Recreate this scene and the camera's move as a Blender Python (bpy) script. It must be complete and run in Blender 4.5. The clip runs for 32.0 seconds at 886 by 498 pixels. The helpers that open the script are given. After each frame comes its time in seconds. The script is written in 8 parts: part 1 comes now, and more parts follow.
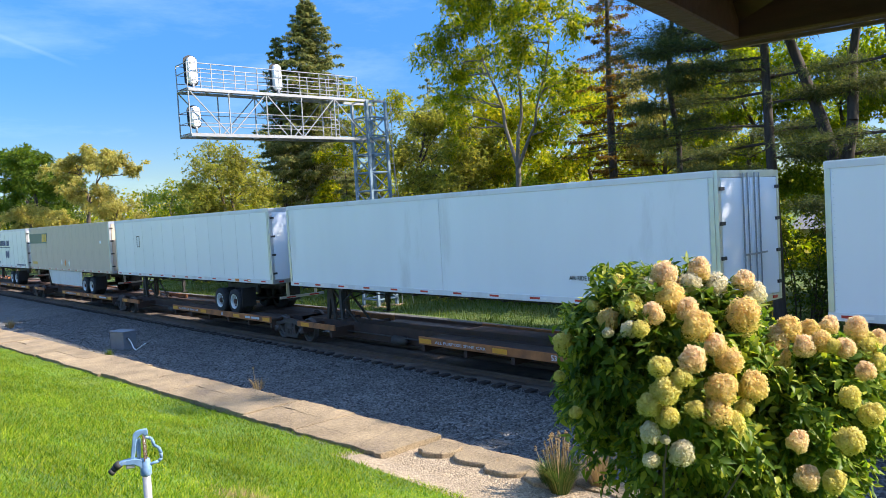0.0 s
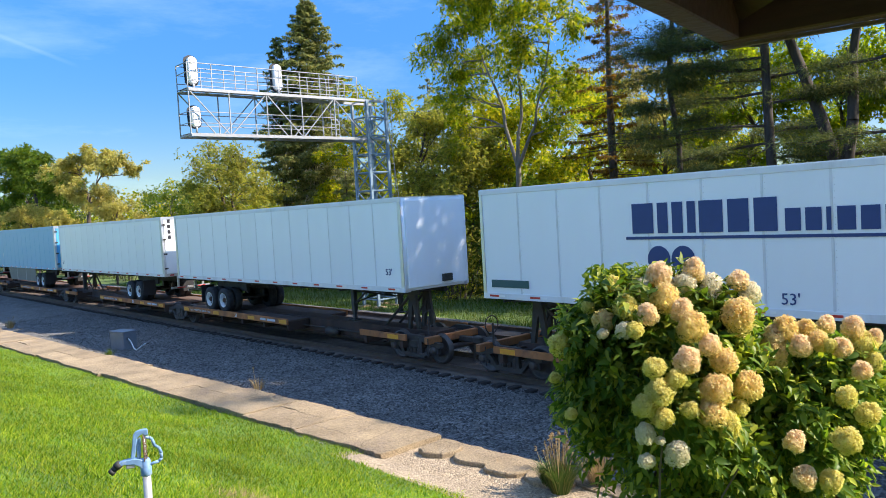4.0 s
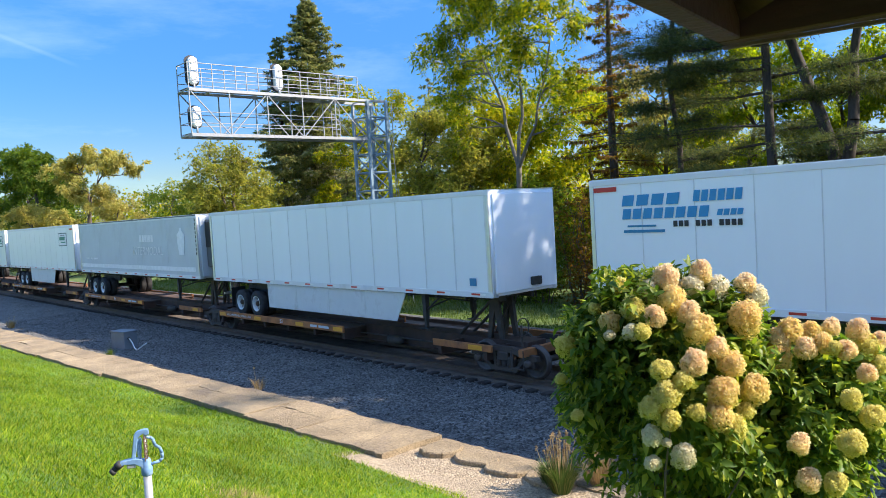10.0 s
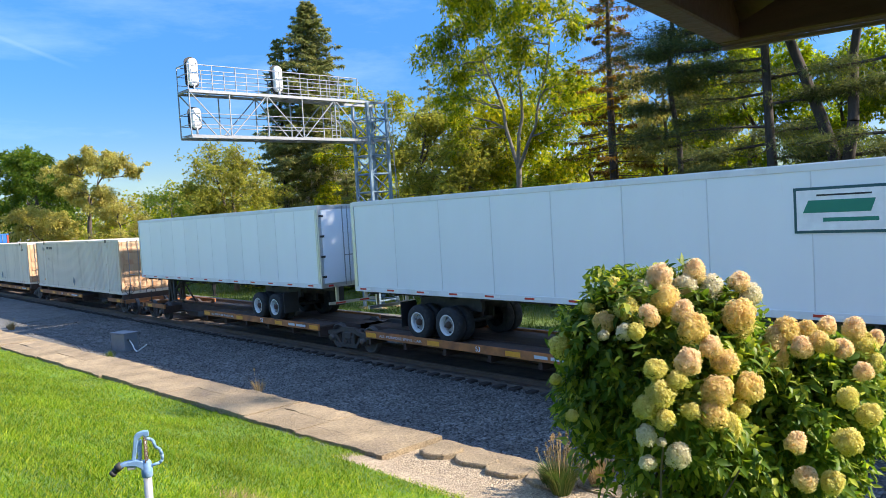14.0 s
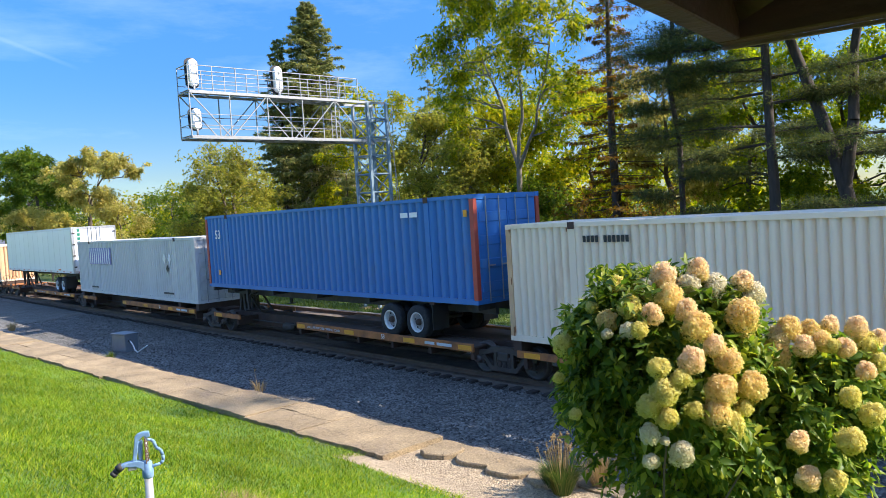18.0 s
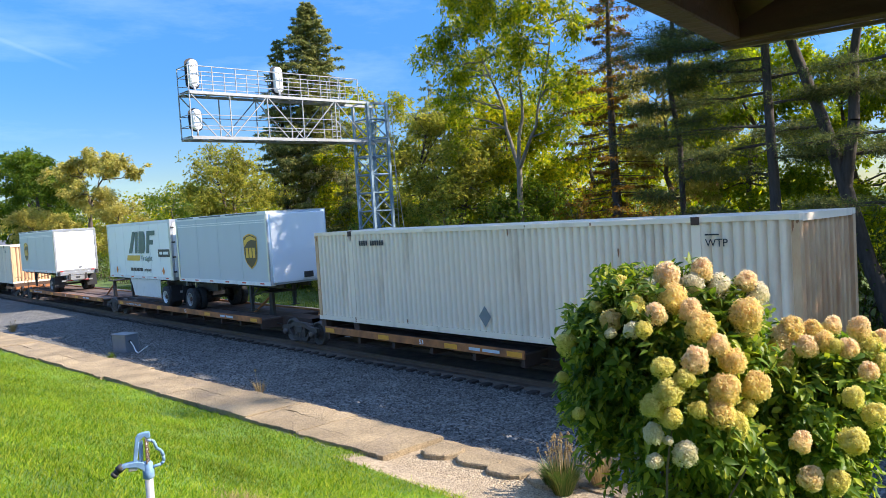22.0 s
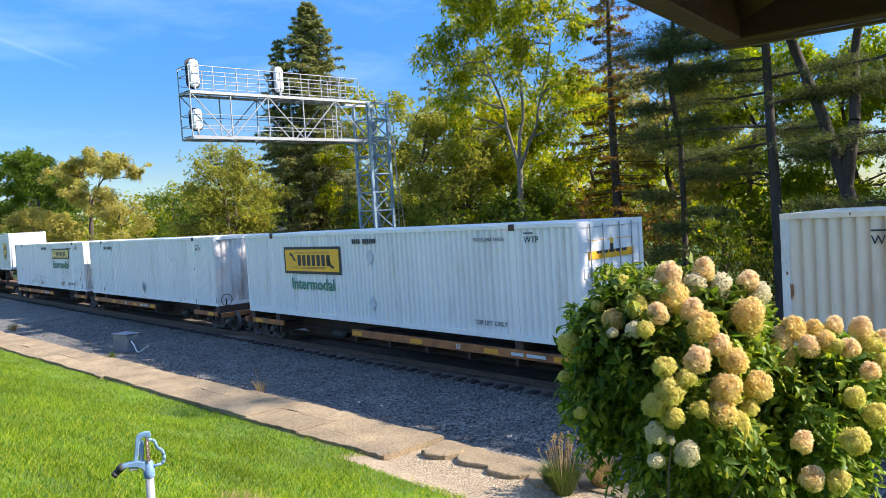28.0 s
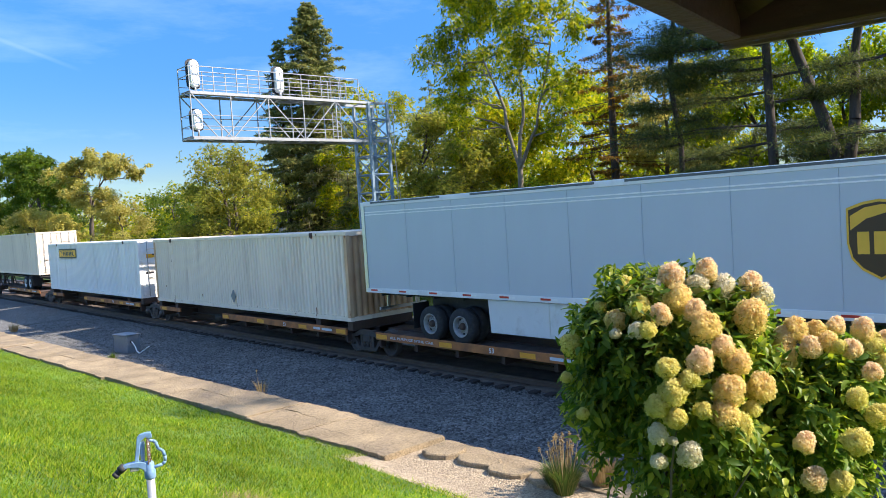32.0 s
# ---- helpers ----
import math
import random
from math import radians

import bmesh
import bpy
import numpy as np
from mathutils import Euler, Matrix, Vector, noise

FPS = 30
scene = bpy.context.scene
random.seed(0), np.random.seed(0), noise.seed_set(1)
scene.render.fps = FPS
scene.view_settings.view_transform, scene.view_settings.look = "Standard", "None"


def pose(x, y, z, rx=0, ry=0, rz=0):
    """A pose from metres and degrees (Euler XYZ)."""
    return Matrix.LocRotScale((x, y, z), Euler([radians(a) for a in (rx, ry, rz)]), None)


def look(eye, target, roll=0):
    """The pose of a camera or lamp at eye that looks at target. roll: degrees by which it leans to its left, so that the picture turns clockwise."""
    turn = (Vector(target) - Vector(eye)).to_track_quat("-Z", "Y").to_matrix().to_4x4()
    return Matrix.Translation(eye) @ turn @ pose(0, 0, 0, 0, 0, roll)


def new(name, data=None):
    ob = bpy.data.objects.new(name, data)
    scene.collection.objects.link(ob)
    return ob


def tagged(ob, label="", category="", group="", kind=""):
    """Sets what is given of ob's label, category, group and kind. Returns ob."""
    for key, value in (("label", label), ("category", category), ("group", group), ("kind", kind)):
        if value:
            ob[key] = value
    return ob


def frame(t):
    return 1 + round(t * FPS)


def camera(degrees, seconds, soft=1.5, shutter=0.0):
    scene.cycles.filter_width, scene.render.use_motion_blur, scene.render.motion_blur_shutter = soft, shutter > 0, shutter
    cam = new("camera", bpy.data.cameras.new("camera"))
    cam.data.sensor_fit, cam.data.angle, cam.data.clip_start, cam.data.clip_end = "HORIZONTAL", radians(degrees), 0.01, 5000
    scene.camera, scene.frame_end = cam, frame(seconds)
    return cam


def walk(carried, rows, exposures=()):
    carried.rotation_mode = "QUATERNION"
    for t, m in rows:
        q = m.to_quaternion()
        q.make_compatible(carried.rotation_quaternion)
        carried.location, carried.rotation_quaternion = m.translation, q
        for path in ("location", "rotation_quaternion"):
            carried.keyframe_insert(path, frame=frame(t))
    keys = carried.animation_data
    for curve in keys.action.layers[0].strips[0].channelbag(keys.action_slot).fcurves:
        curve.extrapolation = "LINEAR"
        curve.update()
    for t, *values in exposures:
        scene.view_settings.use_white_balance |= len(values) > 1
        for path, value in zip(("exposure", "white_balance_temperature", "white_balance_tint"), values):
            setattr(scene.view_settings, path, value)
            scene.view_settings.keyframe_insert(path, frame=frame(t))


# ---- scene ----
# The world: x runs along the railway (the train goes towards +x), y away from the porch,
# z = 0 is the top of the ties.
EYE_Z = 4.55
cam = camera(60.29, 32.0, 0.6)


def view(turn, tilt, lean):
    return pose(0, 0, EYE_Z) @ pose(0, 0, 0, 0, 0, turn) @ pose(0, 0, 0, 90 + tilt) @ pose(0, 0, 0, 0, 0, lean)


TURN, TILT, LEAN = 48.276, -2.818, -3.319
PATH = [(0, 0, 0, 0), (3.5, 0, 0, 0), (5.5, 0.054, 0, -0.005), (11.5, 0.056, 0, -0.005), (12, 0.070, 0.098, -0.07),
        (14.5, 0.05, 0.092, -0.075), (16.5, 0.055, 0.085, -0.125), (18.5, 0.092, 0.11, -0.2), (21, 0.12, 0.128, -0.22),
        (23, 0.09, 0.14, -0.265), (25.5, 0.115, 0.138, -0.28), (27.5, 0.143, 0.115, -0.22), (29.5, 0.172, 0.123, -0.265),
        (32, 0.182, 0.127, -0.335)]
walk(cam, [(t, view(TURN + a, TILT + b, LEAN + c)) for t, a, b, c in PATH],
     [(0, 1.28, 5950, 16), (32, 1.28, 5950, 16)])

# ---- light ----
SUN_TO = Vector((0.75, 0.66, 0.79)).normalized()
sun = new("sun", bpy.data.lights.new("sun", "SUN"))
sun.data.energy, sun.data.angle, sun.data.color = 4.6, radians(0.53), (1.0, 0.88, 0.69)
sun.matrix_world = look((20, 30, 60), Vector((20, 30, 60)) - SUN_TO)
world = bpy.data.worlds.new("world")
scene.world = world
world.use_nodes = True
wn, wl = world.node_tree.nodes, world.node_tree.links
sky = wn.new("ShaderNodeTexSky")
sky.sky_type, sky.sun_disc = "NISHITA", False
sky.sun_elevation = math.asin(SUN_TO.z)
sky.sun_rotation = math.atan2(SUN_TO.x, SUN_TO.y)
sky.air_density, sky.dust_density, sky.ozone_density = 1.0, 0.1, 3.0
# thin cirrus streaks
wtc = wn.new("ShaderNodeTexCoord")
wmap = wn.new("ShaderNodeMapping")
wmap.inputs["Scale"].default_value = (2.2, 1.1, 6.0)
wmap.inputs["Rotation"].default_value = (0.25, 0.35, 0.7)
wnoise = wn.new("ShaderNodeTexNoise")
wnoise.inputs["Scale"].default_value, wnoise.inputs["Detail"].default_value = 2.4, 8.0
wnoise.inputs["Roughness"].default_value = 0.62
wramp = wn.new("ShaderNodeValToRGB")
wramp.color_ramp.elements[0].position, wramp.color_ramp.elements[1].position = 0.46, 0.85
wramp.color_ramp.elements[0].color, wramp.color_ramp.elements[1].color = (0, 0, 0, 1), (0.12, 0.12, 0.12, 1)
wmix = wn.new("ShaderNodeMix")
wmix.data_type = "RGBA"
wmix.inputs["B"].default_value = (9.0, 9.6, 10.5, 1)
wl.new(wtc.outputs["Generated"], wmap.inputs["Vector"])
wl.new(wmap.outputs[0], wnoise.inputs["Vector"])
wl.new(wnoise.outputs[0], wramp.inputs[0])
# a fading vapour trail
TRAIL_A, TRAIL_B = Vector((-0.9516, 0.2138, 0.2210)), Vector((-0.9431, 0.2647, 0.2012))
across, along = wn.new("ShaderNodeVectorMath"), wn.new("ShaderNodeVectorMath")
for node, v in ((across, TRAIL_A.cross(TRAIL_B).normalized()), (along, TRAIL_A)):
    node.operation = "DOT_PRODUCT"
    node.inputs[1].default_value = v
    wl.new(wtc.outputs["Generated"], node.inputs[0])
wabs = wn.new("ShaderNodeMath")
wabs.operation = "ABSOLUTE"
wl.new(across.outputs["Value"], wabs.inputs[0])
band, fade = wn.new("ShaderNodeMapRange"), wn.new("ShaderNodeMapRange")
for node, source, a, b_, c, d in ((band, wabs.outputs[0], 0.0008, 0.0032, 1.0, 0.0), (fade, along.outputs["Value"], 0.9965, 0.9992, 0.0, 0.032)):
    node.inputs["From Min"].default_value, node.inputs["From Max"].default_value = a, b_
    node.inputs["To Min"].default_value, node.inputs["To Max"].default_value = c, d
    wl.new(source, node.inputs["Value"])
wtrail, wsum = wn.new("ShaderNodeMath"), wn.new("ShaderNodeMath")
wtrail.operation, wsum.operation = "MULTIPLY", "ADD"
wl.new(band.outputs[0], wtrail.inputs[0]), wl.new(fade.outputs[0], wtrail.inputs[1])
wl.new(wtrail.outputs[0], wsum.inputs[0]), wl.new(wramp.outputs[0], wsum.inputs[1])
wl.new(wsum.outputs[0], wmix.inputs["Factor"])
whsv = wn.new("ShaderNodeHueSaturation")
whsv.inputs["Saturation"].default_value, whsv.inputs["Hue"].default_value = 1.2, 0.509
wsep = wn.new("ShaderNodeSeparateXYZ")
wl.new(wtc.outputs["Generated"], wsep.inputs[0])
for socket, low, high in (("Saturation", 1.6, 0.94), ("Value", 0.34, 1.40), ("Hue", 0.515, 0.495)):
    wr = wn.new("ShaderNodeMapRange")
    wr.inputs["From Min"].default_value, wr.inputs["From Max"].default_value = 0.0, 0.7
    wr.inputs["To Min"].default_value, wr.inputs["To Max"].default_value = low, high
    wl.new(wsep.outputs[2], wr.inputs["Value"])
    wl.new(wr.outputs[0], whsv.inputs[socket])
wl.new(sky.outputs[0], whsv.inputs["Color"])
wl.new(whsv.outputs[0], wmix.inputs["A"])
wl.new(wmix.outputs["Result"], wn["Background"].inputs["Color"])
wn["Background"].inputs["Strength"].default_value = 0.118

# ---- materials ----


def material(name, color, rough=0.6, metal=0.0, vary=0.12, scale=3.0, dirt=None, dirt_amount=0.0, dirt_scale=1.2,
             bump=0.0, bump_scale=60.0, island=0.0, obrand=0.0, coat=0.0, streak=(1, 1, 1), clear=0.0):
    """A surface with a colour, two scales of variation, dirt in patches and a fine relief."""
    m = bpy.data.materials.new(name)
    m.use_nodes = True
    n, l = m.node_tree.nodes, m.node_tree.links
    b = n["Principled BSDF"]
    b.inputs["Roughness"].default_value, b.inputs["Metallic"].default_value = rough, metal
    b.inputs["Coat Weight"].default_value = coat
    tc = n.new("ShaderNodeTexCoord")
    mp = n.new("ShaderNodeMapping")
    mp.inputs["Scale"].default_value = streak
    l.new(tc.outputs["Object"], mp.inputs["Vector"])
    big = n.new("ShaderNodeTexNoise")
    big.inputs["Scale"].default_value, big.inputs["Detail"].default_value = scale, 6.0
    l.new(mp.outputs[0], big.inputs["Vector"])
    ramp = n.new("ShaderNodeMapRange")
    ramp.inputs["From Min"].default_value, ramp.inputs["From Max"].default_value = 0.3, 0.7
    ramp.inputs["To Min"].default_value, ramp.inputs["To Max"].default_value = 1 - vary, 1 + vary
    l.new(big.outputs[0], ramp.inputs["Value"])
    value = ramp.outputs[0]

    def times(a, source, amount):
        r = n.new("ShaderNodeMapRange")
        r.inputs["To Min"].default_value, r.inputs["To Max"].default_value = 1 - amount, 1 + amount
        l.new(source, r.inputs["Value"])
        k = n.new("ShaderNodeMath")
        k.operation = "MULTIPLY"
        l.new(a, k.inputs[0]), l.new(r.outputs[0], k.inputs[1])
        return k.outputs[0]
    if island:
        geo = n.new("ShaderNodeNewGeometry")
        value = times(value, geo.outputs["Random Per Island"], island)
    if obrand:
        info = n.new("ShaderNodeObjectInfo")
        value = times(value, info.outputs["Random"], obrand)
    hsv = n.new("ShaderNodeHueSaturation")
    hsv.inputs["Color"].default_value = (*color, 1)
    l.new(value, hsv.inputs["Value"])
    out = hsv.outputs[0]
    if dirt:
        d = n.new("ShaderNodeTexNoise")
        d.inputs["Scale"].default_value, d.inputs["Detail"].default_value = dirt_scale, 9.0
        d.inputs["Roughness"].default_value = 0.65
        l.new(mp.outputs[0], d.inputs["Vector"])
        dr = n.new("ShaderNodeMapRange")
        dr.inputs["From Min"].default_value, dr.inputs["From Max"].default_value = 0.62 - 0.3 * dirt_amount, 0.78
        dr.inputs["To Max"].default_value = min(1.0, 0.35 + dirt_amount)
        l.new(d.outputs[0], dr.inputs["Value"])
        mx = n.new("ShaderNodeMix")
        mx.data_type = "RGBA"
        mx.inputs["B"].default_value = (*dirt, 1)
        l.new(dr.outputs[0], mx.inputs["Factor"]), l.new(out, mx.inputs["A"])
        out = mx.outputs["Result"]
    l.new(out, b.inputs["Base Color"])
    if bump:
        bn = n.new("ShaderNodeTexNoise")
        bn.inputs["Scale"].default_value, bn.inputs["Detail"].default_value = bump_scale, 5.0
        l.new(tc.outputs["Object"], bn.inputs["Vector"])
        bp = n.new("ShaderNodeBump")
        bp.inputs["Strength"].default_value, bp.inputs["Distance"].default_value = bump, 0.02
        l.new(bn.outputs[0], bp.inputs["Height"]), l.new(bp.outputs[0], b.inputs["Normal"])
    return m


def leaf_material(name, colors, passing=0.45, rough=0.55, glow=1.6, rise=0.0):
    """Leaves: each island takes a colour from the ramp; light comes through them."""
    m = bpy.data.materials.new(name)
    m.use_nodes = True
    n, l = m.node_tree.nodes, m.node_tree.links
    b, out = n["Principled BSDF"], n["Material Output"]
    geo = n.new("ShaderNodeNewGeometry")
    ramp = n.new("ShaderNodeValToRGB")
    while len(ramp.color_ramp.elements) < len(colors):
        ramp.color_ramp.elements.new(0.5)
    for i, c in enumerate(colors):
        ramp.color_ramp.elements[i].position = i / max(1, len(colors) - 1)
        ramp.color_ramp.elements[i].color = (*c, 1)
    tc = n.new("ShaderNodeTexCoord")
    if rise:
        # older florets at the crown of a head take the later colours of the ramp
        sx = n.new("ShaderNodeSeparateXYZ")
        l.new(tc.outputs["Generated"], sx.inputs[0])
        ma = n.new("ShaderNodeMath")
        ma.operation, ma.inputs[1].default_value = "MULTIPLY", rise
        mb = n.new("ShaderNodeMath")
        mb.operation, mb.inputs[1].default_value = "MULTIPLY_ADD", 1 - rise
        l.new(sx.outputs[2], ma.inputs[0]), l.new(geo.outputs["Random Per Island"], mb.inputs[0]), l.new(ma.outputs[0], mb.inputs[2])
        l.new(mb.outputs[0], ramp.inputs[0])
    else:
        l.new(geo.outputs["Random Per Island"], ramp.inputs[0])
    nz = n.new("ShaderNodeTexNoise")
    nz.inputs["Scale"].default_value, nz.inputs["Detail"].default_value = 0.5, 4.0
    l.new(tc.outputs["Object"], nz.inputs["Vector"])
    mr = n.new("ShaderNodeMapRange")
    mr.inputs["From Min"].default_value, mr.inputs["From Max"].default_value = 0.3, 0.7
    mr.inputs["To Min"].default_value, mr.inputs["To Max"].default_value = 0.7, 1.3
    l.new(nz.outputs[0], mr.inputs["Value"])
    hsv = n.new("ShaderNodeHueSaturation")
    l.new(ramp.outputs[0], hsv.inputs["Color"]), l.new(mr.outputs[0], hsv.inputs["Value"])
    l.new(hsv.outputs[0], b.inputs["Base Color"])
    b.inputs["Roughness"].default_value = rough
    b.inputs["Specular IOR Level"].default_value = 0.14
    tr = n.new("ShaderNodeBsdfTranslucent")
    h2 = n.new("ShaderNodeHueSaturation")
    h2.inputs["Value"].default_value, h2.inputs["Saturation"].default_value = glow, 1.1
    l.new(hsv.outputs[0], h2.inputs["Color"]), l.new(h2.outputs[0], tr.inputs["Color"])
    mix = n.new("ShaderNodeMixShader")
    mix.inputs[0].default_value = passing
    l.new(b.outputs[0], mix.inputs[1]), l.new(tr.outputs[0], mix.inputs[2])
    l.new(mix.outputs[0], out.inputs["Surface"])
    return m


M = {}
M["white_paint"] = material("white_paint", (0.81, 0.84, 0.87), 0.28, vary=0.03, scale=0.8, dirt=(0.45, 0.44, 0.42),
                            dirt_amount=0.12, dirt_scale=0.7, streak=(1, 1, 0.25), obrand=0.03, bump=0.2, bump_scale=1.3)
M["white_dull"] = material("white_dull", (0.72, 0.73, 0.74), 0.42, vary=0.05, scale=1.0, dirt=(0.36, 0.34, 0.31),
                           dirt_amount=0.25, dirt_scale=0.9, streak=(1, 1, 0.25))
M["seam_grey"] = material("riveted_seam", (0.66, 0.68, 0.70), 0.45, 0.0, vary=0.1, scale=3)
M["reefer_white"] = material("reefer_white", (0.54, 0.57, 0.60), 0.45, vary=0.05, scale=0.9, dirt=(0.4, 0.4, 0.4),
                             dirt_amount=0.3, dirt_scale=0.6)
M["beige_paint"] = material("beige_paint", (0.60, 0.49, 0.37), 0.5, vary=0.10, scale=0.9, dirt=(0.20, 0.16, 0.13),
                            dirt_amount=0.35, dirt_scale=0.9, streak=(1, 1, 0.3))
M["blue_paint"] = material("blue_paint", (0.095, 0.36, 0.62), 0.35, vary=0.06, scale=1.0, dirt=(0.12, 0.2, 0.3),
                           dirt_amount=0.15, streak=(1, 1, 0.25))
M["container_blue"] = material("container_blue", (0.034, 0.165, 0.46), 0.45, vary=0.10, scale=1.2, dirt=(0.10, 0.10, 0.12),
                               dirt_amount=0.2, streak=(1, 1, 0.2))
M["container_white"] = material("container_white", (0.88, 0.845, 0.79), 0.5, vary=0.05, scale=1.0, dirt=(0.40, 0.35, 0.29),
                                dirt_amount=0.2, streak=(1, 1, 0.2))
M["container_cream"] = material("container_cream", (0.84, 0.70, 0.535), 0.55, vary=0.06, scale=1.0, dirt=(0.36, 0.22, 0.13),
                                dirt_amount=0.22, streak=(1, 1, 0.2), obrand=0.05)
M["container_grey"] = material("container_grey", (0.62, 0.60, 0.57), 0.55, vary=0.06, scale=1.0, dirt=(0.26, 0.22, 0.18),
                               dirt_amount=0.2, streak=(1, 1, 0.2))
M["ups_side"] = material("pale_blue_grey_side", (0.47, 0.52, 0.58), 0.36, vary=0.05, scale=0.7, dirt=(0.45, 0.47, 0.5),
                         dirt_amount=0.2, streak=(1, 1, 0.3))
M["aluminium"] = material("aluminium", (0.62, 0.63, 0.64), 0.38, 0.85, vary=0.08, scale=2.0, dirt=(0.3, 0.29, 0.28),
                          dirt_amount=0.25, bump=0.05)
M["galvanised"] = material("galvanised", (0.33, 0.34, 0.35), 0.5, 0.45, vary=0.12, scale=6.0, dirt=(0.4, 0.41, 0.42),
                           dirt_amount=0.3, bump=0.05)
M["tower_steel"] = material("weathered_galvanised", (0.19, 0.27, 0.34), 0.6, 0.2, vary=0.12, scale=4.0,
                            dirt=(0.25, 0.24, 0.23), dirt_amount=0.2, bump=0.05)
M["rust_brown"] = material("rust_brown", (0.085, 0.047, 0.032), 0.8, 0.1, vary=0.25, scale=1.5, dirt=(0.045, 0.035, 0.03),
                           dirt_amount=0.5, dirt_scale=1.6, bump=0.2, bump_scale=30)
M["rail_car_rail"] = material("oxide_red_edge", (0.46, 0.17, 0.05), 0.75, 0.1, vary=0.35, scale=1.3, dirt=(0.085, 0.05, 0.036),
                              dirt_amount=0.6, dirt_scale=1.4, bump=0.15, bump_scale=30)
M["deck_steel"] = material("dusty_brown_deck", (0.115, 0.078, 0.062), 0.85, 0.0, vary=0.25, scale=1.6, dirt=(0.25, 0.10, 0.06), dirt_amount=0.35, dirt_scale=0.9, bump=0.2, bump_scale=30)
M["rust_orange"] = material("rust_stain", (0.28, 0.12, 0.05), 0.85, vary=0.3, scale=3.0, dirt=(0.12, 0.05, 0.03),
                            dirt_amount=0.4, dirt_scale=2.5)
M["truck_steel"] = material("grimy_cast_steel", (0.072, 0.057, 0.047), 0.75, 0.2, vary=0.25, scale=4.0,
                            dirt=(0.10, 0.072, 0.055), dirt_amount=0.3, bump=0.2, bump_scale=40)
M["wheel_steel"] = material("worn_wheel_steel", (0.11, 0.09, 0.08), 0.5, 0.5, vary=0.2, scale=6.0, dirt=(0.10, 0.06, 0.04),
                            dirt_amount=0.4)
M["rail_steel"] = material("rusty_rail", (0.13, 0.085, 0.06), 0.65, 0.3, vary=0.2, scale=2.0, dirt=(0.06, 0.045, 0.04),
                           dirt_amount=0.3, bump=0.1)
M["tie_wood"] = material("creosoted_tie", (0.038, 0.029, 0.024), 0.9, vary=0.3, scale=6.0, dirt=(0.10, 0.085, 0.07),
                         dirt_amount=0.3, bump=0.5, bump_scale=25, streak=(6, 1, 1), obrand=0.25)
M["tyre"] = material("tyre_rubber", (0.022, 0.022, 0.023), 0.85, vary=0.2, scale=8.0, dirt=(0.09, 0.08, 0.07),
                     dirt_amount=0.35, dirt_scale=5, bump=0.2, bump_scale=40)
M["disc_grey"] = material("grimy_wheel_disc", (0.33, 0.32, 0.31), 0.55, 0.2, vary=0.2, scale=8, dirt=(0.16, 0.10, 0.06), dirt_amount=0.4, dirt_scale=6)
M["patched_end"] = material("rust_patched_white", (0.76, 0.74, 0.69), 0.6, vary=0.1, scale=1.5, dirt=(0.24, 0.10, 0.05), dirt_amount=0.55, dirt_scale=1.1, streak=(1.4, 1.4, 0.4), bump=0.1, bump_scale=30)
M["rim_white"] = material("white_wheel_rim", (0.70, 0.70, 0.69), 0.45, 0.2, vary=0.1, scale=8, dirt=(0.3, 0.26, 0.2),
                          dirt_amount=0.35, dirt_scale=5)
M["dark_steel"] = material("dark_frame_steel", (0.045, 0.043, 0.042), 0.65, 0.2, vary=0.2, scale=4, dirt=(0.12, 0.10, 0.085),
                           dirt_amount=0.3, dirt_scale=3)
M["black"] = material("black_plastic", (0.018, 0.018, 0.02), 0.55, vary=0.15, scale=6)
M["skirt_white"] = material("scuffed_white_skirt", (0.66, 0.67, 0.67), 0.45, vary=0.05, scale=1.5, dirt=(0.34, 0.31, 0.27),
                            dirt_amount=0.35, dirt_scale=1.5)
M["skirt_dark"] = material("dark_grey_skirt", (0.10, 0.11, 0.12), 0.5, vary=0.1, scale=2, dirt=(0.2, 0.19, 0.18),
                           dirt_amount=0.3)
M["red_tape"] = material("red_reflector", (0.50, 0.03, 0.025), 0.35, vary=0.1, scale=8)
M["white_tape"] = material("white_reflector", (0.78, 0.78, 0.76), 0.35, vary=0.05, scale=8)
M["yellow_tape"] = material("yellow_reflector", (0.80, 0.34, 0.025), 0.5, vary=0.12, scale=6, dirt=(0.25, 0.13, 0.05),
                            dirt_amount=0.3, dirt_scale=4)
M["ink_black"] = material("black_lettering", (0.02, 0.02, 0.025), 0.5, vary=0.1, scale=5)
M["ink_navy"] = material("navy_lettering", (0.02, 0.045, 0.17), 0.45, vary=0.05, scale=5)
M["ink_blue"] = material("blue_lettering", (0.03, 0.20, 0.38), 0.45, vary=0.05, scale=5)
M["ink_sky"] = material("sky_blue_lettering", (0.035, 0.25, 0.50), 0.45, vary=0.05, scale=5)
M["ink_green"] = material("green_lettering", (0.015, 0.20, 0.13), 0.45, vary=0.05, scale=5)
M["ink_white"] = material("white_lettering", (0.82, 0.82, 0.82), 0.5, vary=0.08, scale=5)
M["ink_grey"] = material("faded_grey_lettering", (0.56, 0.58, 0.60), 0.5, vary=0.08, scale=5)
M["ink_teal"] = material("dark_teal_stripe", (0.02, 0.085, 0.10), 0.4, vary=0.06, scale=3)
M["ink_gold"] = material("gold_emblem", (0.72, 0.42, 0.04), 0.4, vary=0.06, scale=3)
M["sign_amber"] = material("amber_sign_paint", (0.90, 0.45, 0.02), 0.45, vary=0.06, scale=3)
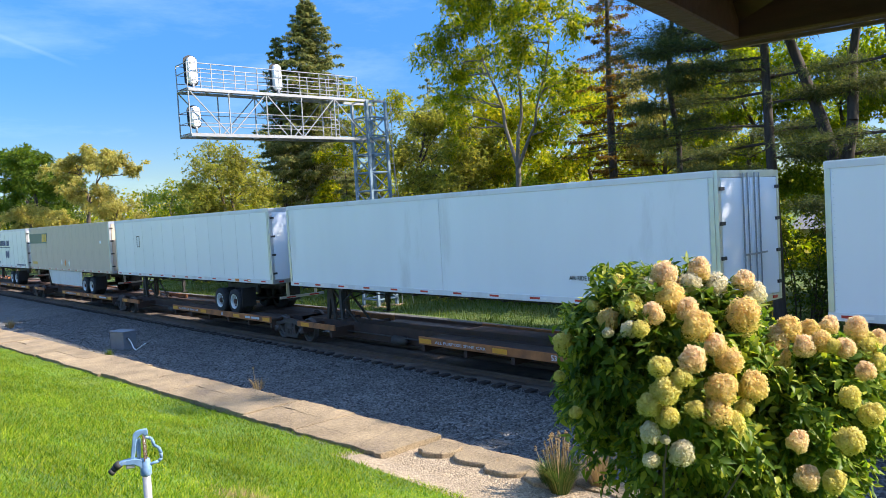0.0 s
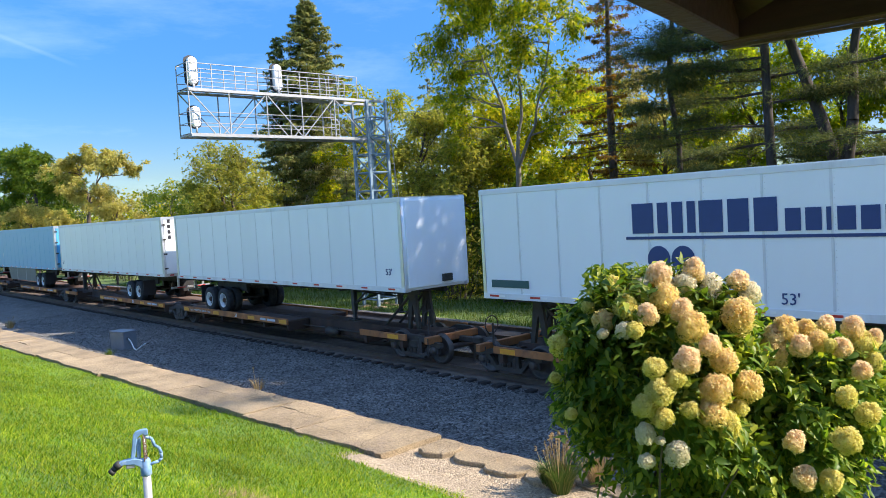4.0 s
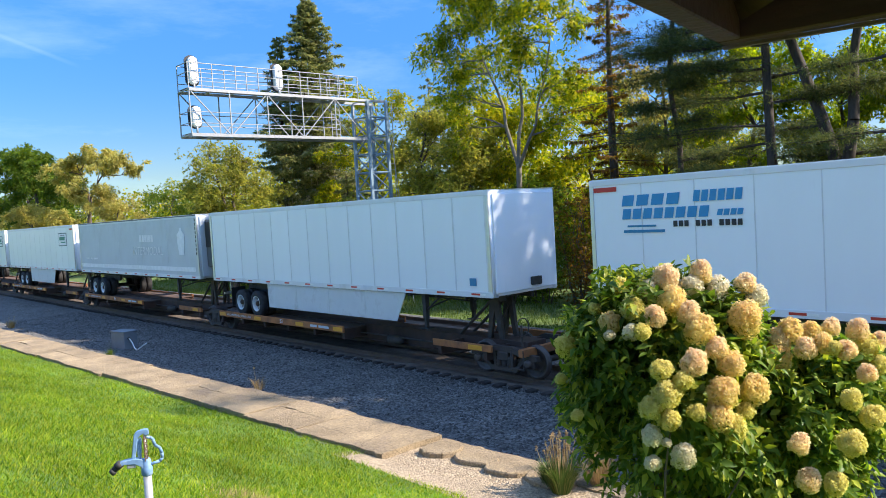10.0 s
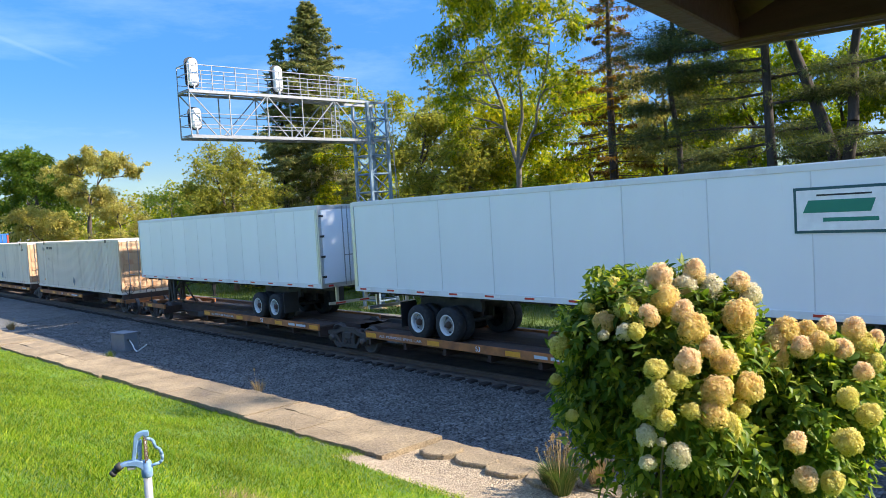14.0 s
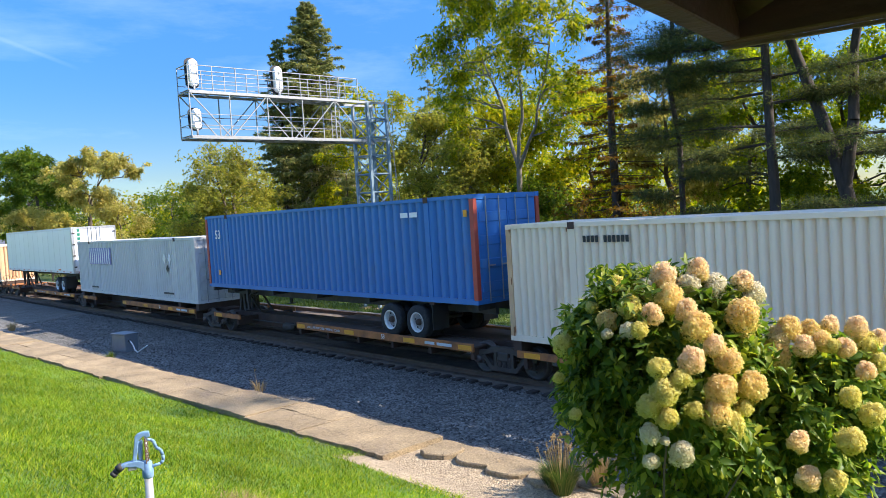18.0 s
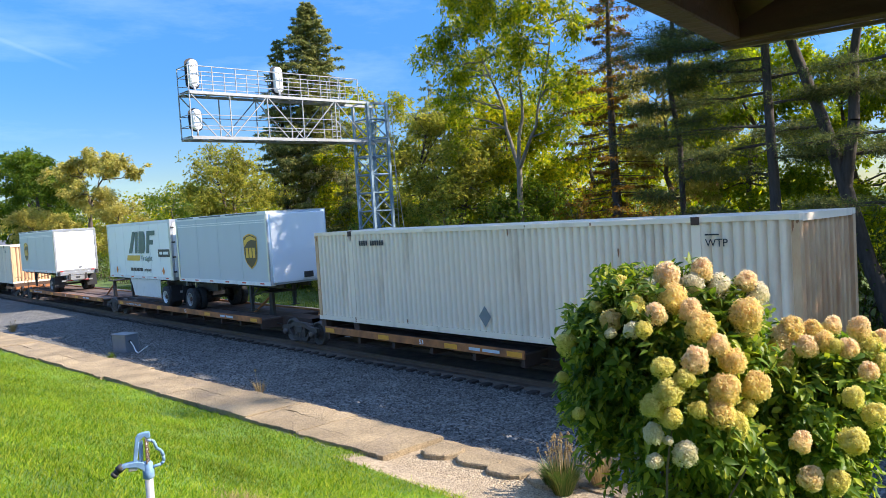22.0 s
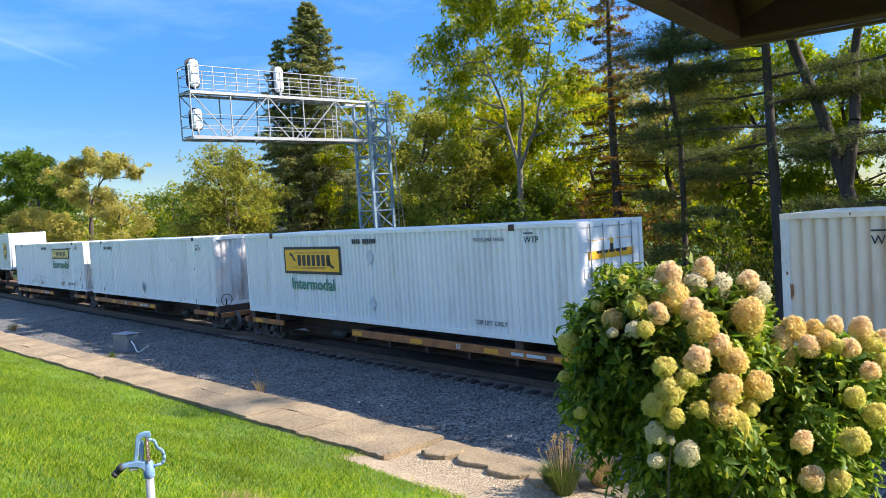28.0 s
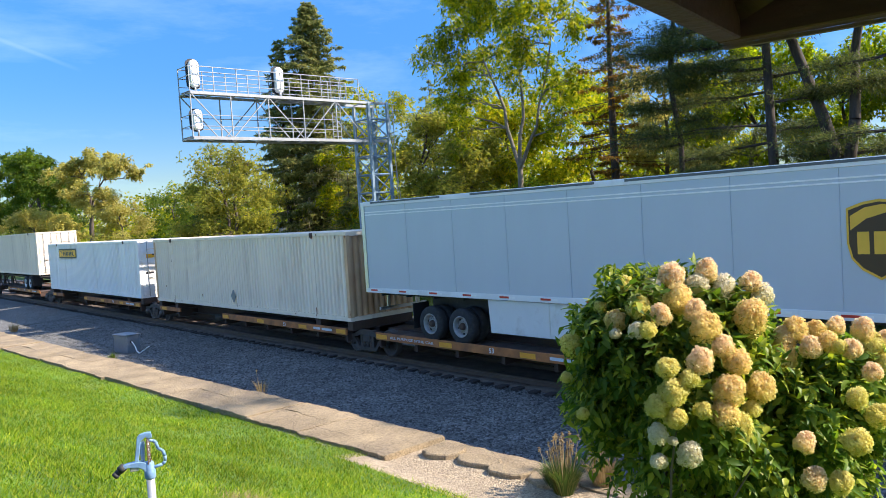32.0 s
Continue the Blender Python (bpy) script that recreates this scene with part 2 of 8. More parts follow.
M["ink_brown"] = material("brown_emblem", (0.055, 0.028, 0.014), 0.4, vary=0.05, scale=3)
M["ink_purple"] = material("faded_purple_patch", (0.17, 0.16, 0.42), 0.5, vary=0.15, scale=2, dirt=(0.5, 0.5, 0.55),
                           dirt_amount=0.3, dirt_scale=2)
M["ink_orange"] = material("orange_panel", (0.70, 0.22, 0.03), 0.5, vary=0.08, scale=4)
M["red_end"] = material("red_end_frame", (0.42, 0.07, 0.045), 0.5, vary=0.15, scale=3, dirt=(0.2, 0.07, 0.05), dirt_amount=0.3)
M["signal_white"] = material("signal_white_paint", (0.82, 0.82, 0.80), 0.4, vary=0.05, scale=3)
M["concrete"] = material("old_concrete", (0.37, 0.275, 0.155), 0.9, vary=0.26, scale=1.2, dirt=(0.25, 0.19, 0.14),
                         dirt_amount=0.3, dirt_scale=1.4, bump=0.5, bump_scale=45, obrand=0.10)
M["box_grey"] = material("grey_steel_box", (0.20, 0.22, 0.24), 0.5, 0.3, vary=0.1, scale=3, dirt=(0.2, 0.18, 0.16),
                         dirt_amount=0.2)
M["hydrant_blue"] = material("pale_blue_enamel", (0.17, 0.29, 0.46), 0.4, vary=0.2, scale=25, dirt=(0.55, 0.58, 0.60),
                             dirt_amount=0.3, dirt_scale=30)
M["pipe_grey"] = material("galvanised_pipe", (0.40, 0.41, 0.41), 0.5, 0.3, vary=0.15, scale=20, dirt=(0.3, 0.22, 0.16),
                          dirt_amount=0.2, dirt_scale=20)
M["chain_rust"] = material("rusty_chain", (0.20, 0.125, 0.075), 0.7, 0.4, vary=0.3, scale=40)
M["brown_beam"] = material("brown_stained_beam", (0.062, 0.023, 0.0145), 0.6, vary=0.22, scale=3, dirt=(0.06, 0.03, 0.018),
                           dirt_amount=0.35, dirt_scale=4, bump=0.25, bump_scale=30, streak=(1, 8, 8))
M["porch_board"] = material("weathered_deck_board", (0.30, 0.24, 0.18), 0.8, vary=0.15, scale=3, streak=(1, 8, 8), obrand=0.12)
M["bark"] = material("grey_brown_bark", (0.10, 0.075, 0.055), 0.95, vary=0.3, scale=3, dirt=(0.16, 0.15, 0.13), dirt_amount=0.3,
                     bump=0.8, bump_scale=18, streak=(3, 3, 0.6))
M["bark_pale"] = material("pale_grey_bark", (0.20, 0.17, 0.13), 0.95, vary=0.3, scale=3, dirt=(0.10, 0.085, 0.06), dirt_amount=0.3, bump=0.6, bump_scale=18, streak=(3, 3, 0.6))
M["bark_dark"] = material("dark_pine_bark", (0.075, 0.058, 0.046), 0.95, vary=0.3, scale=3, bump=0.8, bump_scale=18, streak=(3, 3, 0.6))
M["house_white"] = material("white_siding", (0.75, 0.75, 0.73), 0.7, vary=0.05, scale=2)
M["roof_grey"] = material("grey_shingles", (0.20, 0.20, 0.21), 0.9, vary=0.2, scale=5, bump=0.3)
M["glass_dark"] = material("window_glass", (0.03, 0.04, 0.05), 0.08, vary=0.05)
M["leaf_ash"] = leaf_material("ash_leaves", [(0.075, 0.112, 0.008), (0.165, 0.198, 0.011), (0.265, 0.260, 0.014), (0.39, 0.32, 0.018)], 0.52, glow=2.4)
M["leaf_walnut"] = leaf_material("drooping_leaflets", [(0.052, 0.090, 0.008), (0.12, 0.16, 0.010), (0.24, 0.25, 0.013), (0.40, 0.35, 0.02)], 0.52, glow=2.4)
# brighter copy of the green leaves: backlight put into colour and glow
M["leaf_backlit_look"] = leaf_material("painted_backlit_leaves", [(0.080, 0.118, 0.010), (0.145, 0.188, 0.014), (0.25, 0.26, 0.018)], 0.52, glow=2.5)
M["leaf_green"] = leaf_material("green_leaves", [(0.048, 0.088, 0.012), (0.088, 0.135, 0.016), (0.15, 0.178, 0.02)], 0.45, glow=2.0)
M["leaf_dark"] = leaf_material("shade_leaves", [(0.035, 0.064, 0.014), (0.060, 0.089, 0.016), (0.105, 0.13, 0.02)], 0.4, glow=1.8)
M["leaf_olive"] = leaf_material("olive_leaves", [(0.13, 0.15, 0.028), (0.22, 0.225, 0.04), (0.34, 0.30, 0.052)], 0.5, glow=2.1)
M["leaf_yellow"] = leaf_material("autumn_leaves", [(0.30, 0.28, 0.065), (0.42, 0.37, 0.09), (0.46, 0.37, 0.10), (0.20, 0.22, 0.045)], 0.42, glow=1.6)
M["leaf_rust"] = leaf_material("rusty_needles", [(0.08, 0.05, 0.02), (0.16, 0.085, 0.02), (0.24, 0.13, 0.02), (0.08, 0.09, 0.02)])
M["needle_spruce"] = leaf_material("spruce_needles", [(0.10, 0.125, 0.045), (0.17, 0.185, 0.058), (0.29, 0.26, 0.09)], 0.45, glow=1.9)
M["needle_pine"] = leaf_material("pine_needles", [(0.048, 0.070, 0.028), (0.088, 0.112, 0.036), (0.16, 0.158, 0.04)], 0.35, glow=1.9)
M["dry_twig"] = material("dry_grey_twigs", (0.50, 0.41, 0.26), 0.9, vary=0.25, scale=3)
M["leaf_bush"] = leaf_material("hydrangea_leaves", [(0.060, 0.115, 0.016), (0.108, 0.178, 0.022), (0.185, 0.24, 0.03), (0.42, 0.44, 0.055)], 0.36, 0.42, 1.9)
M["petal"] = leaf_material("pink_tinged_petals", [(0.48, 0.50, 0.12), (0.76, 0.64, 0.28), (0.90, 0.74, 0.46), (0.92, 0.68, 0.48)], 0.5, 0.7, 1.1, 0.65)
M["petal_tan"] = leaf_material("fading_tan_petals", [(0.50, 0.49, 0.10), (0.74, 0.64, 0.20), (0.86, 0.70, 0.32), (0.82, 0.58, 0.34)], 0.5, 0.7, 1.1, 0.6)
M["petal_green"] = leaf_material("greenish_petals", [(0.50, 0.52, 0.10), (0.72, 0.66, 0.19), (0.86, 0.75, 0.33)], 0.5, 0.7, 1.1, 0.6)
M["petal_white"] = leaf_material("creamy_petals", [(0.62, 0.60, 0.30), (0.82, 0.76, 0.52), (0.90, 0.82, 0.64)], 0.45, 0.7, 1.0, 0.6)
M["grass"] = leaf_material("lawn_blades", [(0.034, 0.088, 0.004), (0.088, 0.182, 0.005), (0.168, 0.270, 0.007), (0.25, 0.340, 0.011), (0.45, 0.42, 0.05)], 0.4, 0.6, 1.4)
M["grass_wild"] = leaf_material("wild_grass", [(0.04, 0.08, 0.010), (0.075, 0.12, 0.017), (0.14, 0.16, 0.03)], 0.35)
M["straw"] = leaf_material("dry_stalks", [(0.32, 0.235, 0.11), (0.42, 0.32, 0.16), (0.22, 0.145, 0.07)], 0.25)
M["clump_green"] = leaf_material("clump_blades", [(0.05, 0.10, 0.02), (0.09, 0.14, 0.03), (0.2, 0.2, 0.06)], 0.3)
M["rusted_end"] = material("rust_streaked_cream", (0.72, 0.50, 0.29), 0.65, vary=0.14, scale=1.5, dirt=(0.37, 0.145, 0.05), dirt_amount=0.9,
                           dirt_scale=1.3, streak=(1.6, 1.6, 0.35), bump=0.1, bump_scale=30)

# ---- building helpers ----


def mesh_of(bm, name, mats, smooth=False):
    me = bpy.data.meshes.new(name)
    bm.to_mesh(me)
    bm.free()
    for m in mats if isinstance(mats, (list, tuple)) else [mats]:
        me.materials.append(m)
    if smooth:
        me.polygons.foreach_set("use_smooth", [True] * len(me.polygons))
    return me


def put(name, me, parent=None, m=None, label=""):
    """An object on the mesh me, under parent, at the pose m in its parent's space."""
    ob = new(name, me)
    if parent is not None:
        ob.parent = parent
    if m is not None:
        ob.matrix_basis = m
    if label:
        ob["label"] = label
    return ob


def part(name, bm, mat, parent=None, label="", m=None, smooth=False):
    return put(name, mesh_of(bm, name, mat, smooth), parent, m, label)


def soup(name, verts, faces, mats, smooth=False, which=None):
    """A mesh from arrays of vertices and of faces with the same number of corners."""
    verts, faces = np.asarray(verts, np.float32).reshape(-1, 3), np.asarray(faces, np.int32)
    me = bpy.data.meshes.new(name)
    k = faces.shape[1]
    me.vertices.add(len(verts)), me.loops.add(faces.size), me.polygons.add(len(faces))
    me.vertices.foreach_set("co", verts.ravel())
    me.loops.foreach_set("vertex_index", faces.ravel())
    me.polygons.foreach_set("loop_start", np.arange(0, faces.size, k, dtype=np.int32))
    for m in mats if isinstance(mats, (list, tuple)) else [mats]:
        me.materials.append(m)
    if which is not None:
        me.polygons.foreach_set("material_index", np.asarray(which, np.int32))
    if smooth:
        me.polygons.foreach_set("use_smooth", np.ones(len(faces), bool))
    me.update(calc_edges=True)
    return me


def box(bm, x0, x1, y0, y1, z0, z1, bevel=0.0, mat=0):
    """A box from corner to corner, with its edges bevelled."""
    r = bmesh.ops.create_cube(bm, size=1.0)
    vs = r["verts"]
    for v in vs:
        v.co = Vector(((x0 + x1) / 2 + v.co.x * (x1 - x0), (y0 + y1) / 2 + v.co.y * (y1 - y0), (z0 + z1) / 2 + v.co.z * (z1 - z0)))
    fs = list({f for v in vs for f in v.link_faces})
    for f in fs:
        f.material_index = mat
    if bevel:
        es = list({e for v in vs for e in v.link_edges})
        bmesh.ops.bevel(bm, geom=es, offset=bevel, segments=1, affect="EDGES")
    return bm


def tube(bm, a, b, r0, r1=None, n=8, mat=0, caps=True):
    """A round bar from a to b."""
    a, b = Vector(a), Vector(b)
    d = b - a
    q = d.to_track_quat("Z", "Y").to_matrix()
    r1 = r0 if r1 is None else r1
    lo = [bm.verts.new(a + q @ Vector((r0 * math.cos(2 * math.pi * i / n), r0 * math.sin(2 * math.pi * i / n), 0))) for i in range(n)]
    hi = [bm.verts.new(b + q @ Vector((r1 * math.cos(2 * math.pi * i / n), r1 * math.sin(2 * math.pi * i / n), 0))) for i in range(n)]
    for i in range(n):
        f = bm.faces.new((lo[i], lo[(i + 1) % n], hi[(i + 1) % n], hi[i]))
        f.smooth, f.material_index = n > 6, mat
    if caps:
        bm.faces.new(lo[::-1]).material_index = mat
        bm.faces.new(hi).material_index = mat
    return bm


def plate(bm, pts, y0, y1, mat=0):
    """A flat outline given as (x, z), made thick from y0 to y1."""
    lo = [bm.verts.new((x, y0, z)) for x, z in pts]
    hi = [bm.verts.new((x, y1, z)) for x, z in pts]
    n = len(pts)
    for f in [bm.faces.new(lo), bm.faces.new(hi[::-1])] + [bm.faces.new((lo[(i + 1) % n], lo[i], hi[i], hi[(i + 1) % n])) for i in range(n)]:
        f.material_index = mat
    bmesh.ops.recalc_face_normals(bm, faces=bm.faces)
    return bm


def lathe(bm, profile, n=16, axis="Y", mat=0, caps=True):
    """A body of revolution: profile of (along the axis, radius)."""
    rings = []
    for a, r in profile:
        ring = []
        for i in range(n):
            c, s = r * math.cos(2 * math.pi * i / n), r * math.sin(2 * math.pi * i / n)
            ring.append(bm.verts.new({"X": (a, c, s), "Y": (c, a, s), "Z": (c, s, a)}[axis]))
        rings.append(ring)
    for p, q in zip(rings, rings[1:]):
        for i in range(n):
            f = bm.faces.new((p[i], p[(i + 1) % n], q[(i + 1) % n], q[i]))
            f.smooth, f.material_index = True, mat
    if caps:
        bm.faces.new(rings[0]).material_index = mat
        bm.faces.new(rings[-1]).material_index = mat
        bmesh.ops.recalc_face_normals(bm, faces=bm.faces)
    return bm


def B():
    return bmesh.new()


def empty(name, x, y, z, label, category, group=""):
    ob = new(name)
    ob.empty_display_size = 0.3
    ob.matrix_basis = pose(x, y, z)
    return tagged(ob, label, category, group)


WORDS = {}


def words(text, height, mat):
    """Upright lettering in the plane y = 0, its lower left corner at the origin, facing -y."""
    key = (text, round(height, 3), mat.name)
    if key not in WORDS:
        cu = bpy.data.curves.new("lettering", "FONT")
        cu.body, cu.size, cu.extrude, cu.resolution_u = text, height * 1.38, 0.003, 2
        if height > 0.3:
            cu.offset, cu.shear = (0.0, 0.25) if text.isupper() else (height * 0.02, 0.0)
        ob = new("lettering", cu)
        me = bpy.data.meshes.new_from_object(ob.evaluated_get(bpy.context.evaluated_depsgraph_get()))
        bpy.data.objects.remove(ob)
        me.transform(Matrix.Rotation(radians(90), 4, "X"))
        me.materials.clear()
        me.materials.append(mat)
        WORDS[key] = me
    return WORDS[key]


# ---- the ground ----
def shift(x):
    """How far the path and the lawn's edge run off from the line of the rails."""
    return 0.05 * (max(x, -70.0) + 12.0) if x < 4 else 0.8


def ground_z(x, y):
    e = y - shift(x)
    if e < 7.95:
        ys = [(-60, 2.55), (0, 2.5), (2, 1.98), (5, 0.92), (6.8, 0.36), (7.95, 0.18)]
        for (a, p), (b, q) in zip(ys, ys[1:]):
            if e <= b:
                k = max(0.0, (e - a) / (b - a))
                z = p + (q - p) * k
                break
        else:
            z = 0.18
        return z + 0.03 * noise.noise(Vector((x * 0.3, y * 0.3, 0)))
    if e < 9.35:
        return 0.16
    if y < 13.0:
        k = min(1.0, (e - 9.35) / 1.2)
        far = max(0.0, min(1.0, (y - 11.2) / 1.8))
        return (0.12 - 0.27 * k) * (1 - far) + far * -0.06
    if y < 21.6:
        return -0.06
    k = min(1.0, (y - 21.6) / 2.0)
    return -0.06 - 0.35 * k + 0.12 * noise.noise(Vector((x * 0.1, y * 0.1, 3))) * k


def grid_ground():
    xs = [-4000, -1500, -600, -300, -180] + list(np.arange(-140, -60, 4.0)) + list(np.arange(-60, 14, 0.7)) + [16, 20, 28, 40, 60, 100, 200, 600, 1500, 4000]
    ys = [-4000, -1500, -500, -200, -100, -60, -30, -15, -8, -4, -2] + list(np.arange(-1, 14.1, 0.35)) + list(np.arange(14.6, 26, 0.6)) + \
        [27, 29, 32, 36, 42, 50, 60, 80, 120, 200, 400, 900, 2000, 4000]
    vs = [(x, y, ground_z(x, y) if abs(x) < 300 and -60 < y < 120 else (2.55 if y < 0 else -0.41)) for y in ys for x in xs]
    nx = len(xs)
    fs, wh = [], []
    for j in range(len(ys) - 1):
        for i in range(nx - 1):
            fs.append((j * nx + i, j * nx + i + 1, (j + 1) * nx + i + 1, (j + 1) * nx + i))
            x, y = (xs[i] + xs[i + 1]) / 2, (ys[j] + ys[j + 1]) / 2
            e = y - shift(x)
            gravel = 7.3 < e < 9.35 and -11.6 < x < 3 or 6.3 < e < 9.35 and -8.2 < x < 3
            wh.append(2 if gravel else 0 if e < 7.95 else 1 if (e < 9.35 or y < 22.4) else 3)
    return soup("ground", vs, fs, [M["lawn_soil"], M["ballast"], M["pea_gravel"], M["meadow"]], True, wh)


M["lawn_soil"] = material("lawn_turf", (0.09, 0.165, 0.010), 0.95, vary=0.4, scale=1.1, dirt=(0.22, 0.19, 0.06), dirt_amount=0.2,
                          dirt_scale=0.7, bump=0.7, bump_scale=70)
M["meadow"] = material("meadow_turf", (0.085, 0.13, 0.022), 0.95, vary=0.3, scale=0.6, dirt=(0.2, 0.17, 0.07), dirt_amount=0.25,
                       dirt_scale=0.4, bump=0.6, bump_scale=20)


def stone_material(name, colors, scale, rough=0.9):
    """Loose stones: cells with a colour each and a relief of their own."""
    m = material(name, colors[0], rough, vary=0.1)
    n, l = m.node_tree.nodes, m.node_tree.links
    b = n["Principled BSDF"]
    tc = n.new("ShaderNodeTexCoord")
    vo = n.new("ShaderNodeTexVoronoi")
    vo.inputs["Scale"].default_value = scale
    l.new(tc.outputs["Object"], vo.inputs["Vector"])
    sep = n.new("ShaderNodeSeparateColor")
    l.new(vo.outputs["Color"], sep.inputs[0])
    rp = n.new("ShaderNodeValToRGB")
    while len(rp.color_ramp.elements) < len(colors):
        rp.color_ramp.elements.new(0.5)
    for i, c in enumerate(colors):
        rp.color_ramp.elements[i].position = i / (len(colors) - 1)
        rp.color_ramp.elements[i].color = (*c, 1)
    l.new(sep.outputs[0], rp.inputs[0])
    nz = n.new("ShaderNodeTexNoise")
    nz.inputs["Scale"].default_value, nz.inputs["Detail"].default_value = 0.9, 5
    l.new(tc.outputs["Object"], nz.inputs["Vector"])
    mr = n.new("ShaderNodeMapRange")
    mr.inputs["From Min"].default_value, mr.inputs["From Max"].default_value = 0.3, 0.7
    mr.inputs["To Min"].default_value, mr.inputs["To Max"].default_value = 0.75, 1.25
    l.new(nz.outputs[0], mr.inputs["Value"])
    hs = n.new("ShaderNodeHueSaturation")
    l.new(rp.outputs[0], hs.inputs["Color"]), l.new(mr.outputs[0], hs.inputs["Value"])
    l.new(hs.outputs[0], b.inputs["Base Color"])
    bp = n.new("ShaderNodeBump")
    bp.invert = True
    bp.inputs["Strength"].default_value, bp.inputs["Distance"].default_value = 1.0, 0.6 / scale
    l.new(vo.outputs["Distance"], bp.inputs["Height"]), l.new(bp.outputs[0], b.inputs["Normal"])
    return m


M["ballast"] = stone_material("grey_ballast", [(0.038, 0.038, 0.035), (0.092, 0.09, 0.082), (0.24, 0.23, 0.205), (0.065, 0.062, 0.056)], 19)
M["pea_gravel"] = stone_material("pale_gravel", [(0.24, 0.18, 0.11), (0.34, 0.26, 0.16), (0.44, 0.35, 0.225), (0.19, 0.14, 0.09)], 30)
tagged(put("ground", grid_ground()), "sloping mown lawn, grey railway ballast and meadow", "ground", kind="structure")


def stones(name, n, spots, size, mat, seed, sides=4):
    """Loose angular stones, joined, strewn by spots(rng, n)."""
    rng = np.random.default_rng(seed)
    base = np.array([(1, 0, 0), (-1, 0, 0), (0, 1, 0), (0, -1, 0), (0, 0, 1), (0, 0, -1)], np.float32)
    tri = np.array([(0, 2, 4), (2, 1, 4), (1, 3, 4), (3, 0, 4), (2, 0, 5), (1, 2, 5), (3, 1, 5), (0, 3, 5)])[:sides]
    p = spots(rng, n)
    s = size * rng.uniform(0.6, 1.4, (n, 1, 1)) * np.array([1, 0.85, 0.6])
    v = base[None] * s * rng.uniform(0.7, 1.3, (n, 6, 1))
    a = rng.uniform(0, 6.28, n)
    c, si = np.cos(a), np.sin(a)
    v = np.stack([v[..., 0] * c[:, None] - v[..., 1] * si[:, None], v[..., 0] * si[:, None] + v[..., 1] * c[:, None], v[..., 2]], -1)
    tl = rng.uniform(-0.5, 0.5, (n, 1))
    v[..., 2] += v[..., 0] * tl
    v += p[:, None]
    return soup(name, v, (tri[None] + 6 * np.arange(n)[:, None, None]).reshape(-1, 3), mat)


def ballast_spots(rng, n):
    x = -3 - 44 * rng.random(n) ** 1.5
    y = rng.uniform(9.2, 14.6, n)
    z = np.array([ground_z(a, b) for a, b in zip(x, y)])
    y = np.where(y - np.array([shift(a) for a in x]) < 9.4, y + 1.2, y)
    return np.stack([x, y, z + 0.008], -1)


M["ballast_stone"] = material("crushed_granite", (0.118, 0.115, 0.106), 0.9, vary=0.15, scale=20, island=0.75, bump=0.3, bump_scale=80)
M["gravel_stone"] = material("pale_pebbles", (0.35, 0.27, 0.17), 0.9, vary=0.15, scale=20, island=0.45)
tagged(put("ballast_stones", stones("ballast_stones", 26000, ballast_spots, 0.036, M["ballast_stone"], 3)),
       "loose grey crushed stone beside the ties", "ballast", kind="stuff")


def pebble_spots(rng, n):
    x = rng.uniform(-11.3, -3, n)
    e = rng.uniform(7.1, 9.3, n)
    return np.stack([x, e + 0.05 * (x + 12), np.full(n, 0.165)], -1)


tagged(put("gravel_pebbles", stones("gravel_pebbles", 9000, pebble_spots, 0.017, M["gravel_stone"], 5)),
       "pale pebbles strewn beside the path", "gravel", kind="stuff")

# ---- the two tracks ----
TRACK_Y, TRACK_2 = 15.14, 19.5
RAIL_TOP = 0.18


def rail_mesh():
    bm = B()
    out = [(-0.076, 0.0), (0.076, 0.0), (0.076, 0.012), (0.012, 0.03), (0.012, 0.13), (0.036, 0.145), (0.036, 0.18), (-0.036, 0.18),
           (-0.036, 0.145), (-0.012, 0.13), (-0.012, 0.03), (-0.076, 0.012)]
    a = [bm.verts.new((-500, y, z)) for y, z in out]
    b = [bm.verts.new((500, y, z)) for y, z in out]
    for i in range(len(out)):
        bm.faces.new((a[i], a[(i + 1) % len(out)], b[(i + 1) % len(out)], b[i]))
    bm.faces.new(a), bm.faces.new(b)
    bmesh.ops.recalc_face_normals(bm, faces=bm.faces)
    return mesh_of(bm, "rail", M["rail_steel"])


